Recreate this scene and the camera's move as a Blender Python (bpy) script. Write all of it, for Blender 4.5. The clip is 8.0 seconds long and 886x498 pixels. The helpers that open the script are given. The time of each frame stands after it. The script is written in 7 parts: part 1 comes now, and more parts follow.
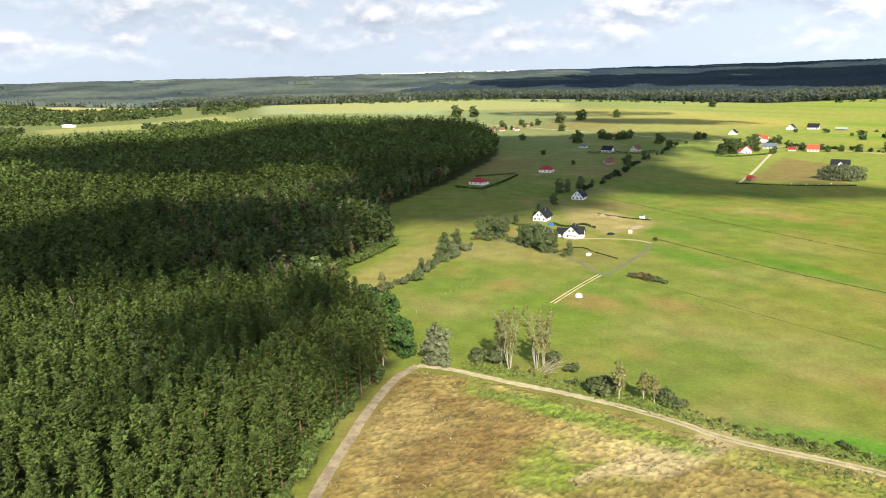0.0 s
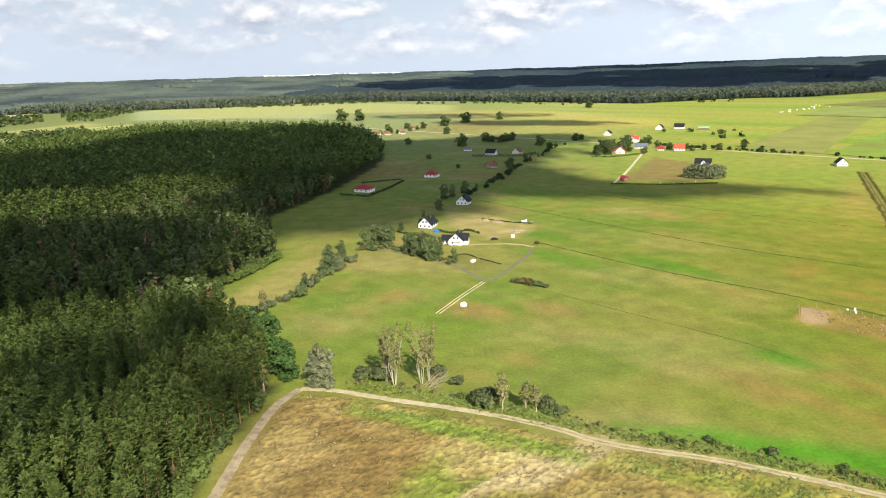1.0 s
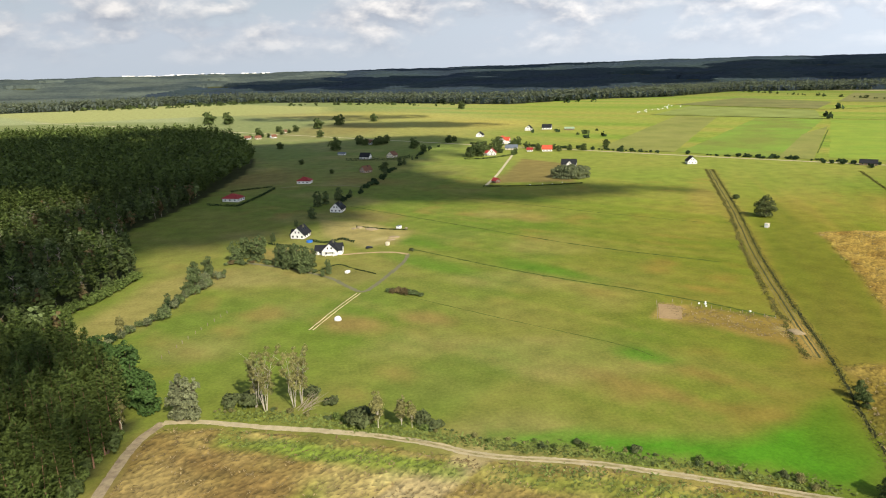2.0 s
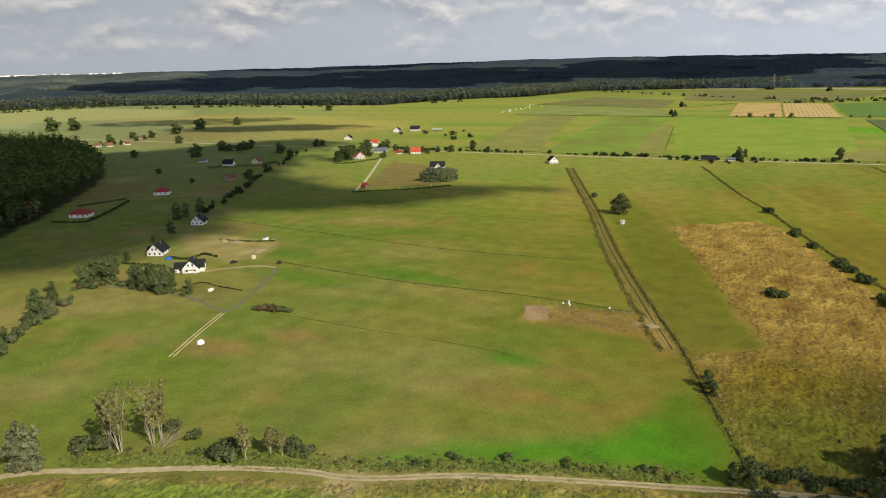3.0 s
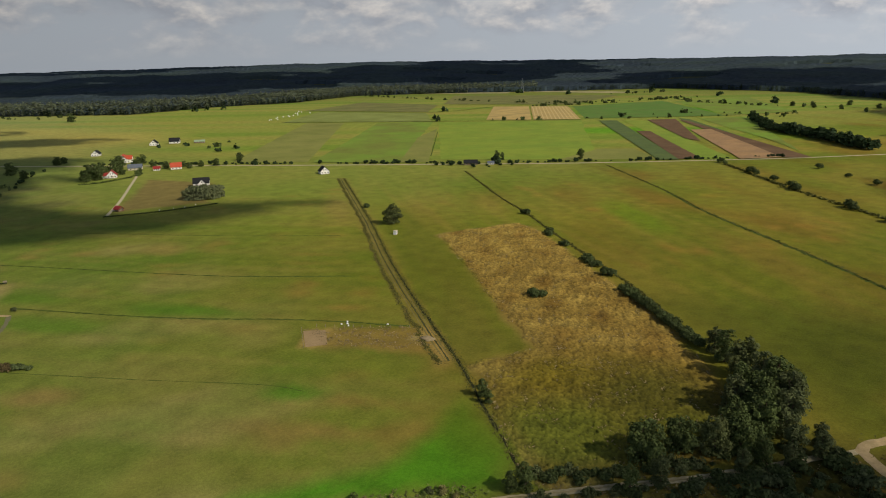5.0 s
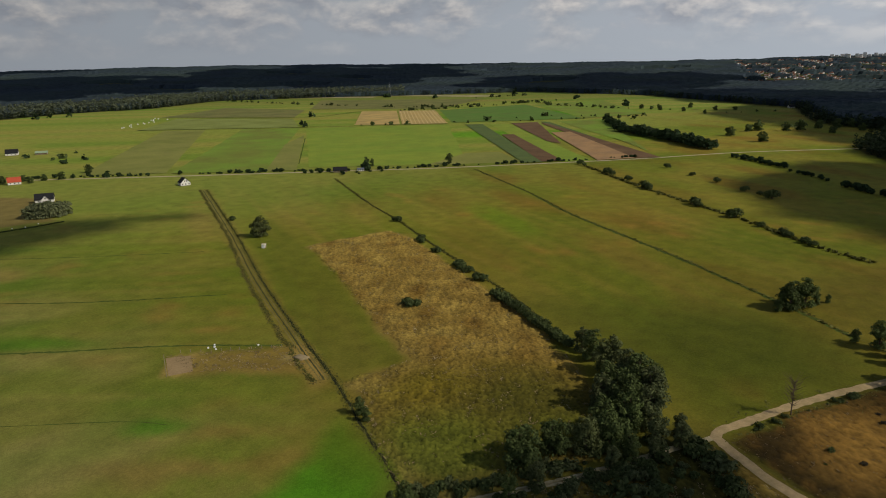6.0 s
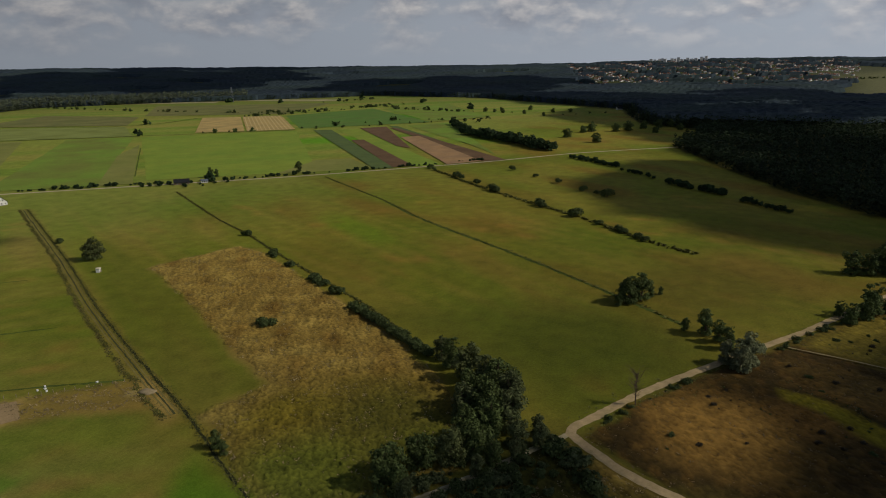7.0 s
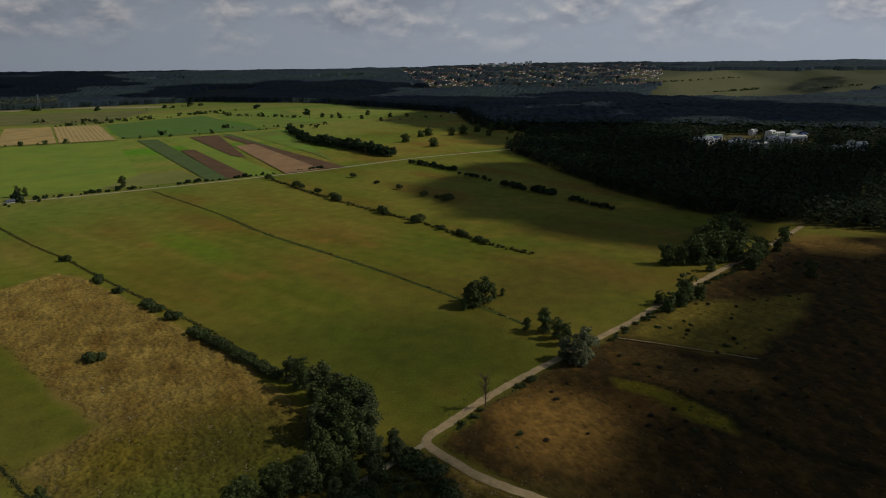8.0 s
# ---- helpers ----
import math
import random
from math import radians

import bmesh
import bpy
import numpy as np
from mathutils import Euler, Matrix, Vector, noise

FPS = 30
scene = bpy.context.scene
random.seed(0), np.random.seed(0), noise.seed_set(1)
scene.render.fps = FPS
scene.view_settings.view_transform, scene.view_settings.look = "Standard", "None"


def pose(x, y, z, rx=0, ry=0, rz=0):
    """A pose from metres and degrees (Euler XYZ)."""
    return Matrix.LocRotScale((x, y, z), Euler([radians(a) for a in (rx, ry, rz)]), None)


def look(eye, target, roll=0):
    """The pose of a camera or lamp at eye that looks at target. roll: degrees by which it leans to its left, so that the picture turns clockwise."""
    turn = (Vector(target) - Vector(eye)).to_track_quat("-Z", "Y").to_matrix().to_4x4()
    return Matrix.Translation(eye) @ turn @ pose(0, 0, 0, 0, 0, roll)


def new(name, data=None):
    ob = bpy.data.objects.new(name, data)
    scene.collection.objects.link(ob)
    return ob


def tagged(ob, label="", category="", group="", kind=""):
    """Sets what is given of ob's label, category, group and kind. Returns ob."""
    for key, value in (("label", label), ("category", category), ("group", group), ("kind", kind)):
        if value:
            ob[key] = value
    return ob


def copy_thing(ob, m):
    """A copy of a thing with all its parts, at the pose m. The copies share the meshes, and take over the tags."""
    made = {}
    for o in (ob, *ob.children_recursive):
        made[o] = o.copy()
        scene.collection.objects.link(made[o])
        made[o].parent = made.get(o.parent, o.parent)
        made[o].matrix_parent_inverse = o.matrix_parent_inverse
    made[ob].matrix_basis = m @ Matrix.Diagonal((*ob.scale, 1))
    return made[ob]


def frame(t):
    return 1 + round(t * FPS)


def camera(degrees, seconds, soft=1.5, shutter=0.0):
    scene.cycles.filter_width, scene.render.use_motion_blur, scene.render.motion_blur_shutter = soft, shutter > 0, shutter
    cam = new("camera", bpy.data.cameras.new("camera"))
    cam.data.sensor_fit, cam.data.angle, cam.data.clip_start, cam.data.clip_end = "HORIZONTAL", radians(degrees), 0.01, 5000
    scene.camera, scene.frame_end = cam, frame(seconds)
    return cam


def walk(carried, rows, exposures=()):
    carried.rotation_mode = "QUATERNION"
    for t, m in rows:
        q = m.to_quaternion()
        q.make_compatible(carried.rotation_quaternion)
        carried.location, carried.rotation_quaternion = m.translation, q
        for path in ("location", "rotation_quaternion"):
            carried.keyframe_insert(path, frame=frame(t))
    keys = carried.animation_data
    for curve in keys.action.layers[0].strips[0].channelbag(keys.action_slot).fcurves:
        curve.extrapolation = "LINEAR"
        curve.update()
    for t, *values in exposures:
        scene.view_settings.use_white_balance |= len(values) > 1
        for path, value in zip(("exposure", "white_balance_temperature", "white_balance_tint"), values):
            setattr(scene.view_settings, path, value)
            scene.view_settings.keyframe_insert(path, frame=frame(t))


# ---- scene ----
# ---------------------------------------------------------------- camera
cam = camera(65.0, 8.0, soft=1.0)
# the clip's camera closes down as it turns towards the sun: seconds, stops, kelvin, tint
EXPOSURES = [(0, 0.62, 6300, 10), (1.5, 0.44, 6400, 10), (3, -0.25, 6700, 10), (3.5, -0.37, 6750, 10), (4.5, -0.63, 6750, 10), (6, -1.08, 6650, 10), (6.5, -1.26, 6550, 11), (7.25, -1.50, 6400, 11), (8, -1.69, 6250, 11)]
# seconds, eye, heading, tilt and lean in degrees
PATH = [
    (0, -0.00, -0.00, 70.00, 6.56, -14.36, -1.61),
    (0.5, 1.64, 1.49, 71.41, 1.77, -14.37, -1.71),
    (1, 3.24, 2.93, 72.85, -2.48, -14.52, -1.75),
    (1.5, 4.81, 4.25, 74.29, -7.23, -14.67, -1.65),
    (3, 9.77, 7.51, 78.53, -23.06, -15.14, -1.51),
    (3.5, 11.10, 8.40, 79.87, -27.76, -15.26, -1.45),
    (4, 12.33, 9.10, 81.09, -32.93, -15.31, -1.33),
    (4.5, 13.50, 9.68, 82.17, -37.23, -15.32, -1.33),
    (6, 17.67, 11.47, 85.15, -52.23, -15.25, -1.01),
    (6.5, 18.74, 11.95, 86.51, -58.59, -15.24, -0.91),
    (7, 19.52, 12.40, 87.98, -64.51, -15.23, -0.81),
    (7.5, 20.13, 12.64, 89.43, -71.11, -15.18, -0.77),
    (8, 20.70, 12.73, 90.81, -77.67, -15.13, -0.67),
]


# the plan below is drawn in units of PLAN metres and set out at the end of the script
PLAN = 1.4


def drone(x, y, z, yaw, tilt, lean):
    a, b = radians(yaw), radians(tilt)
    eye = PLAN * Vector((x, y, z))
    return look(eye, eye + 10 * Vector((-math.sin(a) * math.cos(b), math.cos(a) * math.cos(b), math.sin(b))), lean)


walk(cam, [(t, drone(*r)) for t, *r in PATH], EXPOSURES)

# ---------------------------------------------------------------- light
SUN_AZ, SUN_EL = radians(163), radians(38)
SUN_WAY = Vector((math.sin(SUN_AZ) * math.cos(SUN_EL), math.cos(SUN_AZ) * math.cos(SUN_EL), math.sin(SUN_EL)))
sun = new("sun", bpy.data.lights.new("sun", "SUN"))
sun.data.energy, sun.data.angle, sun.data.color = 5.0, radians(0.6), (1.0, 0.92, 0.77)
sun.matrix_world = look(SUN_WAY * 3000, (0, 0, 0))


def tree_of(material):
    """A small helper to add and link shader nodes."""
    nodes, links = material.node_tree.nodes, material.node_tree.links

    def add(kind, **sockets):
        node = nodes.new("ShaderNode" + kind)
        for key, value in sockets.items():
            slot = node.inputs[int(key[1:])] if key[0] == "i" and key[1:].isdigit() else node.inputs[key]
            if isinstance(value, bpy.types.NodeSocket):
                links.new(value, slot)
            else:
                slot.default_value = value
        return node

    return nodes, links, add


def build_world():
    world = bpy.data.worlds.new("sky")
    scene.world = world
    world.use_nodes = True
    nodes, links, add = tree_of(world)
    nodes.clear()
    sky = add("TexSky")
    sky.sky_type, sky.sun_disc = "NISHITA", False
    sky.sun_elevation, sky.sun_rotation = SUN_EL, SUN_AZ
    sky.air_density, sky.dust_density, sky.ozone_density = 1.0, 1.0, 1.0
    where = add("TexCoord")
    split = add("SeparateXYZ", i0=where.outputs["Generated"])
    # clouds lie on a flat deck, so they crowd towards the horizon
    def deck(lift):
        up = add("Math", i0=split.outputs[2], i1=0.26 + lift)
        up.operation = "ADD"
        up2 = add("Math", i0=up.outputs[0], i1=0.08)
        up2.operation = "MAXIMUM"
        px = add("Math", i0=split.outputs[0], i1=up2.outputs[0])
        py = add("Math", i0=split.outputs[1], i1=up2.outputs[0])
        px.operation = py.operation = "DIVIDE"
        return add("CombineXYZ", i0=px.outputs[0], i1=py.outputs[0]).outputs[0]

    def math_node(kind, a, b, c=0.0):
        node = add("Math", i0=a, i1=b, i2=c)
        node.operation = kind
        return node.outputs[0]

    def heaps(lift, detail):
        tall = math_node("MULTIPLY_ADD", split.outputs[2], 1.9, lift)
        way = add("CombineXYZ", i0=split.outputs[0], i1=split.outputs[1], i2=tall)
        return add("TexNoise", Vector=way.outputs[0], Scale=11.0, Detail=detail, Roughness=0.55, Distortion=0.1).outputs["Fac"]

    puffs, above = heaps(0.0, 9.0), heaps(0.022, 4.0)
    banks = add("TexNoise", Vector=deck(0.0), Scale=1.9, Detail=4.0, Roughness=0.55).outputs["Fac"]
    heap = math_node("MULTIPLY_ADD", banks, 0.6, puffs)
    body = add("MapRange", Value=heap, i1=0.70, i2=0.95, i3=0.0, i4=1.0).outputs[0]
    clear = add("MapRange", Value=split.outputs[2], i1=0.004, i2=0.05, i3=0.0, i4=1.0).outputs[0]
    high = add("MapRange", Value=split.outputs[2], i1=0.12, i2=0.3, i3=1.0, i4=0.12).outputs[0]
    amount = math_node("MULTIPLY", math_node("MULTIPLY", body, clear), high)
    # lit heads, grey undersides
    head = math_node("MULTIPLY_ADD", math_node("SUBTRACT", puffs, above), 4.0, 0.42)
    thick = add("ValToRGB", Fac=head)
    el = thick.color_ramp.elements
    el[0].position, el[0].color = 0.1, (5.7, 6.2, 7.2, 1)
    el[1].position, el[1].color = 0.95, (13.8, 13.2, 12.6, 1)
    haze = add("MapRange", Value=split.outputs[2], i1=0.05, i2=0.22, i3=0.94, i4=0.0)
    veil = add("MixRGB", Fac=haze.outputs[0], Color1=sky.outputs[0], Color2=(7.8, 8.75, 10.0, 1))
    film = math_node("MULTIPLY", add("MapRange", Value=banks, i1=0.36, i2=0.62, i3=0.05, i4=0.75).outputs[0], high)
    veil = add("MixRGB", Fac=math_node("MULTIPLY", film, clear), Color1=veil.outputs[0], Color2=(7.7, 8.4, 9.6, 1))
    mix = add("MixRGB", Fac=math_node("MULTIPLY", amount, 0.85), Color1=veil.outputs[0], Color2=thick.outputs[0])
    # the sky is brighter on the sun's side
    sunward = add("VectorMath", i0=where.outputs["Generated"], i1=(math.sin(SUN_AZ), math.cos(SUN_AZ), 0.0))
    sunward.operation = "DOT_PRODUCT"
    glow = add("MapRange", Value=sunward.outputs["Value"], i1=-1.0, i2=0.65, i3=0.061, i4=0.132)
    back = add("Background", Color=mix.outputs[0], Strength=glow.outputs[0])
    out = add("OutputWorld", Surface=back.outputs[0])


build_world()

# ---------------------------------------------------------------- materials


def surface(name, colour, rough=0.8, metal=0.0, vary=0.25, scale=1.5, bump=0.0, bump_scale=4.0, by_object=0.0, by_island=0.0,
            attribute="", spec=0.3, second=None, patch_scale=0.02, through_light=0.0, streak=0.0):
    """A worn everyday surface: one base colour, grain at a fine and a coarse scale, optional relief."""
    m = bpy.data.materials.new(name)
    m.use_nodes = True
    nodes, links, add = tree_of(m)
    bsdf = nodes["Principled BSDF"]
    bsdf.inputs["Roughness"].default_value, bsdf.inputs["Metallic"].default_value = rough, metal
    bsdf.inputs["Specular IOR Level"].default_value = spec
    pos = add("NewGeometry").outputs["Position"]
    if attribute:
        base = add("Attribute")
        base.attribute_name = attribute
        base = base.outputs["Color"]
    else:
        base = add("RGB").outputs[0]
        base.default_value = (*colour, 1)
    if second:
        blot = add("TexNoise", Vector=pos, Scale=patch_scale, Detail=5.0, Roughness=0.6)
        cut = add("ValToRGB", Fac=blot.outputs["Fac"])
        cut.color_ramp.elements[0].position, cut.color_ramp.elements[1].position = 0.4, 0.62
        base = add("MixRGB", Fac=cut.outputs[0], Color1=base, Color2=(*second, 1)).outputs[0]
    fine = add("TexNoise", Vector=pos, Scale=scale, Detail=6.0, Roughness=0.65)
    coarse = add("TexNoise", Vector=pos, Scale=scale * 0.11, Detail=4.0, Roughness=0.6)
    total = add("Math", i0=fine.outputs["Fac"], i1=coarse.outputs["Fac"])
    total.operation = "ADD"
    value = add("MapRange", Value=total.outputs[0], i1=0.6, i2=1.4, i3=1 - vary, i4=1 + vary).outputs[0]
    if streak:
        turned = add("VectorRotate", Vector=pos, Angle=radians(50.7))
        turned.rotation_type = "Z_AXIS"
        drawn = add("VectorMath", i0=turned.outputs[0], i1=(0.025, 0.30, 1.0))
        drawn.operation = "MULTIPLY"
        mown = add("TexNoise", Vector=drawn.outputs[0], Scale=1.0, Detail=5.0, Roughness=0.65)
        part_value = add("MapRange", Value=mown.outputs["Fac"], i1=0.3, i2=0.7, i3=1 - streak, i4=1 + streak).outputs[0]
        times = add("Math", i0=value, i1=part_value)
        times.operation = "MULTIPLY"
        value = times.outputs[0]
    for amount, source in ((by_object, "ObjectInfo"), (by_island, "NewGeometry")):
        if amount:
            node = add(source)
            chance = node.outputs["Random"] if source == "ObjectInfo" else node.outputs["Random Per Island"]
            part_value = add("MapRange", Value=chance, i1=0.0, i2=1.0, i3=1 - amount, i4=1 + amount).outputs[0]
            times = add("Math", i0=value, i1=part_value)
            times.operation = "MULTIPLY"
            value = times.outputs[0]
    if by_island:
        tint = add("Attribute")
        tint.attribute_name = "tint"
        one = add("Math", i0=tint.outputs["Fac"], i1=1.0)
        one.operation = "ADD"
        times = add("Math", i0=value, i1=one.outputs[0])
        times.operation = "MULTIPLY"
        value = times.outputs[0]
    colour_out = add("VectorMath", i0=base, i1=value)
    colour_out.operation = "MULTIPLY"
    links.new(colour_out.outputs[0], bsdf.inputs["Base Color"])
    if bump:
        grain = add("TexNoise", Vector=pos, Scale=bump_scale, Detail=5.0, Roughness=0.7)
        relief = add("Bump", Height=grain.outputs["Fac"], Strength=bump, Distance=0.5)
        links.new(relief.outputs[0], bsdf.inputs["Normal"])
    if through_light:
        thin = add("BsdfTranslucent", Color=colour_out.outputs[0])
        mixed = add("MixShader", i0=through_light, i1=bsdf.outputs[0], i2=thin.outputs[0])
        links.new(mixed.outputs[0], nodes["Material Output"].inputs["Surface"])
    return m


def leafage(name, colour, island=0.35, light=0.25, by_object=0.15):
    return surface(name, colour, rough=0.75, vary=0.2, scale=0.6, by_island=island, by_object=by_object, spec=0.15, through_light=light)


M_GROUND = surface("meadow_ground", (0.1, 0.15, 0.03), rough=0.95, vary=0.36, scale=0.8, bump=0.5, bump_scale=1.4, attribute="cover", spec=0.1, streak=0.03)
M_DIRT = surface("packed_sand", (0.47, 0.345, 0.185), rough=0.95, vary=0.22, scale=0.9, bump=0.4, bump_scale=2.0, spec=0.1, second=(0.36, 0.275, 0.14), patch_scale=0.25)
M_FARMROAD = surface("pale_farm_road", (0.50, 0.415, 0.255), rough=0.95, vary=0.22, scale=0.9, bump=0.4, bump_scale=2.0, spec=0.1, second=(0.40, 0.34, 0.19), patch_scale=0.25)
M_FOREST_ROAD = surface("brown_sand_track", (0.39, 0.315, 0.19), rough=0.95, vary=0.25, scale=0.9, bump=0.3, bump_scale=2.0, spec=0.1, second=(0.25, 0.195, 0.13), patch_scale=0.3)
M_TRACK = surface("worn_track", (0.30, 0.24, 0.12), rough=0.95, vary=0.25, scale=0.8, spec=0.1)
M_SOILPALE = surface("bare_sand", (0.36, 0.255, 0.13), rough=0.95, vary=0.25, scale=0.9, bump=0.3, bump_scale=2.0, spec=0.1)
M_CREAMSAND = surface("cream_sand", (0.62, 0.52, 0.30), rough=0.95, vary=0.25, scale=0.8, spec=0.1)
M_GRAVEL = surface("grey_gravel", (0.175, 0.168, 0.092), rough=0.95, vary=0.2, scale=1.2, spec=0.1)
M_LANE = surface("pale_concrete_lane", (0.52, 0.46, 0.29), rough=0.9, vary=0.15, scale=0.5, spec=0.2)
M_PINE = leafage("pine_needles", (0.090, 0.124, 0.028), island=0.16, light=0.15)
# needles darkened below their own green to deepen the east wood's shade
M_PINE_DIM = leafage("darkened_pine_needles", (0.036, 0.055, 0.024))
# needles lightened to carry the haze and sun on the far wood front
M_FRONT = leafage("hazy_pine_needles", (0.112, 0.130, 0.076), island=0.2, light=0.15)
M_LEAF = leafage("green_leaves", (0.088, 0.118, 0.036))
M_OAK = leafage("oak_leaves", (0.062, 0.112, 0.028))
M_OAKDULL = leafage("dull_oak_leaves", (0.122, 0.142, 0.050))
M_BIRCH = leafage("yellowing_birch_leaves", (0.27, 0.255, 0.095), light=0.4)
M_WILLOW = leafage("silver_willow_leaves", (0.19, 0.205, 0.105))
M_POPLAR = leafage("dull_poplar_leaves", (0.120, 0.155, 0.058))
M_BUSH = leafage("bush_leaves", (0.074, 0.098, 0.032))
M_HEDGE = leafage("dark_hedge_leaves", (0.035, 0.06, 0.022))
M_WEED = leafage("verge_weeds", (0.15, 0.185, 0.045), island=0.2, light=0.1, by_object=0)
M_STRAW = leafage("bleached_straw", (0.27, 0.205, 0.095), island=0.25, light=0.15, by_object=0)
M_PALESTRAW = leafage("pale_straw", (0.28, 0.22, 0.105), island=0.3, light=0.15, by_object=0)
M_BENT = leafage("rusty_bents", (0.20, 0.145, 0.06), island=0.3, light=0.1, by_object=0)
M_DARKWEED = leafage("ditch_weeds", (0.125, 0.125, 0.030), island=0.2, light=0.1, by_object=0)
M_MOORGRASS = leafage("brown_moor_grass", (0.16, 0.112, 0.052), island=0.2, light=0.1, by_object=0)
M_HEATHER = leafage("brown_heather", (0.070, 0.056, 0.034))
M_RUST = leafage("rusty_leaves", (0.15, 0.115, 0.05))
M_GREYTREE = leafage("grey_green_leaves", (0.155, 0.175, 0.085))
M_YOUNG = leafage("young_green_leaves", (0.125, 0.17, 0.042))
M_ALDER = leafage("grey_alder_leaves", (0.108, 0.128, 0.050), island=0.35)
M_BALK = surface("tall_balk_grass", (0.085, 0.115, 0.024), rough=0.95, vary=0.4, scale=0.6, spec=0.05)
M_DITCH = surface("shadowed_ditch_earth", (0.028, 0.032, 0.014), rough=0.9, vary=0.3, scale=0.8, spec=0.1)
M_BARK = surface("brown_bark", (0.12, 0.085, 0.06), rough=0.9, vary=0.35, scale=5.0)
M_PINEBARK = surface("pine_bark", (0.22, 0.125, 0.075), rough=0.9, vary=0.3, scale=4.0)
M_DEADBARK = surface("grey_dead_bark", (0.30, 0.25, 0.19), rough=0.9, vary=0.3, scale=3.0)
M_BIRCHBARK = surface("white_birch_bark", (0.43, 0.385, 0.29), rough=0.7, vary=0.3, scale=3.0)
M_WHITE = surface("white_render", (0.86, 0.84, 0.80), rough=0.85, vary=0.05, scale=0.8)
M_CREAM = surface("cream_render", (0.70, 0.62, 0.46), rough=0.85, vary=0.06, scale=0.8)
M_BRICKWALL = surface("pale_brown_block", (0.42, 0.30, 0.21), rough=0.85, vary=0.15, scale=1.5)
M_ROOFDARK = surface("anthracite_tiles", (0.016, 0.017, 0.019), rough=0.8, vary=0.2, scale=2.0, bump=0.3, bump_scale=4)
M_ROOFRED = surface("red_tiles", (0.32, 0.036, 0.032), rough=0.6, vary=0.18, scale=2.0, bump=0.3, bump_scale=4)
M_ROOFORANGE = surface("orange_tiles", (0.50, 0.085, 0.040), rough=0.6, vary=0.18, scale=2.0, bump=0.3, bump_scale=4)
M_ROOFBROWN = surface("brown_tiles", (0.20, 0.09, 0.05), rough=0.65, vary=0.18, scale=2.0)
M_ROOFGREY = surface("slate_blue_sheet", (0.13, 0.15, 0.18), rough=0.5, vary=0.15, scale=1.0)
M_ROOFGREEN = surface("pale_green_sheet", (0.32, 0.42, 0.27), rough=0.5, vary=0.12, scale=1.0)
M_ROOFBLUE = surface("blue_sheet", (0.04, 0.09, 0.32), rough=0.5, vary=0.12, scale=1.0)
M_TRIM = surface("dark_trim", (0.05, 0.045, 0.04), rough=0.6, vary=0.1)
M_WFRAME = surface("white_frame", (0.75, 0.75, 0.73), rough=0.5, vary=0.05)
M_GLASS = surface("window_glass", (0.02, 0.025, 0.03), rough=0.08, vary=0.02, spec=0.6)
M_WOOD = surface("weathered_wood", (0.22, 0.16, 0.10), rough=0.85, vary=0.3, scale=4)
M_POST = surface("pale_fence_wood", (0.30, 0.25, 0.17), rough=0.85, vary=0.2, scale=4)
M_PLASTIC = surface("white_plastic_wrap", (0.85, 0.85, 0.83), rough=0.45, vary=0.06, scale=2)
M_BLUE = surface("blue_tarpaulin", (0.03, 0.16, 0.55), rough=0.5, vary=0.1)
M_STEEL = surface("galvanised_steel", (0.4, 0.41, 0.42), rough=0.45, metal=0.7, vary=0.1)
M_CAR = surface("dark_car_paint", (0.02, 0.022, 0.028), rough=0.25, vary=0.05, spec=0.6)
M_RUBBER = surface("black_rubber", (0.02, 0.02, 0.02), rough=0.8, vary=0.1)
M_MEDIAN = surface("worn_median_grass", (0.27, 0.235, 0.10), rough=0.95, vary=0.35, scale=0.8, spec=0.1, second=(0.40, 0.32, 0.17), patch_scale=0.3)
M_RUTPALE = surface("straw_rut", (0.225, 0.19, 0.062), rough=0.95, vary=0.3, scale=0.8, spec=0.1)
M_RUT = surface("dark_rut", (0.075, 0.078, 0.030), rough=0.9, vary=0.35, scale=0.7, spec=0.1)
M_CLOD = surface("earth_clods", (0.150, 0.125, 0.042), rough=0.95, vary=0.4, scale=1.2, spec=0.05, by_island=0.5)
M_STUBBLE = surface("stubble", (0.54, 0.38, 0.13), rough=0.95, vary=0.2, scale=0.3, second=(0.42, 0.31, 0.11), patch_scale=0.03)
M_CROP = surface("green_crop", (0.190, 0.300, 0.028), rough=0.95, vary=0.2, scale=0.3, second=(0.185, 0.215, 0.030), patch_scale=0.012)
M_CROPDARK = surface("dark_green_crop", (0.105, 0.215, 0.026), rough=0.95, vary=0.2, scale=0.3, second=(0.120, 0.200, 0.030), patch_scale=0.015)
M_LIME = surface("yellow_green_crop", (0.245, 0.310, 0.030), rough=0.95, vary=0.2, scale=0.3, second=(0.200, 0.295, 0.026), patch_scale=0.012, streak=0.06)
M_OLIVE = surface("olive_pasture", (0.250, 0.252, 0.055), rough=0.95, vary=0.2, scale=0.3, second=(0.200, 0.215, 0.040), patch_scale=0.012, streak=0.06)
M_CROPPALE = surface("pale_meadow", (0.245, 0.285, 0.066), rough=0.95, vary=0.2, scale=0.3, second=(0.200, 0.230, 0.045), patch_scale=0.014, streak=0.06)
M_BEET = surface("blue_green_beet", (0.092, 0.135, 0.036), rough=0.95, vary=0.25, scale=0.4, second=(0.105, 0.150, 0.034), patch_scale=0.03)
M_BLEACHED = surface("bleached_grass", (0.42, 0.36, 0.20), rough=0.95, vary=0.2, scale=0.2, second=(0.30, 0.28, 0.13), patch_scale=0.02)
M_SWATH = surface("straw_swath", (0.60, 0.46, 0.20), rough=0.95, vary=0.25, scale=0.6)
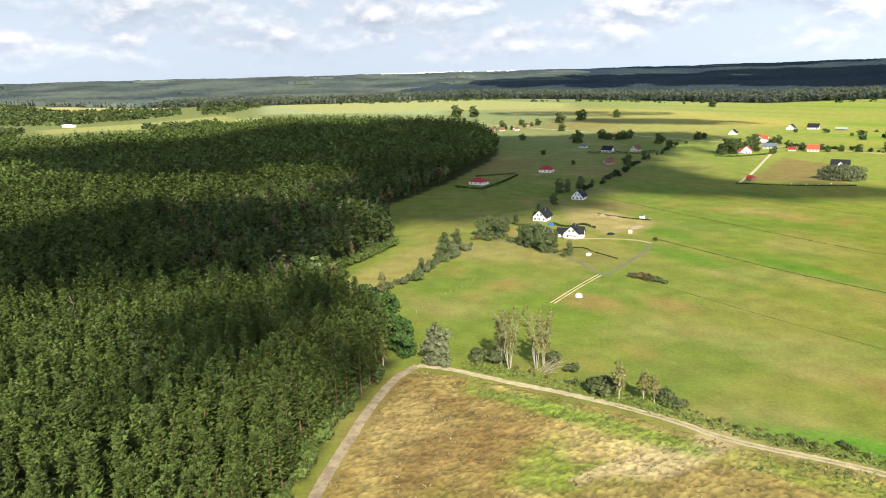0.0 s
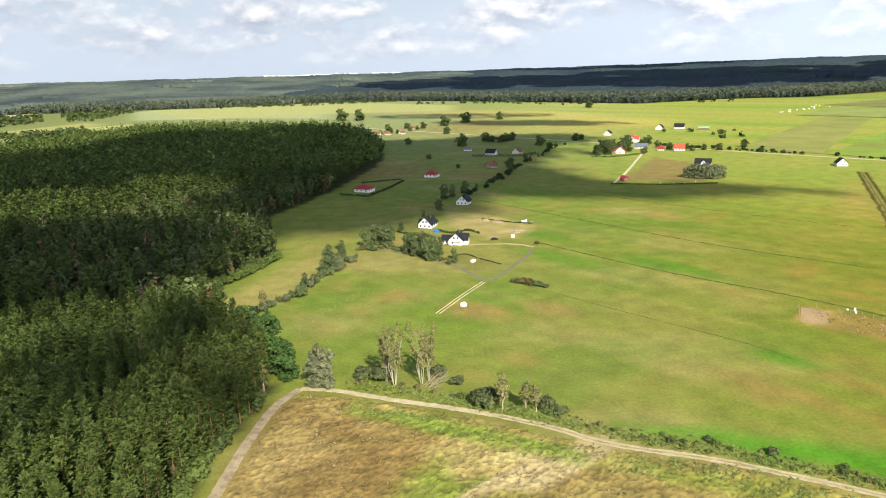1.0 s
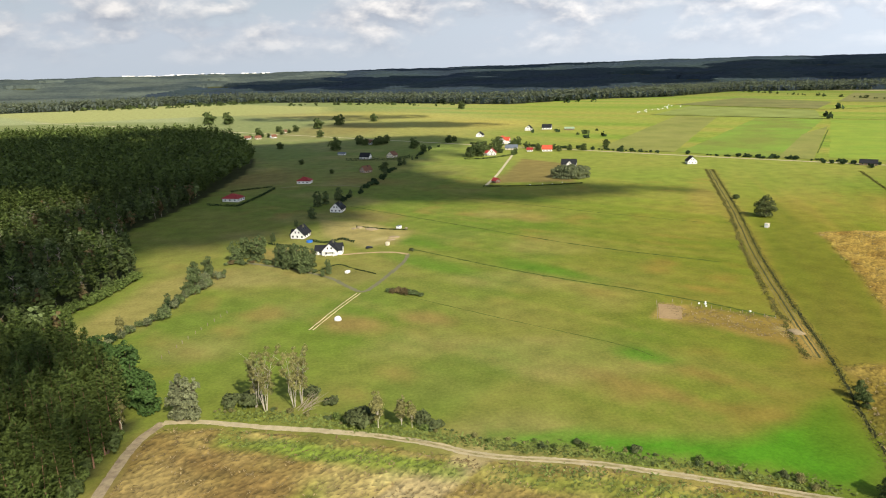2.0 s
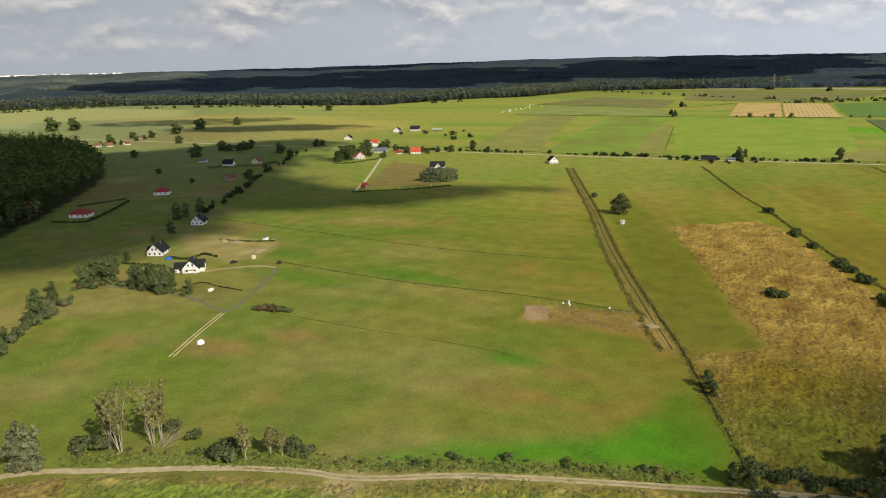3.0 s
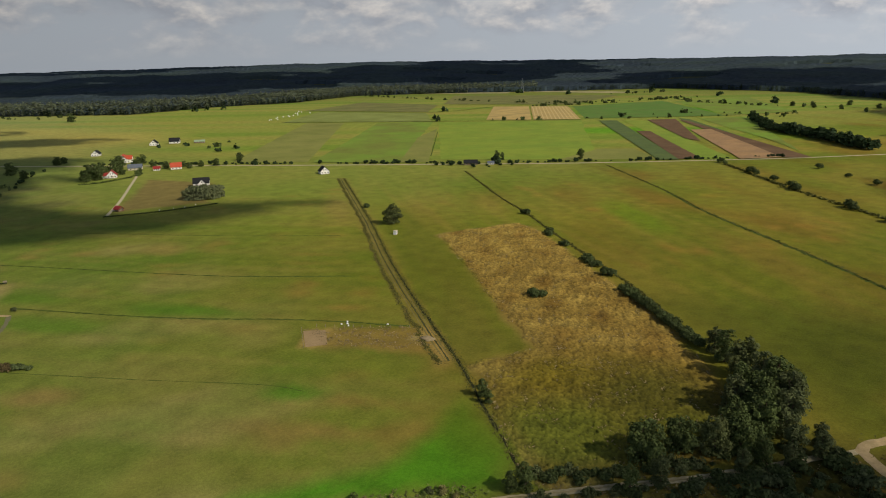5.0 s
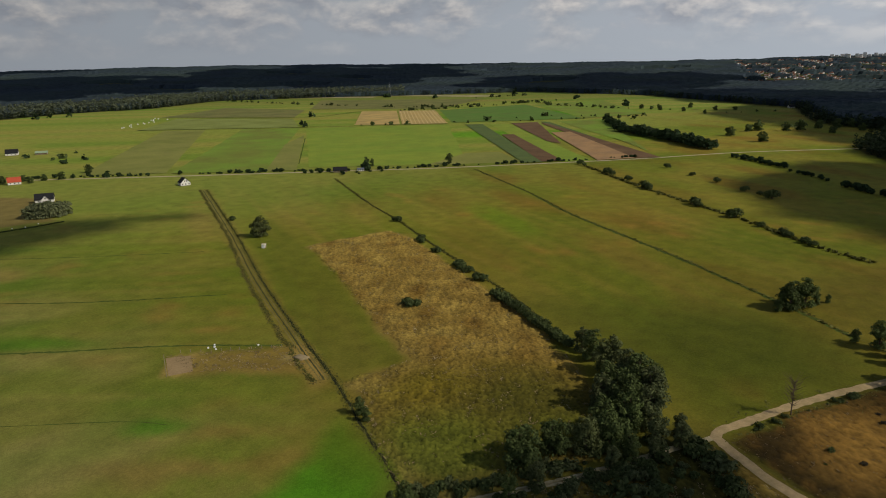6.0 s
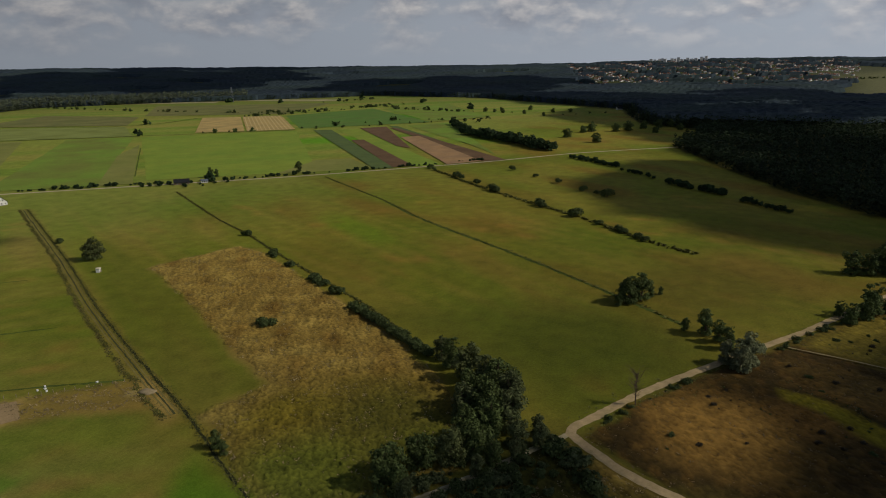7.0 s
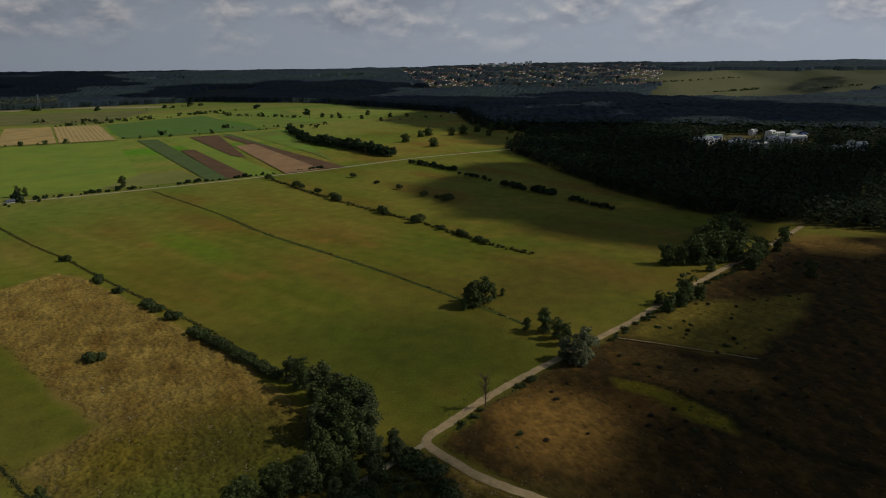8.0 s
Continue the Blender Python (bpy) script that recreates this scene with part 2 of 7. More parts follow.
M_PASTURE = surface("rough_pasture", (0.205, 0.192, 0.055), rough=0.95, vary=0.3, scale=0.2, second=(0.155, 0.170, 0.040), patch_scale=0.015)
M_PLOUGH = surface("ploughed_soil", (0.130, 0.072, 0.032), rough=0.95, vary=0.25, scale=0.3, second=(0.17, 0.10, 0.045), patch_scale=0.02)
M_SOIL = surface("pale_bare_soil", (0.40, 0.24, 0.105), rough=0.95, vary=0.25, scale=0.3, second=(0.32, 0.20, 0.10), patch_scale=0.03)
M_RUBBLE = surface("sandy_spoil", (0.32, 0.25, 0.14), rough=0.95, vary=0.3, scale=1.2, bump=0.15, bump_scale=1.5)
M_CLOUD = surface("cloud_vapour", (0.9, 0.9, 0.9), rough=1.0, vary=0.05, scale=0.01)
# both canopy colours carry the distance haze: pale grey-green, and bluish dark
M_CANOPY_PALE = surface("haze_paled_canopy", (0.108, 0.128, 0.100), rough=0.95, vary=0.35, scale=0.03, spec=0.05, second=(0.048, 0.064, 0.062), patch_scale=0.003)
M_CANOPY = surface("haze_blued_canopy", (0.034, 0.049, 0.064), rough=0.95, vary=0.45, scale=0.035, spec=0.05, second=(0.037, 0.054, 0.052), patch_scale=0.004)

# ---------------------------------------------------------------- mesh helpers


def puffed(verts, faces, own=0.75, spire=0.0):
    """Normals and outward-wound faces of a crown: each spray takes the light as part of one rounded or pointed mass."""
    verts, faces = np.asarray(verts, float), np.asarray(faces)
    low, high = verts.min(0), verts.max(0)
    centre = np.array((verts[:, 0].mean(), verts[:, 1].mean(), low[2] + 0.35 * (high[2] - low[2])))
    out = (verts - centre) / (0.5 * (high - low) + 1e-6)
    if spire:
        out[:, 2] = spire
        out[:, :2] /= np.linalg.norm(out[:, :2], axis=1)[:, None] + 0.15
    out /= np.linalg.norm(out, axis=1)[:, None] + 1e-6
    corner = verts[faces]
    face = np.cross(corner[:, 1] - corner[:, 0], corner[:, 2] - corner[:, 0])
    face /= np.linalg.norm(face, axis=1)[:, None] + 1e-9
    mean = out[faces].mean(1)
    inward = (face * mean).sum(1) < 0
    face *= np.where(inward, -1, 1)[:, None]
    faces = np.where(inward[:, None], faces[:, ::-1], faces)
    total = out.copy()
    total[faces.ravel()] += own * np.repeat(face, faces.shape[1], 0)
    return total / (np.linalg.norm(total, axis=1)[:, None] + 1e-6), faces


def mesh_of(name, verts, quads, mat, tint=None, smooth=False, normals=None):
    """A mesh from arrays of corners and of equal-sided faces."""
    me = bpy.data.meshes.new(name)
    verts, quads = np.asarray(verts, np.float32), np.asarray(quads, np.int32)
    side = quads.shape[1]
    me.vertices.add(len(verts))
    me.vertices.foreach_set("co", verts.ravel())
    me.loops.add(quads.size)
    me.loops.foreach_set("vertex_index", quads.ravel())
    me.polygons.add(len(quads))
    me.polygons.foreach_set("loop_start", np.arange(0, quads.size, side, dtype=np.int32))
    me.update(calc_edges=True)
    me.validate()
    me.materials.append(mat)
    if tint is not None:
        layer = me.attributes.new("tint", "FLOAT", "POINT")
        layer.data.foreach_set("value", np.asarray(tint, np.float32))
    me.polygons.foreach_set("use_smooth", np.full(len(quads), smooth))
    if normals is not None:
        layer = me.attributes.new("custom_normal", "FLOAT_VECTOR", "POINT")
        layer.data.foreach_set("vector", np.asarray(normals, np.float32).ravel())
    return me


def crown_mesh(name, shape, mat, own=0.75, spire=0.0):
    normals, faces = puffed(*shape, own, spire)
    return mesh_of(name, shape[0], faces, mat, normals=normals)


def from_bm(name, bm, mat, smooth=False):
    me = bpy.data.meshes.new(name)
    bmesh.ops.recalc_face_normals(bm, faces=bm.faces)
    bm.to_mesh(me)
    bm.free()
    me.materials.append(mat)
    if smooth:
        me.polygons.foreach_set("use_smooth", np.full(len(me.polygons), True))
    return me


def part(name, data, parent, label="", m=None):
    ob = new(name, data)
    ob.parent = parent
    if m is not None:
        ob.matrix_local = m
    return tagged(ob, label)


def box(bm, x0, y0, z0, x1, y1, z1, bevel=0.0):
    made = bmesh.ops.create_cube(bm, size=1)["verts"]
    bmesh.ops.transform(bm, matrix=Matrix.LocRotScale(((x0 + x1) / 2, (y0 + y1) / 2, (z0 + z1) / 2), None, (x1 - x0, y1 - y0, z1 - z0)), verts=made)
    if bevel:
        bmesh.ops.bevel(bm, geom=list({e for v in made for e in v.link_edges}), offset=bevel, segments=1, affect="EDGES")


def box_mesh(name, mat, *dims, bevel=0.0):
    bm = bmesh.new()
    box(bm, *dims, bevel=bevel)
    return from_bm(name, bm, mat)


def prism(bm, outline, y0, y1):
    """An outline in x and z, drawn out along y."""
    a = [bm.verts.new((x, y0, z)) for x, z in outline]
    b = [bm.verts.new((x, y1, z)) for x, z in outline]
    bm.faces.new(a)
    bm.faces.new(b[::-1])
    for i in range(len(a)):
        j = (i + 1) % len(a)
        bm.faces.new((a[j], a[i], b[i], b[j]))


def tube(path, radii, sides=6):
    """Corners and quads of a tapered tube along a path."""
    verts, quads = [], []
    for n, (p, r) in enumerate(zip(path, radii)):
        ahead = (Vector(path[min(n + 1, len(path) - 1)]) - Vector(path[max(n - 1, 0)])).normalized()
        a = ahead.orthogonal().normalized()
        b = ahead.cross(a)
        for k in range(sides):
            w = 2 * math.pi * k / sides
            verts.append(Vector(p) + float(r) * (math.cos(w) * a + math.sin(w) * b))
    for n in range(len(path) - 1):
        for k in range(sides):
            q = (k + 1) % sides
            quads.append((n * sides + k, n * sides + q, (n + 1) * sides + q, (n + 1) * sides + k))
    return np.array([tuple(v) for v in verts]), np.array(quads)


def joined(pieces):
    verts, quads, at = [], [], 0
    for v, q in pieces:
        verts.append(v)
        quads.append(np.asarray(q) + at)
        at += len(v)
    return np.concatenate(verts), np.concatenate(quads)


def leaf_quads(places, outward, size, rng, flat=1.0):
    """One small four-cornered spray at each place, roughly facing outward."""
    n = len(places)
    normal = outward + rng.normal(0, 0.45, (n, 3))
    normal /= np.linalg.norm(normal, axis=1)[:, None] + 1e-6
    side = np.cross(normal, rng.normal(0, 1, (n, 3)))
    side /= np.linalg.norm(side, axis=1)[:, None] + 1e-6
    along = np.cross(normal, side)
    s = (size * rng.uniform(0.6, 1.4, n))[:, None]
    corner = [places - s * side - 0.35 * s * along, places - 0.25 * s * side + 0.6 * s * along * flat, places + s * side + 0.3 * s * along, places + 0.3 * s * side - 0.65 * s * along * flat]
    verts = np.stack(corner, 1).reshape(-1, 3)
    return verts, np.arange(4 * n).reshape(-1, 4)


def lumps(centres, radii, count, size, rng, hollow=0.55):
    """Sprays over the outside of several rounded clumps of foliage."""
    centres, radii = np.asarray(centres, float), np.asarray(radii, float)
    share = (radii[:, 0] * radii[:, 2]) / (radii[:, 0] * radii[:, 2]).sum()
    pick = rng.choice(len(centres), count, p=share)
    way = rng.normal(0, 1, (count, 3))
    way[:, 2] = np.abs(way[:, 2]) * 1.0 - 0.45 * rng.random(count)
    way /= np.linalg.norm(way, axis=1)[:, None]
    depth = hollow + (1 - hollow) * rng.random(count) ** 0.5
    places = centres[pick] + way * radii[pick] * depth[:, None]
    return leaf_quads(places, way + np.array((0, 0, 0.25)), size, rng)


def smooth_line(points, step):
    """A curve through the points, in steps of about that many metres."""
    pts = [Vector((*p, 0)) for p in points]
    pts = [2 * pts[0] - pts[1], *pts, 2 * pts[-1] - pts[-2]]
    out = []
    for a, b, c, d in zip(pts, pts[1:], pts[2:], pts[3:]):
        n = max(1, int((c - b).length / step))
        for k in range(n):
            t = k / n
            out.append(0.5 * (2 * b + (c - a) * t + (2 * a - 5 * b + 4 * c - d) * t * t + (3 * b - a - 3 * c + d) * t ** 3))
    return np.array([(p.x, p.y) for p in (*out, pts[-2])])


def along(points, wide, per_metre, rng):
    line = smooth_line(points, 1.0)
    n = int(len(line) * per_metre)
    at = line[rng.integers(0, len(line), n)]
    return at[:, 0] + rng.normal(0, wide, n), at[:, 1] + rng.normal(0, wide, n)


def ribbon(name, points, width, mat, z=0.06, step=2.0, ragged=0.12, seed=1, crown=0.0):
    rng = np.random.default_rng(seed)
    line = smooth_line(points, step)
    ahead = np.gradient(line, axis=0)
    ahead /= np.linalg.norm(ahead, axis=1)[:, None]
    side = np.stack([ahead[:, 1], -ahead[:, 0]], 1)
    cross = np.linspace(-0.5, 0.5, 5)
    verts = []
    for k, c in enumerate(cross):
        off = c * width * (1 + (ragged * rng.normal(0, 1, len(line)) if k in (0, 4) else 0))
        xy = line + side * np.broadcast_to(off, len(line))[:, None]
        verts.append(np.c_[xy, np.full(len(line), z + crown * (0.25 - c * c))])
    verts = np.stack(verts, 1).reshape(-1, 3)
    n = len(line)
    quads = [(i * 5 + k, i * 5 + k + 1, i * 5 + k + 6, i * 5 + k + 5) for i in range(n - 1) for k in range(4)]
    return new(name, mesh_of(name, verts, np.array(quads), mat, smooth=True))


def inside(poly, x, y):
    """Which of the points lie in the polygon."""
    hit = np.zeros(x.shape, bool)
    for (x0, y0), (x1, y1) in zip(poly, poly[1:] + poly[:1]):
        if y0 != y1:
            hit ^= ((y0 > y) != (y1 > y)) & (x < (x1 - x0) * (y - y0) / (y1 - y0) + x0)
    return hit


def edge_gap(poly, x, y, closed=True):
    """Distance to the polygon's outline."""
    best = np.full(x.shape, 1e9)
    ends = poly[1:] + poly[:1] if closed else poly[1:]
    for (x0, y0), (x1, y1) in zip(poly, ends):
        dx, dy = x1 - x0, y1 - y0
        t = np.clip(((x - x0) * dx + (y - y0) * dy) / (dx * dx + dy * dy + 1e-9), 0, 1)
        best = np.minimum(best, np.hypot(x - x0 - t * dx, y - y0 - t * dy))
    return best


def rolling(x, y, size, seed):
    """Smooth noise of about that size, between -1 and 1."""
    rng = np.random.default_rng(seed)
    total = np.zeros(x.shape)
    for k in range(9):
        w = rng.uniform(0, 2 * math.pi)
        f = 2 * math.pi / size * rng.uniform(0.6, 1.8)
        total += np.sin(f * (x * math.cos(w) + y * math.sin(w)) + rng.uniform(0, 6.3))
    return total / 4.5


# ---------------------------------------------------------------- the land


def height(x, y):
    """Flat farmland that rises to low wooded hills at the skyline."""
    r, az = np.hypot(x, y), np.degrees(np.arctan2(x, y))
    top = 53 + 12 * np.exp(-((az - 35) / 16) ** 2) + 15 * np.exp(-((az - 88) / 11) ** 2) + 4 * np.exp(-((az + 40) / 20) ** 2) + 15 * np.exp(-((az - 109) / 12) ** 2)
    top = top + 1.1 * np.sin(az * 0.9) + 0.7 * np.sin(az * 2.3)
    up = np.clip((r - 1750) / 1550, 0, 1)
    down = np.clip((r - 3330) / 700, 0, 1)
    return top * up * up * (3 - 2 * up) * (1 - 1.4 * down)


# open land; all beyond it is wood
WOOD_EDGE = [(-40, 60), (-40.5, 101), (-39, 116), (-37, 135), (-32, 157), (-45, 188), (-56, 208), (-75, 227), (-68, 241), (-60, 258), (-53, 281), (-74, 362), (-60, 400), (-45, 447),
             (-36, 490), (-22, 556), (-20, 632), (-40, 760), (-90, 880), (-220, 930), (-350, 950), (-400, 775), (-493, 702), (-720, 760)]
FAR_EDGE = [(-2400, 1500), (-1405, 1760), (-900, 1640), (-428, 1690), (-119, 1800), (100, 1640), (323, 1400), (430, 1290), (618, 1350), (790, 1330), (1010, 1440), (1180, 1330), (1322, 1190), (1612, 935),
            (1560, 640), (1263, 260), (1000, 180), (927, 90), (753, 104), (621, 46), (542, 8), (467, -40), (438, -83), (420, -160), (300, -330), (150, -420)]
OPEN = WOOD_EDGE + FAR_EDGE + [(-300, -420), (-300, 20)]
WORKS = [(776, -106), (850, -86), (932, -148), (930, -206), (860, -230), (792, -200), (806, -150)]
YARD = [(782, -110), (850, -92), (925, -150), (922, -200), (860, -222), (800, -196), (812, -150)]
EAST_FIELDS = [(1690, -90), (1728, -170), (1690, -284), (1824, -531), (2016, -702), (2450, -1100), (2620, -800), (2720, -420), (2760, -150), (2500, -60), (2200, -160)]
TOWN = [(2060, 540), (3140, 880), (3230, 300), (3230, -150), (2900, -230), (2200, -170), (2060, 100)]
WILD = [(233, 260), (278, 248), (272, 229), (246, 183), (215, 135), (191, 100), (171, 80), (150, 66), (109, 84), (108, 92), (123, 115), (136, 131), (139, 141), (161, 135), (185, 178), (204, 209)]
HEATH = [(-36, 60), (-34, 118), (-27, 154), (-16, 152), (10, 141), (37, 124), (63, 113), (98, 92), (134, 68), (166, 49), (150, 20), (120, -40), (0, -40)]
MOOR = [(168, 47), (195, 36), (224, 19), (262, -5), (300, -28), (343, -52), (392, -83), (420, -160), (300, -330), (120, -300), (120, -40), (150, 18)]
BRIGHT = [(124, 128), (118, 110), (112, 99), (105, 96), (85, 108), (42, 132), (61, 128), (89, 118), (108, 119)]


def cover_at(x, y):
    """The colour of the ground cover at each place."""
    wx, wy = x + 1.6 * rolling(x, y, 26, 3), y + 1.6 * rolling(x, y, 26, 4)
    cover = np.empty((len(x), 3))
    cover[:] = (0.170, 0.186, 0.044)
    # mown strips: long bands along each parcel
    right = (x - 107) * 347 - (y - 89) * 190 > 0
    u = np.where(right, 0.48 * x + 0.877 * y, 0.63 * x - 0.77 * y)
    v = np.where(right, 0.877 * x - 0.48 * y, 0.77 * x + 0.63 * y)
    dry = np.clip(0.45 + 0.6 * rolling(u * 0.3, v, 42, 5) + 0.25 * rolling(x, y, 25, 15), 0, 1)
    fresh = np.clip(0.5 + 0.6 * rolling(x, y, 140, 6), 0, 1)

    def lay(mask, colour):
        mask = np.clip(mask, 0, 1)[:, None]
        cover[:] = cover * (1 - mask) + np.array(colour) * mask

    def area(poly, soft, colour, amount=1.0):
        d = edge_gap(poly, wx, wy) * np.where(inside(poly, wx, wy), 1, -1)
        lay(amount * np.clip(d / soft + 0.5, 0, 1), colour)

    def blob(cx, cy, rx, ry, turn, colour, amount=1.0):
        c, s = math.cos(radians(turn)), math.sin(radians(turn))
        px, py = (wx - cx) * c + (wy - cy) * s, (wy - cy) * c - (wx - cx) * s
        lay(amount * np.clip(1.6 - 1.6 * np.hypot(px / rx, py / ry), 0, 1), colour)

    lay(0.7 * dry, (0.222, 0.192, 0.072))
    lay(0.7 * fresh, (0.115, 0.180, 0.026))
    home = np.clip((170 - x) / 60, 0, 1)
    lay(0.65 * home * np.clip(rolling(x, 1.4 * y, 85, 97) * 1.5 - 0.1, 0, 1), (0.265, 0.222, 0.105))
    lay(0.5 * home * np.clip(rolling(x, 1.4 * y, 70, 98) * 1.5 - 0.2, 0, 1), (0.105, 0.165, 0.030))
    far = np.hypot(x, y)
    # far pastures paler and bluer, haze put into the colour
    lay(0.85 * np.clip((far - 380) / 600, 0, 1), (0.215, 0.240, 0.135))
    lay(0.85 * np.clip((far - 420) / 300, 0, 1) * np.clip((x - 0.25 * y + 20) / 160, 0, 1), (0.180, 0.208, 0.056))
    strips = rolling(0.12 * (x - y), 0.75 * x + 0.66 * y, 120, 91)
    east = np.clip((far - 560) / 120, 0, 1) * np.clip((x - 150) / 200, 0, 1)
    lay(0.6 * east * np.clip(strips * 2.0, 0, 1), (0.235, 0.205, 0.085))
    lay(0.6 * east * np.clip(-strips * 2.0 - 0.2, 0, 1), (0.105, 0.185, 0.034))
    west = np.clip((-200 - x) / 500, 0, 1) * np.clip((y - 700) / 200, 0, 1)
    lay(0.8 * west, (0.15, 0.165, 0.065))
    area([(-1416, 1932), (-948, 1824), (-744, 1427), (-952, 1402)], 30, (0.40, 0.35, 0.20))
    area([(-600, 1585), (-521, 1778), (-179, 1640), (-131, 1160), (-297, 1250), (-480, 1280)], 30, (0.29, 0.31, 0.20))
    area([(-597, 1642), (-397, 1880), (-69, 1668), (99, 1446), (86, 1256), (-133, 1289), (-357, 1268)], 30, (0.33, 0.33, 0.16), 0.9)
    area([(-1194, 1600), (-1124, 1740), (-900, 1620), (-737, 1400), (-800, 1330)], 30, (0.40, 0.34, 0.19), 0.9)
    area([(-684, 960), (-605, 1030), (-520, 1130), (-440, 1180), (-420, 1080), (-560, 960)], 14, (0.33, 0.34, 0.15), 0.9)
    area([(127, 761), (204, 741), (300, 910), (230, 1222), (90, 1307), (56, 807)], 60, (0.30, 0.25, 0.12), 0.55)
    area([(-720, 985), (-616, 1085), (-559, 1264), (-500, 1200), (-520, 1003), (-649, 900)], 20, (0.29, 0.28, 0.12))
    area([(-70, 215), (-56, 240), (-44, 275), (-20, 280), (-28, 256), (-40, 225), (-52, 205)], 8, (0.27, 0.225, 0.095), 0.85)
    area([(-44, 275), (-60, 330), (-30, 330), (-18, 284)], 14, (0.20, 0.19, 0.06), 0.7)
    worn = np.clip((x - 190) / 160, 0, 1) * np.clip((420 - y) / 120, 0, 1)
    lay(0.28 * worn, (0.125, 0.112, 0.026))
    lay(0.6 * worn * np.clip(rolling(u * 0.35, v, 60, 16) * 1.4, 0, 1), (0.15, 0.098, 0.034))
    lay(0.5 * worn * np.clip(rolling(u * 0.35, v, 70, 17) * 1.4, 0, 1), (0.085, 0.155, 0.02))
    # thin worn spots and the faint lines left by the mower
    lines = rolling(0.06 * u, v, 9, 23) + 0.5 * rolling(0.1 * u, v, 17, 24)
    lay(0.30 * np.clip(lines - 0.1, 0, 1) * np.clip((700 - far) / 300, 0, 1), (0.245, 0.205, 0.085))
    lay(0.25 * np.clip(-lines - 0.1, 0, 1) * np.clip((700 - far) / 300, 0, 1), (0.095, 0.145, 0.026))
    spots = np.clip(1.5 * rolling(u * 0.5, v, 19, 25) * np.clip(rolling(x, y, 110, 26) + 0.2, 0, 1) - 0.15, 0, 1)
    lay(0.55 * spots * np.clip((600 - far) / 200, 0, 1), (0.255, 0.170, 0.070))
    blob(22, 206, 16, 9, -40, (0.25, 0.17, 0.075), 0.8)
    blob(45, 205, 14, 7, -50, (0.25, 0.17, 0.075), 0.7)
    blob(126, 330, 12, 16, 20, (0.24, 0.19, 0.08), 0.8)
    blob(85, 142, 22, 7, -50, (0.23, 0.165, 0.07), 0.7)
    blob(60, 300, 30, 8, -55, (0.09, 0.17, 0.02), 0.7)
    blob(100, 240, 30, 8, -55, (0.08, 0.18, 0.02), 0.8)
    blob(60, 262, 34, 10, -55, (0.085, 0.175, 0.02), 0.7)
    blob(95, 160, 12, 5, -50, (0.07, 0.19, 0.018), 0.8)
    blob(140, 380, 40, 14, -45, (0.07, 0.15, 0.02), 0.5)
    blob(48, 360, 24, 16, -50, (0.21, 0.155, 0.075), 0.7)
    blob(235, 350, 12, 50, -28, (0.23, 0.175, 0.08), 0.6)
    blob(505, 650, 26, 95, -40, (0.27, 0.22, 0.12), 0.7)
    blob(270, 900, 120, 90, -45, (0.30, 0.25, 0.11), 0.8)
    blob(70, 900, 90, 120, -30, (0.22, 0.17, 0.08), 0.6)
    blob(120, 1150, 260, 90, -40, (0.34, 0.29, 0.13), 0.8)
    blob(-10, 520, 40, 60, -20, (0.21, 0.155, 0.07), 0.7)
    blob(60, 480, 40, 20, -40, (0.22, 0.16, 0.07), 0.6)
    blob(330, 210, 14, 60, -36, (0.10, 0.20, 0.02), 0.7)
    blob(300, 130, 14, 70, -36, (0.20, 0.15, 0.06), 0.5)
    blob(240, 60, 14, 60, -36, (0.20, 0.14, 0.06), 0.6)
    blob(330, 10, 20, 50, -50, (0.21, 0.14, 0.06), 0.6)
    blob(225, 40, 26, 40, -36, (0.075, 0.12, 0.02), 0.5)
    blob(700, 470, 120, 60, -45, (0.085, 0.225, 0.014), 0.85)
    blob(600, 560, 80, 150, -45, (0.095, 0.215, 0.016), 0.85)
    blob(980, 600, 200, 110, -45, (0.06, 0.20, 0.016), 0.9)
    blob(760, 300, 110, 50, -45, (0.12, 0.20, 0.03), 0.6)
    blob(850, 1000, 260, 60, -45, (0.20, 0.19, 0.065), 0.7)
    blob(1200, 900, 300, 50, -45, (0.21, 0.17, 0.075), 0.6)
    # thin cloud shade over these fields put into the cover as darker patches
    blob(228, 66, 40, 34, -30, (0.085, 0.09, 0.022), 0.8)
    blob(300, 30, 60, 40, -40, (0.11, 0.105, 0.03), 0.7)
    area(BRIGHT, 6, (0.062, 0.215, 0.013), 0.9)
    area([(139, 144), (160, 136), (184, 179), (203, 210), (232, 261), (262, 322), (238, 316), (185, 225), (154, 174)], 5, (0.098, 0.122, 0.026), 0.5)
    area([(196, 97), (224, 142), (262, 80), (262, 52), (222, 28), (178, 52)], 26, (0.072, 0.108, 0.020), 0.7)
    area(WILD, 3, (0.232, 0.182, 0.090))
    mottle = np.clip(rolling(x, y, 18, 8) + 0.2, 0, 1) * inside(WILD, wx, wy)
    lay(0.7 * mottle, (0.298, 0.245, 0.130))
    mottle = np.clip(rolling(x, y, 26, 9) - 0.1, 0, 1) * inside(WILD, wx, wy)
    lay(0.7 * mottle, (0.15, 0.10, 0.045))
    blob(150, 118, 16, 13, -30, (0.185, 0.175, 0.03), 0.8)
    # olive lower fallow, also darkened in place of that thin cloud
    blob(146, 104, 46, 40, -30, (0.155, 0.130, 0.032), 0.8)
    blob(158, 92, 24, 30, -30, (0.075, 0.085, 0.026), 0.8)
    blob(128, 98, 20, 24, -30, (0.10, 0.13, 0.03), 0.85)
    blob(150, 80, 22, 12, -30, (0.10, 0.12, 0.03), 0.7)
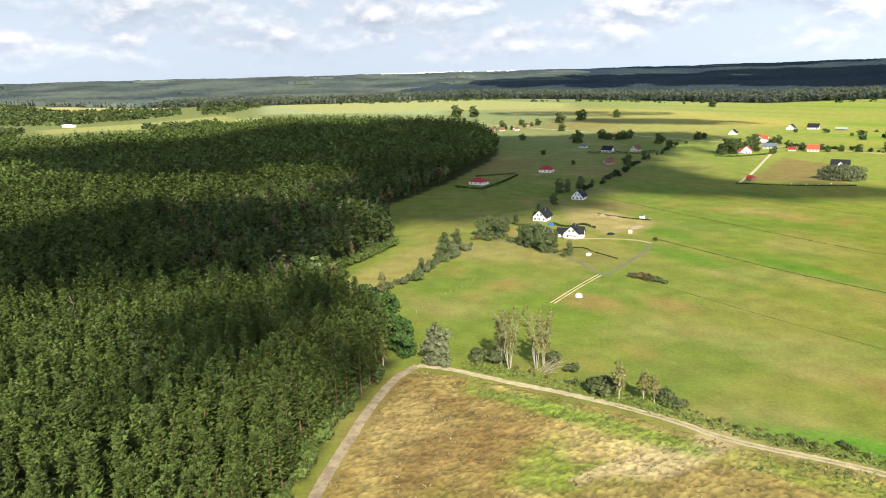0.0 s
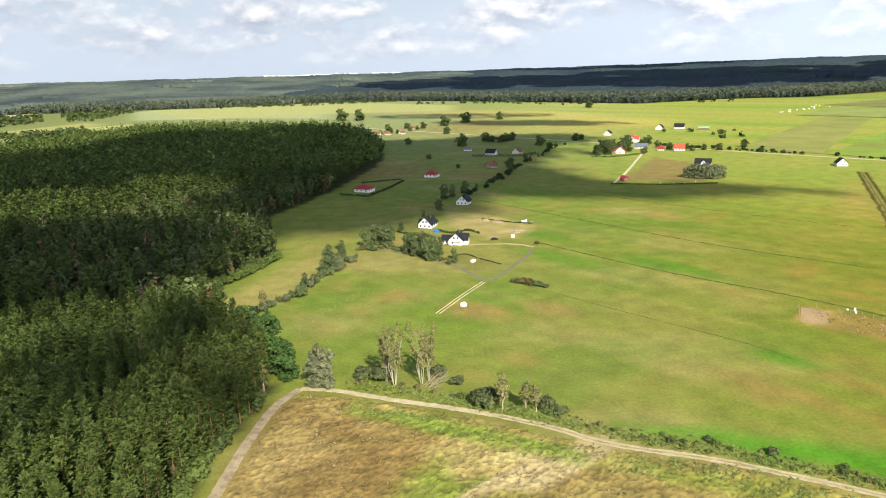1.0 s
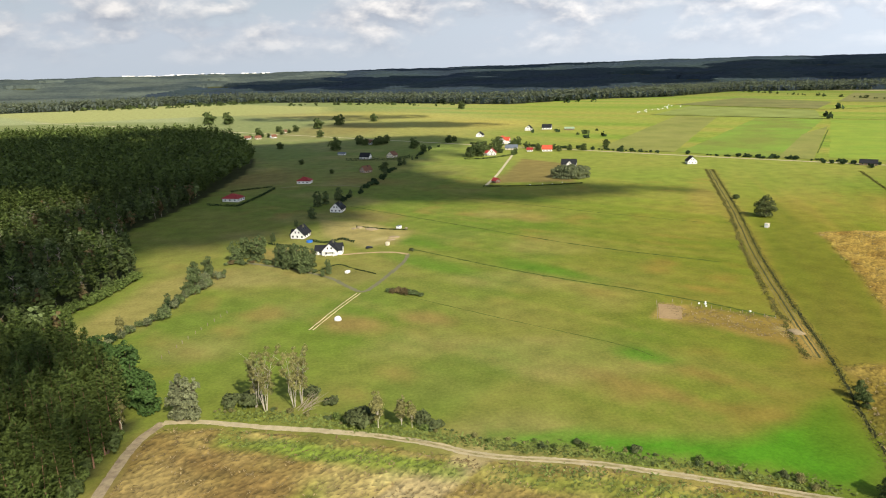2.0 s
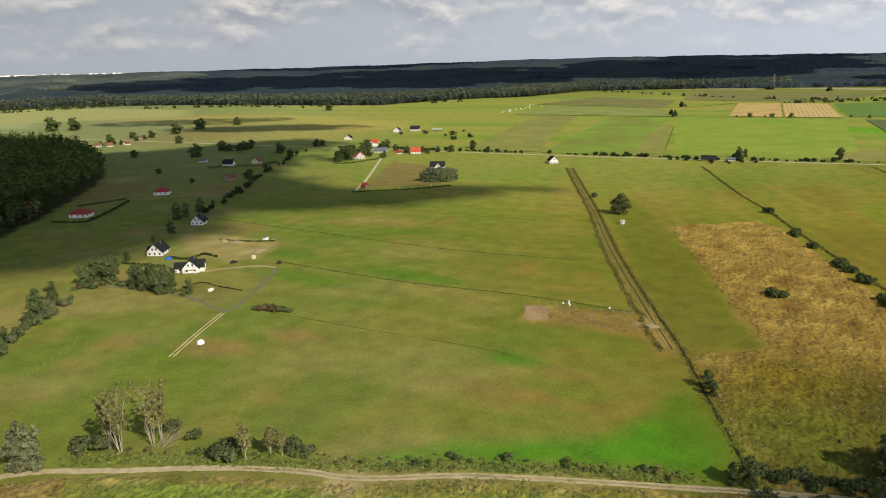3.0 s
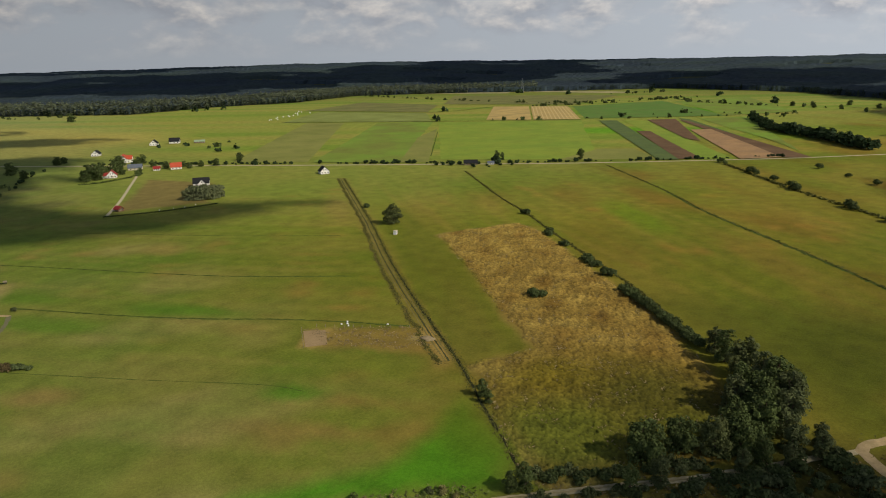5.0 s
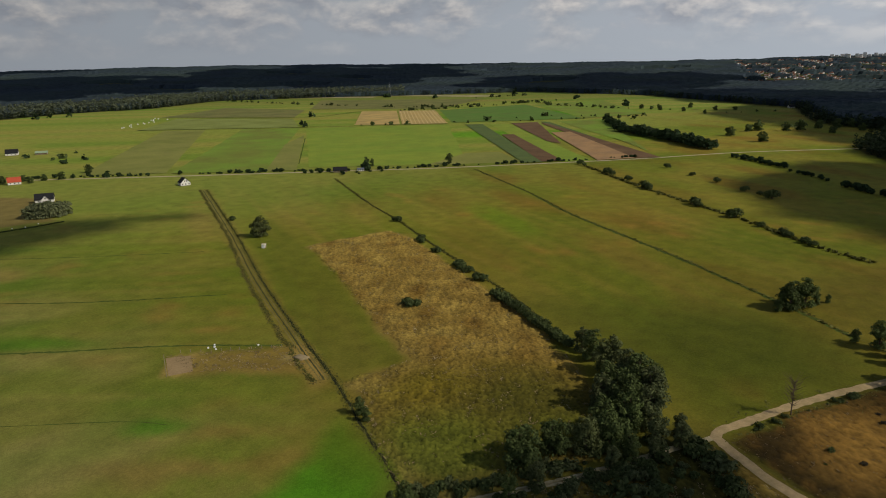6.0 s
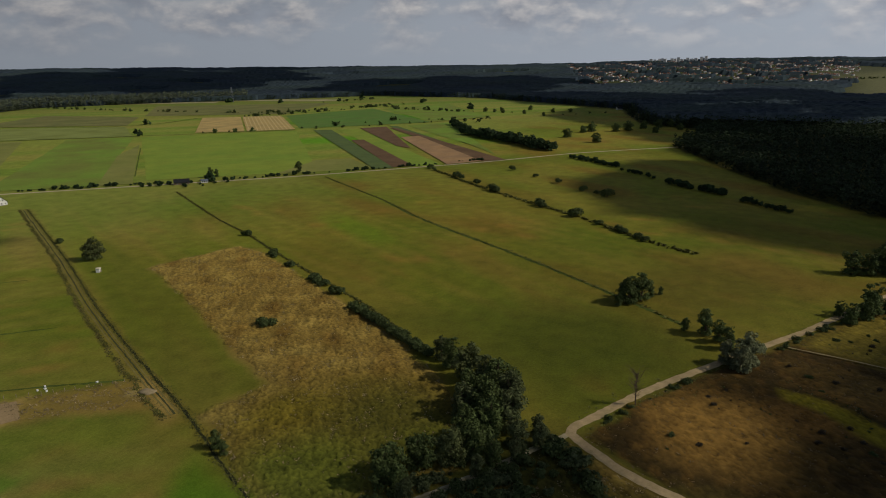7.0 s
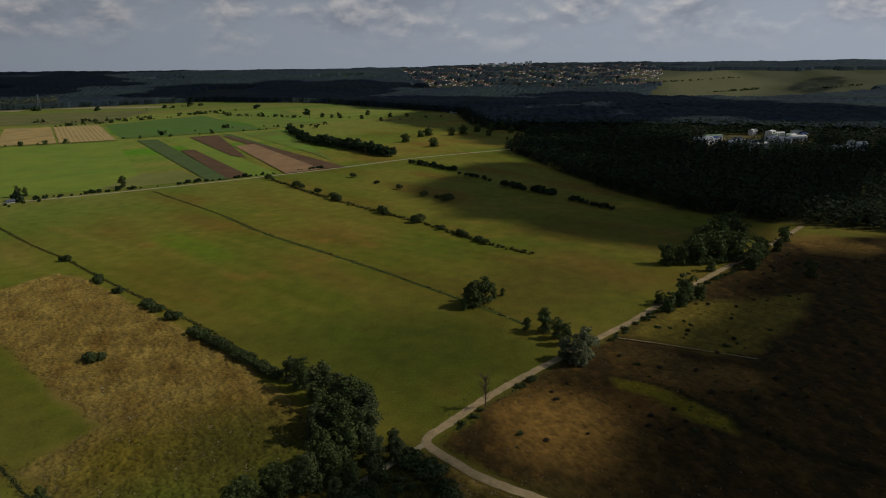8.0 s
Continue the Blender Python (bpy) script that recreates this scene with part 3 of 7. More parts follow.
    area([(294, 440), (300, 437), (156, 176), (140, 147), (130, 141), (150, 182)], 2, (0.215, 0.175, 0.070), 0.6)
    area([(122, 192), (146, 175), (150, 171), (140, 150), (132, 160), (118, 181)], 4, (0.245, 0.175, 0.075), 0.75)
    area([(119, 197), (145, 174), (136, 159), (112, 184)], 5, (0.24, 0.18, 0.08), 0.6)
    area([(112, 184), (119, 196.5), (126, 191), (118, 181)], 1.5, (0.37, 0.27, 0.14), 0.9)
    area([(146, 173), (151, 170), (140, 148), (134, 147)], 2.5, (0.38, 0.28, 0.15), 0.8)
    blob(141, 166, 4, 3, 0, (0.45, 0.38, 0.28), 0.6)
    area(HEATH, 3, (0.212, 0.150, 0.064))
    mottle = np.clip(rolling(x, y, 14, 10) + 0.1, 0, 1) * inside(HEATH, wx, wy)
    lay(0.7 * mottle, (0.38, 0.30, 0.14))
    mottle = np.clip(rolling(x, y, 20, 11), 0, 1) * inside(HEATH, wx, wy)
    lay(0.6 * mottle, (0.13, 0.155, 0.035))
    blob(28, 118, 12, 3.5, 35, (0.42, 0.34, 0.20), 0.9)
    blob(20, 121, 9, 4, 10, (0.36, 0.31, 0.17), 0.8)
    blob(12, 112, 8, 3, 30, (0.14, 0.19, 0.035), 0.8)
    blob(8, 135, 18, 4, -25, (0.13, 0.19, 0.035), 0.8)
    blob(30, 124, 16, 3, -25, (0.14, 0.19, 0.035), 0.7)
    area([(-29, 146), (-15, 144), (-2, 136), (2, 125), (-4, 109), (-20, 100), (-30, 110)], 14, (0.19, 0.122, 0.058), 0.75)
    area([(-30, 132), (-22, 138), (-16, 128), (-24, 112), (-31, 112)], 8, (0.33, 0.25, 0.13), 0.6)
    area([(0, 119), (7, 122), (13, 111), (8, 105), (-2, 106)], 5, (0.16, 0.20, 0.04), 0.85)
    area([(9, 130), (16, 130), (20, 124), (18, 117), (10, 115), (6, 119)], 5, (0.40, 0.31, 0.16), 0.7)
    area([(12, 108), (40, 114), (60, 104), (60, 80), (10, 80)], 8, (0.24, 0.185, 0.08), 0.7)
    blob(-38, 112, 4, 16, 5, (0.17, 0.19, 0.045), 0.8)
    area([(40, 128), (34, 127.5), (31, 124), (24, 119.5), (16, 114), (8, 109.5), (9, 106.5), (22, 111), (31, 115), (37, 119), (43, 122)], 2.2, (0.39, 0.305, 0.20), 0.9)
    area([(-12, 147.5), (10, 137.5), (35, 122.5), (33, 117), (8, 131.5), (-14, 143)], 4, (0.165, 0.22, 0.045), 0.75)
    area([(44, 119), (64, 109), (98, 88), (96, 82), (62, 101), (44, 113)], 4, (0.165, 0.20, 0.045), 0.7)
    # moor brown darkened further, adding cloud shadow to its colour
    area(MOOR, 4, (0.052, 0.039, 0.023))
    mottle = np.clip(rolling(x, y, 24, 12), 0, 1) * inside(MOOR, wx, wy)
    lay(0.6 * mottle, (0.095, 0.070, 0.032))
    patches = np.clip(rolling(x, y, 8, 42) * 1.3, 0, 1)
    blob(188, 20, 26, 16, -30, (0.20, 0.13, 0.065), 0.95)
    blob(206, -8, 22, 14, -35, (0.20, 0.125, 0.06), 0.8)
    lay(0.55 * patches * inside(MOOR, wx, wy), (0.13, 0.082, 0.038))
    # rust-coloured patch, brightened as the spot the sun reaches
    area([(190, 36), (203, 27), (202, 15), (188, 3), (170, 2), (164, 9), (168, 22), (178, 30)], 12, (0.25, 0.165, 0.08), 0.9)
    area([(251, -1), (284, -21), (296, -50), (307, -73), (280, -64), (244, -41), (239, -27)], 6, (0.21, 0.19, 0.062), 0.9)
    area([(402, -84), (412, -109), (386, -127), (364, -114), (370, -92)], 6, (0.20, 0.14, 0.065), 0.9)
    blob(222, -30, 10, 14, -30, (0.24, 0.16, 0.08), 0.7)
    area([(219, 7), (213, -10), (203, -21), (191, -31), (185, -39), (178, -54), (173, -52), (182, -37), (190, -28), (201, -18), (210, -8)], 4, (0.022, 0.024, 0.013), 0.95)
    area([(216, 4), (212, -5), (204, -15), (195, -26), (187, -25), (192, -17), (199, -8), (208, 2)], 3, (0.22, 0.21, 0.034), 1.0)
    area([(222, 0), (229, -18), (215, -25), (212, -11)], 8, (0.20, 0.135, 0.07), 0.7)
    blob(225, -15, 12, 18, -30, (0.15, 0.11, 0.06), 0.6)
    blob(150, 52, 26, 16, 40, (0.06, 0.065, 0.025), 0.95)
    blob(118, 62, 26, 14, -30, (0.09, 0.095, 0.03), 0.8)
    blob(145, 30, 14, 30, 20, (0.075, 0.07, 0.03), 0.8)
    # garden plots by the first houses
    area([(20, 365), (40, 350), (54, 334), (62, 322), (50, 300), (36, 298), (24, 320)], 5, (0.30, 0.24, 0.12), 0.85)
    blob(40, 337, 8, 5, -40, (0.40, 0.33, 0.19), 0.8)
    blob(47, 312, 7, 4, 30, (0.38, 0.31, 0.18), 0.7)
    area([(26, 243), (12, 264), (22, 276), (30, 266), (35, 257)], 3, (0.165, 0.155, 0.055), 0.85)
    area([(137, 440), (195, 545), (222, 493), (188, 425)], 5, (0.17, 0.125, 0.075), 0.9)
    forest = ~inside(OPEN, x, y)
    lay(forest * 1.0, (0.055, 0.06, 0.028))
    area(WORKS, 10, (0.04, 0.042, 0.02), 0.9)
    area(YARD, 6, (0.15, 0.14, 0.12), 0.7)
    # east fields greyed in colour as haze would grey them
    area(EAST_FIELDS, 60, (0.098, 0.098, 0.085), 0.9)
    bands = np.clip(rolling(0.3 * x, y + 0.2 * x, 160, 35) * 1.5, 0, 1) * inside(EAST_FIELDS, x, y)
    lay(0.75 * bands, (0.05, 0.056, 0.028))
    # sunlit strip laid over them as a lighter colour
    area([(2441, -174), (2795, -439), (2200, -495), (1752, -296), (1885, -160)], 90, (0.165, 0.158, 0.125), 0.9)
    cover *= np.array((1.05, 1.10, 0.62))
    cover *= 1 + np.clip((150 - x) / 110, 0, 1)[:, None] * np.array((0.03, 0.0, 0.28))
    # sandier, drier soil towards the east
    sandy = (np.clip((x - 0.12 * y - 40) / 130, 0, 1) * np.clip((far - 1500) / -300, 0, 1) * (0.25 + 0.75 * np.clip((360 - y) / 140, 0, 1)))[:, None]
    cover[:] = cover * (1 + sandy * np.array((0.09, -0.11, -0.30)))
    # brightness put into the cover: middle and far fields lifted, near ones dimmed
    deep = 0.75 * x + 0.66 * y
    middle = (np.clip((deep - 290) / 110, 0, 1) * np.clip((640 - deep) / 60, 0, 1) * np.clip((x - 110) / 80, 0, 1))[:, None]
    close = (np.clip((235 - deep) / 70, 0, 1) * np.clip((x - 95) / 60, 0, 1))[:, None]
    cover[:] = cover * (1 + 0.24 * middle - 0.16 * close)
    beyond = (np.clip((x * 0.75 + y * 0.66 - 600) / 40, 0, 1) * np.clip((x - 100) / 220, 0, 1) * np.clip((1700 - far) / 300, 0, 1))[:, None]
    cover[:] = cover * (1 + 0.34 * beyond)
    return cover


def painted(name, me, colours):
    layer = me.color_attributes.new("cover", "FLOAT_COLOR", "POINT")
    layer.data.foreach_set("color", np.c_[colours, np.ones(len(colours))].astype(np.float32).ravel())
    return new(name, me)


def build_ground():
    n, a, b = 480, 150.0, 4.1
    u = np.linspace(-1, 1, n + 1)
    gx, gy = 130 + a * np.sinh(b * u), 230 + a * np.sinh(b * u)
    x, y = [g.ravel() for g in np.meshgrid(gx, gy)]
    z = height(x, y)
    idx = np.arange((n + 1) * (n + 1)).reshape(n + 1, n + 1)
    quads = np.stack([idx[:-1, :-1], idx[:-1, 1:], idx[1:, 1:], idx[1:, :-1]], -1).reshape(-1, 4)
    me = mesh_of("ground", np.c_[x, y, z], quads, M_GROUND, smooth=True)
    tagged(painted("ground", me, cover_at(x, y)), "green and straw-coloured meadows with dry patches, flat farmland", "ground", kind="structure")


TRACKS = [(-36, 60), (-35, 101), (-33.8, 118), (-29.3, 148.6), (-25, 156.8), (-2.7, 148.4), (21.4, 137.7), (37.5, 126.6), (63.2, 114.6), (97.7, 93.4), (134.5, 69.2), (168.5, 50.2)]
SANDWAY = [(128, -40), (146, 8), (156.8, 33.6), (167.2, 48.2), (171, 50.3), (196, 38.6), (224, 21.8), (261, -2), (300, -24), (341, -48.5), (389, -78.5)]


def tussocks(name, poly, step, tall, contrast, drawn, label, seed):
    """Rough grass as a sheet of small hummocks, straw on top, darker between."""
    rng = np.random.default_rng(seed)
    gx, gy = np.arange(min(p[0] for p in poly), max(p[0] for p in poly), step), np.arange(max(-130, min(p[1] for p in poly)), max(p[1] for p in poly), step)
    shape = (len(gy), len(gx))
    x, y = [g.ravel() for g in np.meshgrid(gx, gy)]
    x, y = x + rng.uniform(-0.35, 0.35, len(x)) * step, y + rng.uniform(-0.35, 0.35, len(x)) * step
    wx, wy = x + 1.2 * rolling(x, y, 8, seed), y + 1.2 * rolling(x, y, 8, seed + 1)
    gap = np.minimum(edge_gap(TRACKS, x, y, False) - 1.6, edge_gap(SANDWAY, x, y, False) - 2.2)
    gap = np.minimum(gap, edge_gap([(246, 4), (243, -12), (239, -28), (236, -40)], x, y, False) - 0.7)
    rim = np.minimum(np.where(inside(poly, wx, wy), edge_gap(poly, wx, wy), -1), gap)
    along_x, along_y = 0.8 * x + 0.6 * y, 0.6 * x - 0.8 * y
    lump = 0.5 * rolling(along_x * drawn, along_y, 2.6, seed + 2) + 0.4 * rolling(along_x * drawn, along_y, 7, seed + 3) + rng.normal(0, 0.7, len(x))
    z = np.where(rim > 0, 0.03 + tall * (0.5 + 0.45 * np.clip(lump, -1, 1.4)) * np.clip(rim / 1.5, 0, 1), -0.12)
    idx = np.arange(len(x)).reshape(shape)
    quads = np.stack([idx[:-1, :-1], idx[:-1, 1:], idx[1:, 1:], idx[1:, :-1]], -1).reshape(-1, 4)
    quads = quads[(rim[quads] > 0).any(1)]
    used = np.unique(quads)
    where = np.full(len(x), -1)
    where[used] = np.arange(len(used))
    colours = cover_at(x[used], y[used])
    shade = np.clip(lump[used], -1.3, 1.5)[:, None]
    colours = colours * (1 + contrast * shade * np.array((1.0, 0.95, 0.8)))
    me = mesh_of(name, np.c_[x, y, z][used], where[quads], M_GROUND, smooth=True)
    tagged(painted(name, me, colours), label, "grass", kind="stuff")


def build_tussocks():
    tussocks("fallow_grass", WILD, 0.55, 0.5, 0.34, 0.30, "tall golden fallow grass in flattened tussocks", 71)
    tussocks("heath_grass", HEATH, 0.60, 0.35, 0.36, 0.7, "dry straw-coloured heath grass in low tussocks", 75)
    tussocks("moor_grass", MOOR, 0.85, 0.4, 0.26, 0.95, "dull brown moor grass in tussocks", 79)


build_ground()
build_tussocks()

# ---------------------------------------------------------------- roads and tracks


def build_roads():
    west = [(-36, 60), (-35, 101), (-33.8, 118), (-32.2, 133.5), (-29.3, 148.6), (-25.0, 156.8)]
    east = [(-25.0, 156.8), (-16.4, 154.6), (-2.7, 148.4), (9.9, 143.2), (21.4, 137.7), (31.7, 131.4), (37.5, 126.6), (45.2, 122.5), (63.2, 114.6), (97.7, 93.4), (117, 81), (134.5, 69.2), (158, 56.2), (168.5, 50.2)]
    tagged(ribbon("dirt_road", west, 2.3, M_FOREST_ROAD, 0.05, 0.8, 0.06, 1), "sandy dirt road along the pine wood edge", "road", kind="structure")
    tagged(ribbon("dirt_road", east, 1.9, M_FARMROAD, 0.058, 0.8, 0.09, 2), "pale dirt farm road between heath and meadow", "road", kind="structure")
    tagged(ribbon("grass_median", [(20, 138.4), (31.7, 131.4), (37.5, 126.6), (45.2, 122.5), (63.2, 114.6), (97.7, 93.4), (117, 81), (134.5, 69.2), (150, 60.6)], 0.55, M_MEDIAN, 0.075, 0.8, 0.4, 12), "thin worn grass between the wheel tracks", "grass", kind="structure")
    sandy = [(128, -40), (146, 8), (152, 21.5), (156.8, 33.6), (163.2, 43.2), (167.2, 48.2), (171, 50.3), (181, 45.8), (196, 38.6), (209, 31.3), (224, 21.8), (241.6, 11), (261, -2), (276, -10.3), (300, -24), (341, -48.5), (389, -78.5), (430, -102)]
    tagged(ribbon("sand_road", sandy, 2.8, M_DIRT, 0.07, 1.5, 0.08, 3), "wide pale sand road bending past a grove", "road", kind="structure")
    far = [(-420, 1330), (-60, 941), (186, 660), (269, 567), (322, 507), (409, 413), (468, 351), (540, 286), (600, 236), (676, 181), (742, 112), (790, 60)]
    tagged(ribbon("country_road", far, 3.4, M_LANE, 0.09, 6, 0.03, 5), "straight narrow pale country road with hedged verges", "road", kind="structure")
    tagged(ribbon("gravel_lane", [(-14, 290), (-3, 281), (7, 272), (19, 257), (25, 243), (29, 237), (34, 243), (41, 255), (49, 270), (53, 281)], 1.7, M_GRAVEL, 0.06, 1, 0.16, 6), "grey gravel lane to the first houses", "road", kind="structure")
    tagged(ribbon("sandy_drive", [(53, 281), (49, 285), (44, 287.5), (34, 289), (26, 289)], 1.8, M_DIRT, 0.062, 2, 0.12, 9), "cream sandy drive to the first house", "road", kind="structure")
    tagged(ribbon("house_drive", [(131, 432), (150, 470), (176, 528), (198, 578), (210, 612)], 2.0, M_LANE, 0.065, 4, 0.06, 7), "pale drive leading to the hamlet", "road", kind="structure")
    tagged(ribbon("farm_drive", [(2, 473), (20, 476), (40, 468), (56, 456)], 1.6, M_TRACK, 0.062, 4, 0.08, 8), "pale drive to a red-roofed bungalow", "road", kind="structure")
    # twin wheel tracks
    for name, line, gap, seed in (("field_track", [(27.3, 235.6), (18.3, 220.6), (9.7, 204.9)], 0.62, 20),):
        at = smooth_line(line, 6)
        way = np.gradient(at, axis=0)
        way /= np.linalg.norm(way, axis=1)[:, None]
        for s in (-1, 1):
            side = at + s * gap * np.stack([way[:, 1], -way[:, 0]], 1)
            tagged(ribbon(name, [tuple(p) for p in side], 0.4, M_CREAMSAND, 0.05, 1.5, 0.25, seed + s), "worn wheel track through the grass", "track", kind="structure")
    tagged(ribbon("moor_path", [(246, 4), (243, -12), (239, -28), (236, -40)], 0.6, M_TRACK, 0.42, 2, 0.3, 31), "narrow pale footpath across the heath", "path", kind="structure")

    # flat strips; their dark stands for earth, water and shadow in the ditches
    for line, wide, seed in (([(105, 88), (113, 99.5), (125.5, 121.5), (139, 145), (154.5, 176), (185, 234), (230, 313), (297, 436)], 0.8, 41), ([(378, 392), (324, 306), (299, 261), (277, 226), (250, 181), (226, 141), (197, 101)], 0.7, 42), ([(403, 235), (365, 189), (320, 122), (289, 79)], 0.25, 43)):
        tagged(ribbon("ditch", line, wide, M_DITCH, 0.04, 2.5, 0.35, seed), "narrow dark drainage ditch between fields", "ditch", kind="structure")
    for line, wide, seed in (([(55, 290), (90, 242), (124, 204.6), (146, 175)], 0.9, 44), ([(40, 393), (87, 326), (127, 271), (166, 231)], 0.9, 45), ([(106, 398), (156, 337), (198, 293)], 0.6, 46), ([(40, 231), (67, 198), (91, 170), (97, 159)], 0.3, 47), ([(418, 478), (490, 555), (561, 631)], 1.0, 48), ([(471, 329), (403, 235)], 1.0, 49), ([(403, 236), (365, 190), (320, 123), (289, 80), (270, 55), (252, 33)], 1.7, 50)):
        tagged(ribbon("grass_balk", line, wide, M_BALK, 0.045, 1.6, 0.5, seed), "thin strip of taller grass between meadows", "balk", kind="structure")


build_roads()


DITCH_LINE = [(105, 88), (113, 99.5), (125.5, 121.5), (139, 145), (154.5, 176), (185, 234), (230, 313), (297, 436)]


def build_ditch_track():
    """The overgrown track beside the ditch: two trodden ruts between ridges of dug-out clods."""
    rng = np.random.default_rng(23)
    line = smooth_line(DITCH_LINE[3:], 3.0)
    way = np.gradient(line, axis=0)
    way /= np.linalg.norm(way, axis=1)[:, None]
    left = np.stack([-way[:, 1], way[:, 0]], 1)
    for off, wide, mat, label in ((1.5, 0.4, M_RUTPALE, "pale trodden wheel rut beside the ditch"), (2.5, 0.55, M_RUT, "dark rut in the track beside the ditch"), (3.6, 0.4, M_RUTPALE, "pale trodden wheel rut in straw grass")):
        edge = line + left * (off + 0.12 * rolling(line[:, 0], line[:, 1], 30, int(off * 10)))[:, None]
        tagged(ribbon("ditch_track", [tuple(p) for p in edge[::2]], wide, mat, 0.05 + 0.01 * off, 1.5, 0.3, int(off * 7)), label, "track", kind="structure")
    # ridges of clods thrown up along the outer side
    verts, quads, tint = [], [], []
    spots = []
    for at, side in zip(line, left):
        far = 4.6 + 1.2 * min(1.0, max(0.0, (300 - at[1]) / 120)) + 0.8 * float(rolling(at[0], at[1], 25, 5))
        for k in range(26):
            spots.append((*(at + side * (far + rng.normal(0, 0.45)) + way[0] * rng.uniform(-1.5, 1.5)), rng.uniform(0.1, 0.38)))
        for k in range(10):
            spots.append((*(at + side * rng.uniform(0.8, far) + way[0] * rng.uniform(-1.5, 1.5)), rng.uniform(0.07, 0.22)))
    for x, y, r in spots:
        if not rolling(np.array(x), np.array(y), 14, 8) > -0.35:
            continue
        w = rng.uniform(0, 6.3) + np.arange(5) * 2 * math.pi / 5
        d = r * rng.uniform(0.7, 1.3, 5)
        n = len(verts)
        verts += [(x + a * math.cos(t), y + a * math.sin(t), -0.03) for a, t in zip(d, w)] + [(x + rng.normal(0, 0.1), y + rng.normal(0, 0.1), r * rng.uniform(0.5, 1.0))]
        quads += [(n + k, n + (k + 1) % 5, n + 5) for k in range(5)]
        tint += [rng.normal(0, 0.2)] * 6
    tagged(new("clod_ridge", mesh_of("clod_ridge", verts, quads, M_CLOD, tint)), "ridge of dug clods and dead weeds beside the track", "earth", kind="stuff")


build_ditch_track()


def sheet(name, corners, mat, label, z=0.12):
    """A field with straight sides, cut in rows so that its edge can wander."""
    (a, b, c, d) = [np.array(p, float) for p in corners]
    rng = np.random.default_rng(len(label))
    n = 24
    cell = min(np.linalg.norm(p - q) for p, q in ((a, b), (b, c), (c, d), (d, a))) / n
    u, v = np.meshgrid(np.linspace(0, 1, n), np.linspace(0, 1, n))
    u, v = u.ravel()[:, None], v.ravel()[:, None]
    xy = (a * (1 - u) + b * u) * (1 - v) + (d * (1 - u) + c * u) * v + rng.normal(0, min(0.5, 0.12 * cell), (n * n, 2))
    idx = np.arange(n * n).reshape(n, n)
    quads = np.stack([idx[:-1, :-1], idx[:-1, 1:], idx[1:, 1:], idx[1:, :-1]], -1).reshape(-1, 4)
    tagged(new(name, mesh_of(name, np.c_[xy, np.full(n * n, z)], quads, mat, smooth=True)), label, "field", kind="structure")


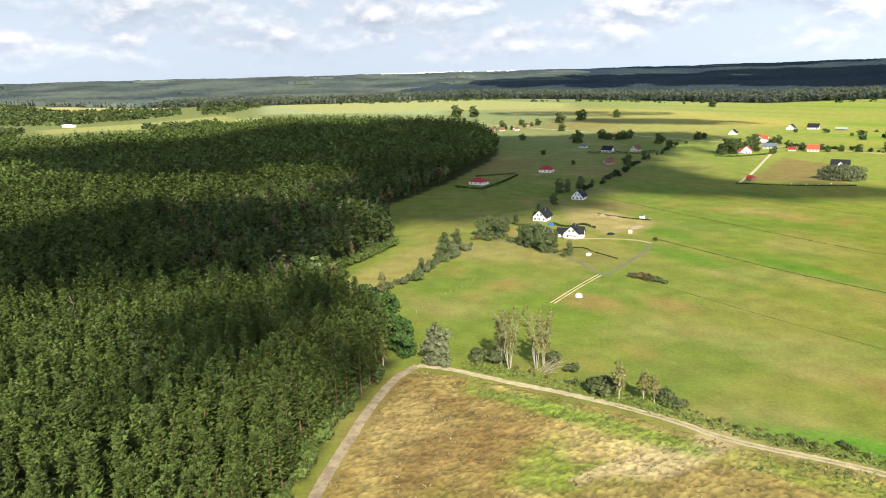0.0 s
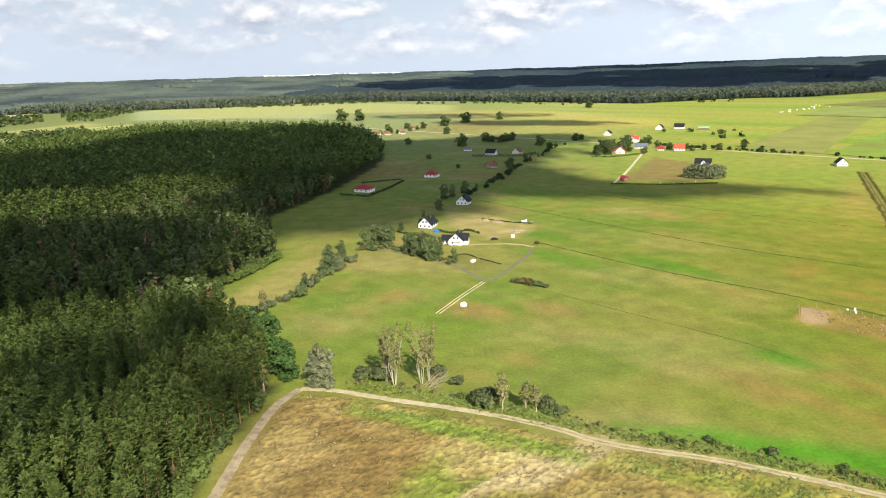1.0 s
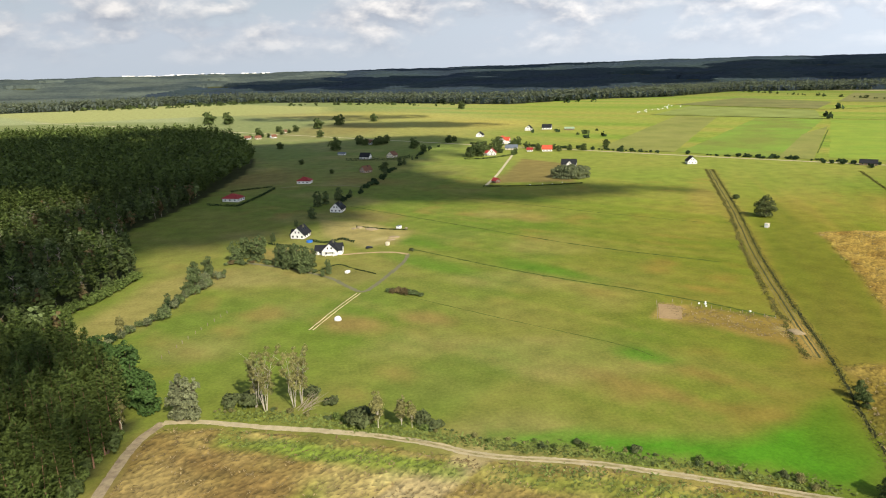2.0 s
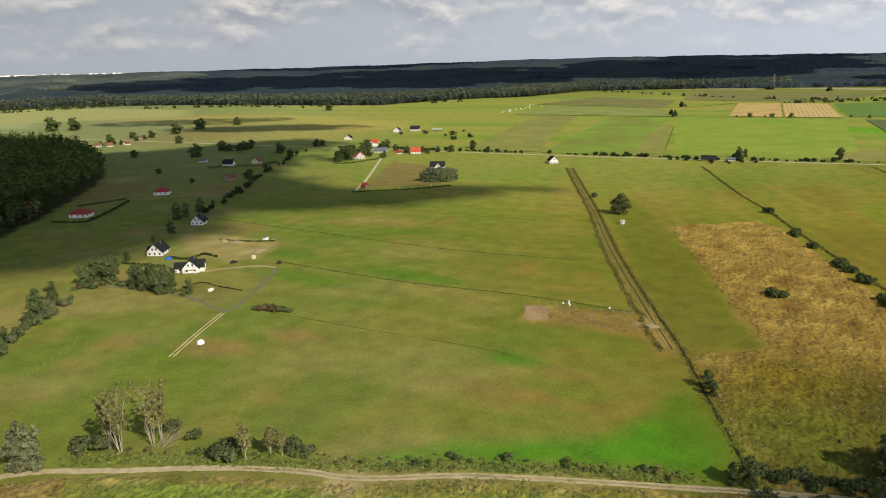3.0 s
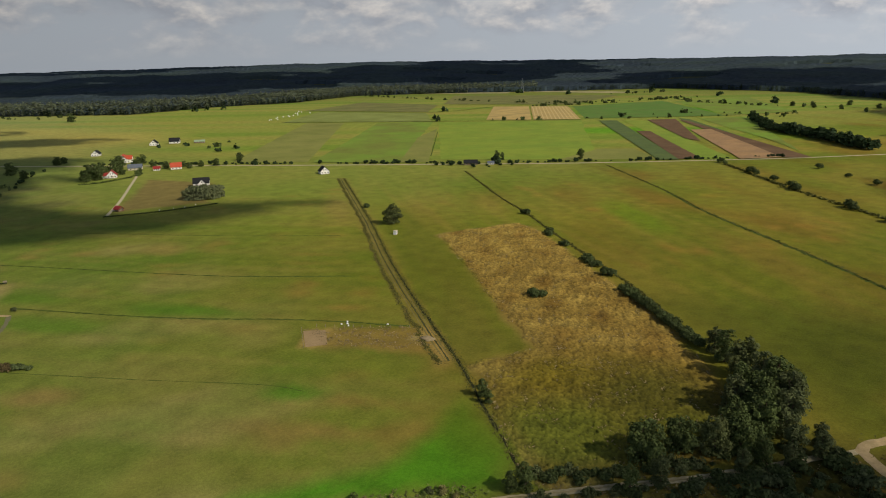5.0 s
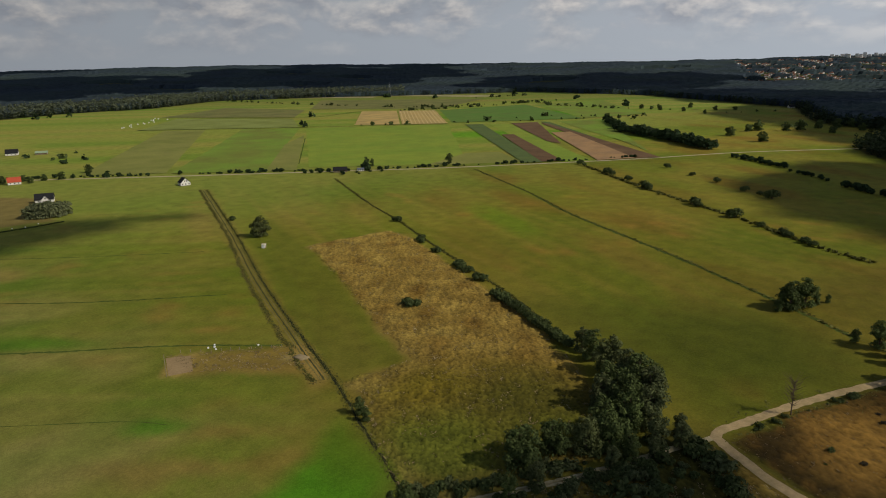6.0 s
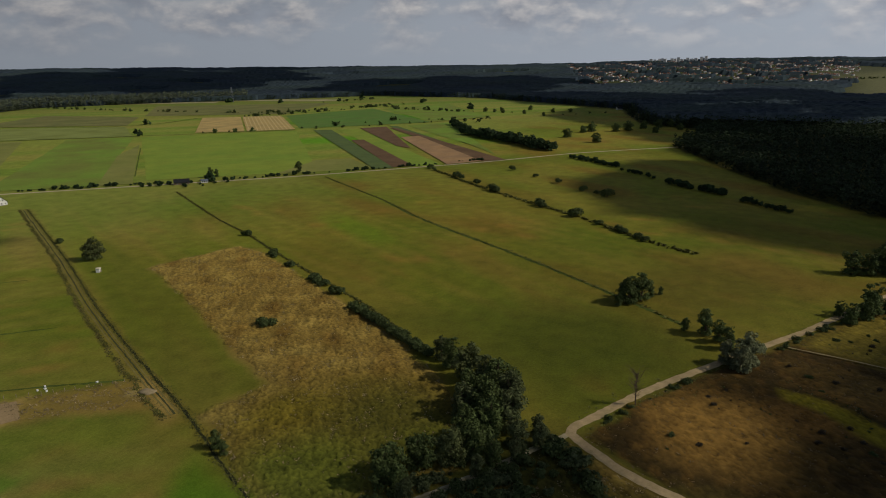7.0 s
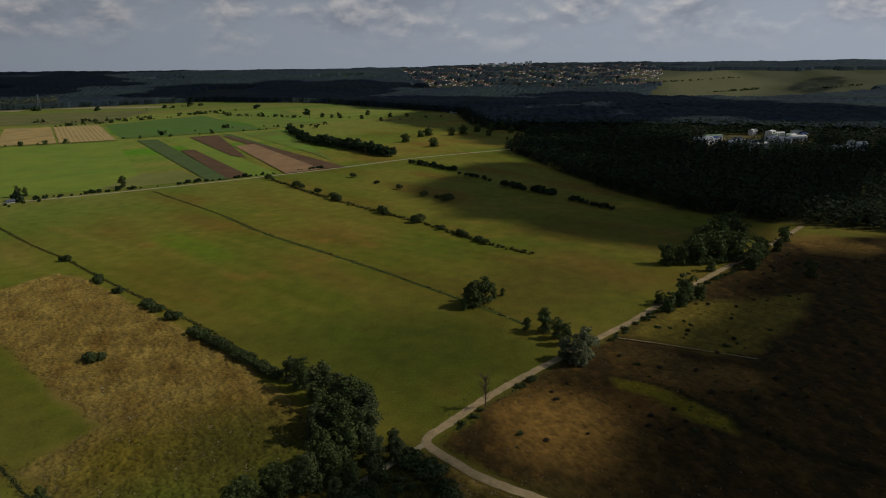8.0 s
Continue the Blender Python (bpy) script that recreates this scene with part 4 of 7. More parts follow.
def build_fields():
    green = (([(409, 455), (648, 727), (777, 587), (495, 354)], M_LIME, "yellow-green crop field behind the country road"),
             ([(469, 377), (548, 393), (570, 370), (525, 317)], M_OLIVE, "thin olive corner of a crop field"),
             ([(801, 598), (985, 763), (1178, 708), (943, 468)], M_CROPDARK, "deep green crop field with straight edges"),
             ([(809, 544), (813, 512), (561, 270), (545, 287)], M_LIME, "narrow bright green crop strip"),
             ([(881, 477), (942, 439), (638, 250), (717, 316)], M_CROP, "fresh green strip beside a tree row"),
             ([(1174, 684), (1359, 636), (1056, 425), (951, 472)], M_CROP, "fresh green crop field beside a hedge"))
    dull = (([(511, 905), (648, 741), (746, 867), (654, 1041)], M_CROPPALE, "pale green meadow strip in the far fields"),
            ([(280, 583), (527, 869), (561, 826), (324, 531)], M_OLIVE, "olive pasture parcel beyond the country road"),
            ([(325, 525), (591, 787), (643, 733), (374, 468)], M_CROP, "green meadow parcel beyond the country road"),
            ([(374, 468), (506, 601), (583, 657), (391, 450)], M_OLIVE, "narrow olive meadow strip beyond the road"),
            ([(904, 1003), (1020, 788), (1314, 893), (1124, 1210)], M_PASTURE, "rough brownish pasture behind the stubble"),
            ([(657, 1090), (760, 880), (890, 1000), (860, 1200)], M_PASTURE, "rough mottled pasture before the far wood"))
    for k, (corners, mat, label) in enumerate(green + dull):
        sheet("crop_field", corners, mat, label, 0.1 + 0.03 * k)
    for corners, label in (([(784, 564), (798, 545), (531, 301), (520, 314)], "blue-green beet strip beside the ploughland"), ([(867, 496), (867, 482), (717, 340), (708, 350)], "narrow blue-green beet strip")):
        sheet("beet_field", corners, M_BEET, label, 0.5)
    sheet("stubble_field", [(709, 697), (744, 645), (940, 822), (904, 871)], M_STUBBLE, "pale tan stubble field, freshly cut", 0.5)
    sheet("stubble_field", [(746, 643), (788, 596), (979, 768), (942, 820)], M_STUBBLE, "tan stubble field with straight mown rows", 0.5)
    # straight swaths left on the second stubble field
    a, b, c, d = [Vector((*p, 0)) for p in ((746, 643), (788, 596), (979, 768), (942, 820))]
    for k in range(11):
        f = (k + 0.6) / 11.5
        p, q = a.lerp(b, f), d.lerp(c, f)
        tagged(ribbon("straw_swath", [(p.x, p.y), ((p.x + q.x) / 2, (p.y + q.y) / 2), (q.x, q.y)], 1.5, M_SWATH, 0.56, 6, 0.2, 70 + k), "pale swath of straw across the stubble", "swath", kind="structure")
    for corners, label in (([(700, 452), (708, 440), (546, 290), (533, 304)], "dark brown ploughed strip beside the road"), ([(828, 519), (857, 495), (656, 351), (667, 374)], "dark brown ploughland between green strips"), ([(845, 483), (844, 471), (608, 229), (593, 245)], "dark brown freshly ploughed strip")):
        sheet("ploughed_field", corners, M_PLOUGH, label, 0.54)
    sheet("bare_field", [(745, 412), (765, 398), (593, 246), (564, 267)], M_SOIL, "reddish bare soil strip between green crops", 0.58)
    for corners in ([(1140, 1390), (1259, 1175), (1300, 1200), (1190, 1420)], [(1330, 1190), (1380, 933), (1440, 940), (1400, 1180)]):
        sheet("bleached_pasture", corners, M_BLEACHED, "bleached pale pasture strip before the far wood")
    # grassy balks between the far parcels
    for k, line in enumerate(([(512, 910), (648, 741), (780, 590)], [(657, 1085), (750, 872), (905, 872)], [(801, 598), (943, 468), (1056, 425)])):
        tagged(ribbon("grass_balk", line, 2.6, M_BALK, 0.62, 8, 0.3, 90 + k), "dark strip of tall grass between far parcels", "balk", kind="structure")


build_fields()

# ---------------------------------------------------------------- woods


def pine(rng, tall, wide, whorls, arms, sprays, size, bare=0.25):
    """Corners and faces of a pine's crown: whorls of rising boughs that carry pointed sprays of needles."""
    corners = []
    for k in range(whorls):
        turn = rng.uniform(0, 6.3)
        for a in range(arms):
            f = min(0.97, max(0.0, (k + rng.uniform(-0.6, 0.6)) / whorls))
            z = tall * (bare + (0.96 - bare) * f)
            w = turn + 2 * math.pi * (a + rng.uniform(-0.4, 0.4)) / arms
            long, rise = wide * (1 - f) ** 0.6 * min(1, 0.6 + 1.6 * f) * rng.uniform(0.55, 1.2), rng.uniform(0.3, 0.9)
            for s in range(sprays):
                d = long * (s + 0.35) / sprays
                t = w + rng.normal(0, 0.7)
                half, reach_out = size * rng.uniform(0.35, 0.65), size * rng.uniform(0.8, 1.5)
                root = np.array((d * math.cos(w), d * math.sin(w), z + rise * d * 0.6 + rng.normal(0, 0.2)))
                side = half * np.array((-math.sin(t), math.cos(t), rng.normal(0, 0.4)))
                tip = root + reach_out * np.array((math.cos(t), math.sin(t), rng.uniform(-0.15, 0.85)))
                corners += [root - side, root + side, tip]
    for s in range(4):
        t = rng.uniform(0, 6.3)
        root = np.array((0, 0, tall * 0.93))
        side = 0.4 * size * np.array((-math.sin(t), math.cos(t), 0))
        corners += [root - side, root + side, root + np.array((0.3 * math.cos(t), 0.3 * math.sin(t), tall * 0.07))]
    return np.array(corners), np.arange(len(corners)).reshape(-1, 3)


def trunk(tall, thick, rng, sides=5, lean=0.02):
    bend = rng.normal(0, lean * tall, 2)
    steps = np.linspace(0, 1, 5)
    return tube([(bend[0] * s * s, bend[1] * s * s, tall * s - (0.3 if s == 0 else 0)) for s in steps], [thick * (1.15 - s) for s in steps], sides)


def broadleaf(rng, tall, wide, sprays, size, low=0.22, blobs=9, slim=1.0, stem=0.02):
    """A crown of many uneven clumps, and the limbs that carry them."""
    centres, radii = [], []
    for k in range(blobs * 2):
        f = (k + rng.uniform(-0.5, 0.5)) / (blobs * 2)
        z = tall * (low + 0.08 + (0.84 - low) * max(0, f))
        swell = math.sin(math.pi * (0.16 + 0.74 * max(0, f))) ** 0.8
        w, d = rng.uniform(0, 6.3), 0.66 * wide * swell * rng.uniform(0.3, 1.15)
        centres.append((d * math.cos(w), d * math.sin(w), z))
        g = wide * swell * rng.uniform(0.16, 0.46)
        radii.append((g, g, min(tall * 0.2 * slim, g * 0.9 * slim)))
    if low < 0.1:
        for k in range(6):
            w, d, g = k + rng.uniform(-0.4, 0.4), wide * rng.uniform(0.3, 0.55), wide * rng.uniform(0.28, 0.42)
            centres.append((d * math.cos(w), d * math.sin(w), tall * rng.uniform(0.08, 0.14)))
            radii.append((g, g, tall * 0.14))
    limbs = [trunk(tall * 0.8, stem * tall, rng, 6)]
    for c in centres[::2]:
        limbs.append(tube([(0, 0, max(0.4, c[2] * 0.45)), (c[0] * 0.55, c[1] * 0.55, c[2] * 0.8), c], [0.5 * stem * tall, 0.3 * stem * tall, 0.12 * stem * tall], 4))
    centres.append((0, 0, tall * (low + 0.40)))
    radii.append((wide * 0.6, wide * 0.6, tall * 0.28))
    leaves = lumps(centres, radii, sprays, size, rng, 0.4)
    leaves[0][:, 2] = np.maximum(leaves[0][:, 2], -0.05)
    return leaves, joined(limbs)


def spread(poly, gap, rng, extra=None):
    """Scattered places in a polygon, about that far apart."""
    xs, ys = [p[0] for p in poly], [p[1] for p in poly]
    gx, gy = np.meshgrid(np.arange(min(xs), max(xs), gap), np.arange(min(ys), max(ys), gap))
    x, y = gx.ravel() + rng.uniform(-0.42, 0.42, gx.size) * gap, gy.ravel() + rng.uniform(-0.42, 0.42, gx.size) * gap
    ok = inside(poly, x, y)
    if extra is not None:
        ok &= extra(x, y)
    return x[ok], y[ok]


def planted(kinds, x, y, scale, rng, base=None, spire=0.0):
    """Copies of the kinds set on the places and joined: corners, quads, a tint and a normal for each."""
    verts, quads, tints, normals, at = [], [], [], [], 0
    pick = rng.integers(0, len(kinds), len(x))
    turn, tint = rng.uniform(0, 6.3, len(x)), rng.normal(0, 0.2, len(x)).clip(-0.45, 0.5)
    z = np.zeros(len(x)) if base is None else base
    for k, (v, q) in enumerate(kinds):
        mine = np.nonzero(pick == k)[0]
        if not len(mine):
            continue
        c, s, g = np.cos(turn[mine]), np.sin(turn[mine]), scale[mine]
        px = (v[None, :, 0] * c[:, None] - v[None, :, 1] * s[:, None]) * g[:, None] + x[mine, None]
        py = (v[None, :, 0] * s[:, None] + v[None, :, 1] * c[:, None]) * g[:, None] + y[mine, None]
        pz = v[None, :, 2] * g[:, None] + z[mine, None]
        verts.append(np.stack([px, py, pz], -1).reshape(-1, 3))
        nv, q = puffed(v, q, 0.75, spire)
        quads.append((q[None] + (np.arange(len(mine)) * len(v))[:, None, None] + at).reshape(-1, q.shape[1]))
        tints.append(np.repeat(tint[mine], len(v)))
        normals.append(np.stack([nv[None, :, 0] * c[:, None] - nv[None, :, 1] * s[:, None], nv[None, :, 0] * s[:, None] + nv[None, :, 1] * c[:, None], np.broadcast_to(nv[None, :, 2], px.shape)], -1).reshape(-1, 3))
        at += len(mine) * len(v)
    return np.concatenate(verts), np.concatenate(quads), np.concatenate(tints), np.concatenate(normals)


def woodland(name, kinds, x, y, scale, rng, mat, label, base=None, spire=0.0):
    v, q, t, nv = planted(kinds, x, y, scale, rng, base, spire)
    return tagged(new(name, mesh_of(name, v, q, mat, t, normals=nv)), label, "woods", kind="stuff")


LEFT_WOOD = WOOD_EDGE + [(-900, 700), (-900, 500), (-330, 160), (-230, 60)]
MIXED = [(-56, 208), (-75, 227), (-68, 241), (-60, 258), (-53, 281), (-74, 362), (-60, 400), (-45, 447), (-75, 450), (-130, 410), (-175, 330), (-150, 255), (-105, 210)]
NEAR_STRETCH = [(-40, 84), (-40.5, 101), (-39, 116), (-37, 135), (-32, 157), (-45, 188), (-62, 180), (-58, 150), (-62, 84)]


def build_left_wood():
    rng = np.random.default_rng(11)
    dist = lambda x, y: np.hypot(x, y)
    # the nearest pines stand singly
    fine = []
    for k in range(6):
        tall = rng.uniform(12, 16)
        v, q = pine(rng, tall, rng.uniform(2.1, 2.8), 12, 8, 7, 0.46, 0.2)
        fine.append((tall, crown_mesh("crown", (v, q), M_PINE, 0.7, 0.7), mesh_of("trunk", *trunk(tall * 0.93, 0.17, rng), M_PINEBARK)))
    x, y = spread(NEAR_STRETCH, 3.6, rng)
    models = []
    for n, (px, py) in enumerate(zip(x, y)):
        m = pose(px, py, 0, 0, 0, rng.uniform(0, 360))
        if n < 6:
            tree = new("pine_tree")
            tagged(tree, "dense green Scots pine at the wood edge", "tree", "pines beside the dirt road")
            part("crown", fine[n][1], tree, "green needle crown in whorled boughs")
            part("trunk", fine[n][2], tree, "reddish-brown pine trunk")
            tree.matrix_basis = m
            models.append(tree)
        elif n < 280:
            copy_thing(models[rng.integers(0, 6)], m)
    mid = [pine(rng, rng.uniform(11.5, 16.5), rng.uniform(1.9, 2.7), 9, 6, 6, 0.54, 0.25) for k in range(10)]
    stems = [trunk(rng.uniform(11, 13), 0.16, rng, 4) for k in range(4)]
    low = [pine(rng, rng.uniform(12, 16), rng.uniform(2.1, 2.8), 6, 5, 3, 0.95, 0.35) for k in range(8)]
    tiny = [pine(rng, rng.uniform(12, 16), rng.uniform(2.4, 3.2), 3, 4, 2, 1.7, 0.4) for k in range(6)]
    near = lambda x, y: (dist(x, y) < 235) & ~inside(NEAR_STRETCH, x, y) & (np.arctan2(x, y) > -1.0) & (dist(x, y) > 80)
    x, y = spread(LEFT_WOOD, 3.5, rng, near)
    keep = ~inside(MIXED, x, y) & (rng.random(len(x)) > 0.05)
    odd = ~keep
    ox, oy = x[odd], y[odd]
    x, y = x[keep], y[keep]
    swell = 0.92 + 0.12 * rolling(x, y, 45, 77)
    woodland("pine_wood", mid, x, y, swell * rng.uniform(0.8, 1.16, len(x)), rng, M_PINE, "dense young pine wood with pointed green crowns", spire=0.7)
    woodland("pine_stems", stems, x[::2], y[::2], rng.uniform(0.6, 0.85, len(x[::2])), rng, M_PINEBARK, "slender reddish pine stems under the crowns")
    middle = lambda x, y: (dist(x, y) >= 235) & (dist(x, y) < 480) & (np.arctan2(x, y) > -0.9)
    x, y = spread(LEFT_WOOD, 4.2, rng, middle)
    keep = ~inside(MIXED, x, y) | (rng.random(len(x)) < 0.25)
    ox, oy = np.r_[ox, x[~keep]], np.r_[oy, y[~keep]]
    x, y = x[keep], y[keep]
    # broadleaved trees among the pines, some rusty or half bare
    soft = [broadleaf(rng, rng.uniform(9, 13), rng.uniform(2.0, 3.0), 120, 0.75, low=0.1, blobs=8, slim=1.3)[0] for k in range(6)]
    chance = rng.random(len(ox))
    for name, low_cut, high_cut, mat, label in (("broadleaved_wood", 0.0, 0.55, M_LEAF, "green broadleaved trees mixed into the pine wood"), ("birch_wood", 0.55, 0.74, M_POPLAR, "grey-green thin-leaved trees at the wood edge"), ("autumn_wood", 0.7, 0.82, M_RUST, "rusty yellowing crowns among the pines")):
        sel = (chance >= low_cut) & (chance < high_cut)
        woodland(name, soft, ox[sel], oy[sel], rng.uniform(0.75, 1.2, sel.sum()), rng, mat, label)
    sel = (chance >= 0.74) & (chance < 0.9)
    bare_kinds = []
    for k in range(4):
        limbs = [trunk(11, 0.10, rng, 4)]
        for j in range(14):
            z, w, s = rng.uniform(4, 10.5), rng.uniform(0, 6.3), rng.uniform(0.8, 2.2)
            limbs.append(tube([(0, 0, z), (s * math.cos(w), s * math.sin(w), z + s)], [0.06, 0.02], 4))
        bare_kinds.append(joined(limbs))
    woodland("bare_birches", bare_kinds, ox[sel], oy[sel], rng.uniform(0.8, 1.1, sel.sum()), rng, M_DEADBARK, "bare pale birch stems in the mixed wood")
    woodland("pine_wood", low, x, y, (1 + 0.14 * rolling(x, y, 60, 78)) * rng.uniform(0.85, 1.2, len(x)), rng, M_PINE, "dense pine wood in dark green with a few bare crowns", spire=0.7)
    beyond = lambda x, y: (dist(x, y) >= 480) & (np.arctan2(x, y) > -0.85)
    x, y = spread(LEFT_WOOD, 5.6, rng, beyond)
    woodland("pine_wood", tiny, x, y, rng.uniform(1.0, 1.3, len(x)), rng, M_PINE, "wide dark pine wood behind the houses", spire=0.9)


build_left_wood()


def in_woods(x, y):
    ex, ey = x + 45 * rolling(x, y, 170, 36), y + 45 * rolling(x, y, 170, 37)
    wood = ~inside(OPEN, x, y) & ~inside(WORKS, x, y) & ~inside(EAST_FIELDS, ex, ey) & (np.hypot((x - 795) / 34, (y + 246) / 18) > 1)
    return wood


def build_far_woods():
    """The canopy of the woods beyond the fields, as one lumpy sheet, with single crowns along its edge."""
    rng = np.random.default_rng(21)
    az = np.radians(np.arange(-46, 128, 0.2))
    r = np.concatenate([np.arange(985, 1400, 9), np.geomspace(1400, 3400, 84)])
    gr, ga = np.meshgrid(r, az)
    x, y = (gr * np.sin(ga)).ravel(), (gr * np.cos(ga)).ravel()
    wood = in_woods(x, y) & ~(inside(LEFT_WOOD, x, y))
    gaps = (rolling(x, y, 420, 31) > 0.75) & (gr.ravel() > 2100)
    town = inside(TOWN, x, y) & (rolling(x, y, 130, 32) > -0.25)
    wood &= ~gaps & ~town
    wood &= edge_gap(FAR_EDGE, x, y, False) > 22
    z = height(x, y) + np.where(wood, 9.5 + 1.6 * rolling(x, y, 22, 33) + rng.uniform(-0.7, 0.7, len(x)), -3)
    idx = np.arange(len(x)).reshape(gr.shape)
    quads = np.stack([idx[:-1, :-1], idx[:-1, 1:], idx[1:, 1:], idx[1:, :-1]], -1).reshape(-1, 4)
    quads = quads[wood[quads].any(1)]
    # the haze-pale canopy colour goes to the west, the bluish one elsewhere
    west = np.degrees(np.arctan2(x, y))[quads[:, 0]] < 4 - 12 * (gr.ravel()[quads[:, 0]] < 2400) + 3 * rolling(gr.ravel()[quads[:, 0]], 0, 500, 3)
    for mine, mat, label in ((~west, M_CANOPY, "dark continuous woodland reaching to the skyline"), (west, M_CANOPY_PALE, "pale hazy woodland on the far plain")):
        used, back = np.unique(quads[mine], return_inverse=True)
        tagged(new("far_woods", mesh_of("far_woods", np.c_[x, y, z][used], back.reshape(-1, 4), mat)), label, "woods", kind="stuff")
    edge = [pine(rng, rng.uniform(10, 15), rng.uniform(2.6, 3.8), 4, 4, 3, 1.6, 0.08) for k in range(6)]
    x, y = rng.uniform(-1500, 1800, 160000), rng.uniform(-450, 2000, 160000)
    gap = edge_gap(FAR_EDGE, x, y, False)
    ok = (gap < 30) & ~inside(OPEN, x + 0 * y, y) & ~inside(WORKS, x, y) & (rng.random(len(x)) < np.clip(900 / np.hypot(x, y), 0.25, 1))
    x, y = x[ok], y[ok]
    woodland("wood_edge", edge, x, y, rng.uniform(0.6, 1.05, len(x)), rng, M_PINE_DIM, "trees along the edge of the far woods", height(x, y), 0.6)
    tiny = [pine(rng, rng.uniform(11, 14), rng.uniform(3.0, 4.0), 3, 4, 2, 2.2, 0.1) for k in range(6)]
    # the sunlit front of the wood beyond the pastures
    belt = lambda x, y: (edge_gap(FAR_EDGE, x, y, False) < 190) & in_woods(x, y) & (rolling(x, y, 70, 68) > -0.8)
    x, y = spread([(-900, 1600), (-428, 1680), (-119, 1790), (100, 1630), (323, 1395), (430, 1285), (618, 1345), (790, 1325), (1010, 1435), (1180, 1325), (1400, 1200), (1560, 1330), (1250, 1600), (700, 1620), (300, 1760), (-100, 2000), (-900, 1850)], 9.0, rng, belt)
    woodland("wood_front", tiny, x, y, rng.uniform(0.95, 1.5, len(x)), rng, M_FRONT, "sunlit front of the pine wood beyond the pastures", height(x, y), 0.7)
    behind = lambda x, y: (np.hypot(x, y) >= 830) & (np.hypot(x, y) < 1030) & in_woods(x, y)
    x, y = spread([(600, -560), (1030, -560), (1030, 180), (600, 180)], 7.4, rng, behind)
    woodland("east_wood", tiny, x, y, rng.uniform(0.7, 1.15, len(x)), rng, M_PINE_DIM, "dark mixed wood behind the works", height(x, y), 0.8)
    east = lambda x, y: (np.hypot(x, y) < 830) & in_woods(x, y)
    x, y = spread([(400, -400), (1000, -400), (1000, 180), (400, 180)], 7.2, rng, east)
    woodland("east_wood", edge, x, y, rng.uniform(0.75, 1.1, len(x)), rng, M_PINE_DIM, "dark pine wood in cloud shadow", height(x, y), 0.8)


build_far_woods()

# ---------------------------------------------------------------- single trees, bushes, hedges


def tree_model(name, rng, tall, wide, sprays, size, leaf, bark, label, crown_label, category="tree", **more):
    leaves, limbs = broadleaf(rng, tall, wide, sprays, size, **more)
    ob = new(name)
    tagged(ob, label, category)
    part("crown", crown_mesh("crown", leaves, leaf), ob, crown_label)
    part("trunk", mesh_of("trunk", *limbs, bark), ob)
    return ob


def place(model, first, x, y, size, turn):
    """Sets the model itself down the first time, copies of it afterwards."""
    m = pose(x, y, 0, 0, 0, turn)
    ob = model if first else copy_thing(model, m)
    ob.matrix_basis = m @ Matrix.Scale(size, 4)
    return ob


def put_all(models, spots, rng, group=""):
    """Spots of x, y and height in metres, on models of a known height."""
    used = set()
    for x, y, tall in spots:
        k = int(rng.integers(0, len(models)))
        ob, high = models[k]
        made = place(ob, k not in used, x, y, tall / high, rng.uniform(0, 360))
        used.add(k)
        tagged(made, group=group)
    for k, (ob, high) in enumerate(models):
        if k not in used:
            for o in (*ob.children_recursive, ob):
                bpy.data.objects.remove(o)


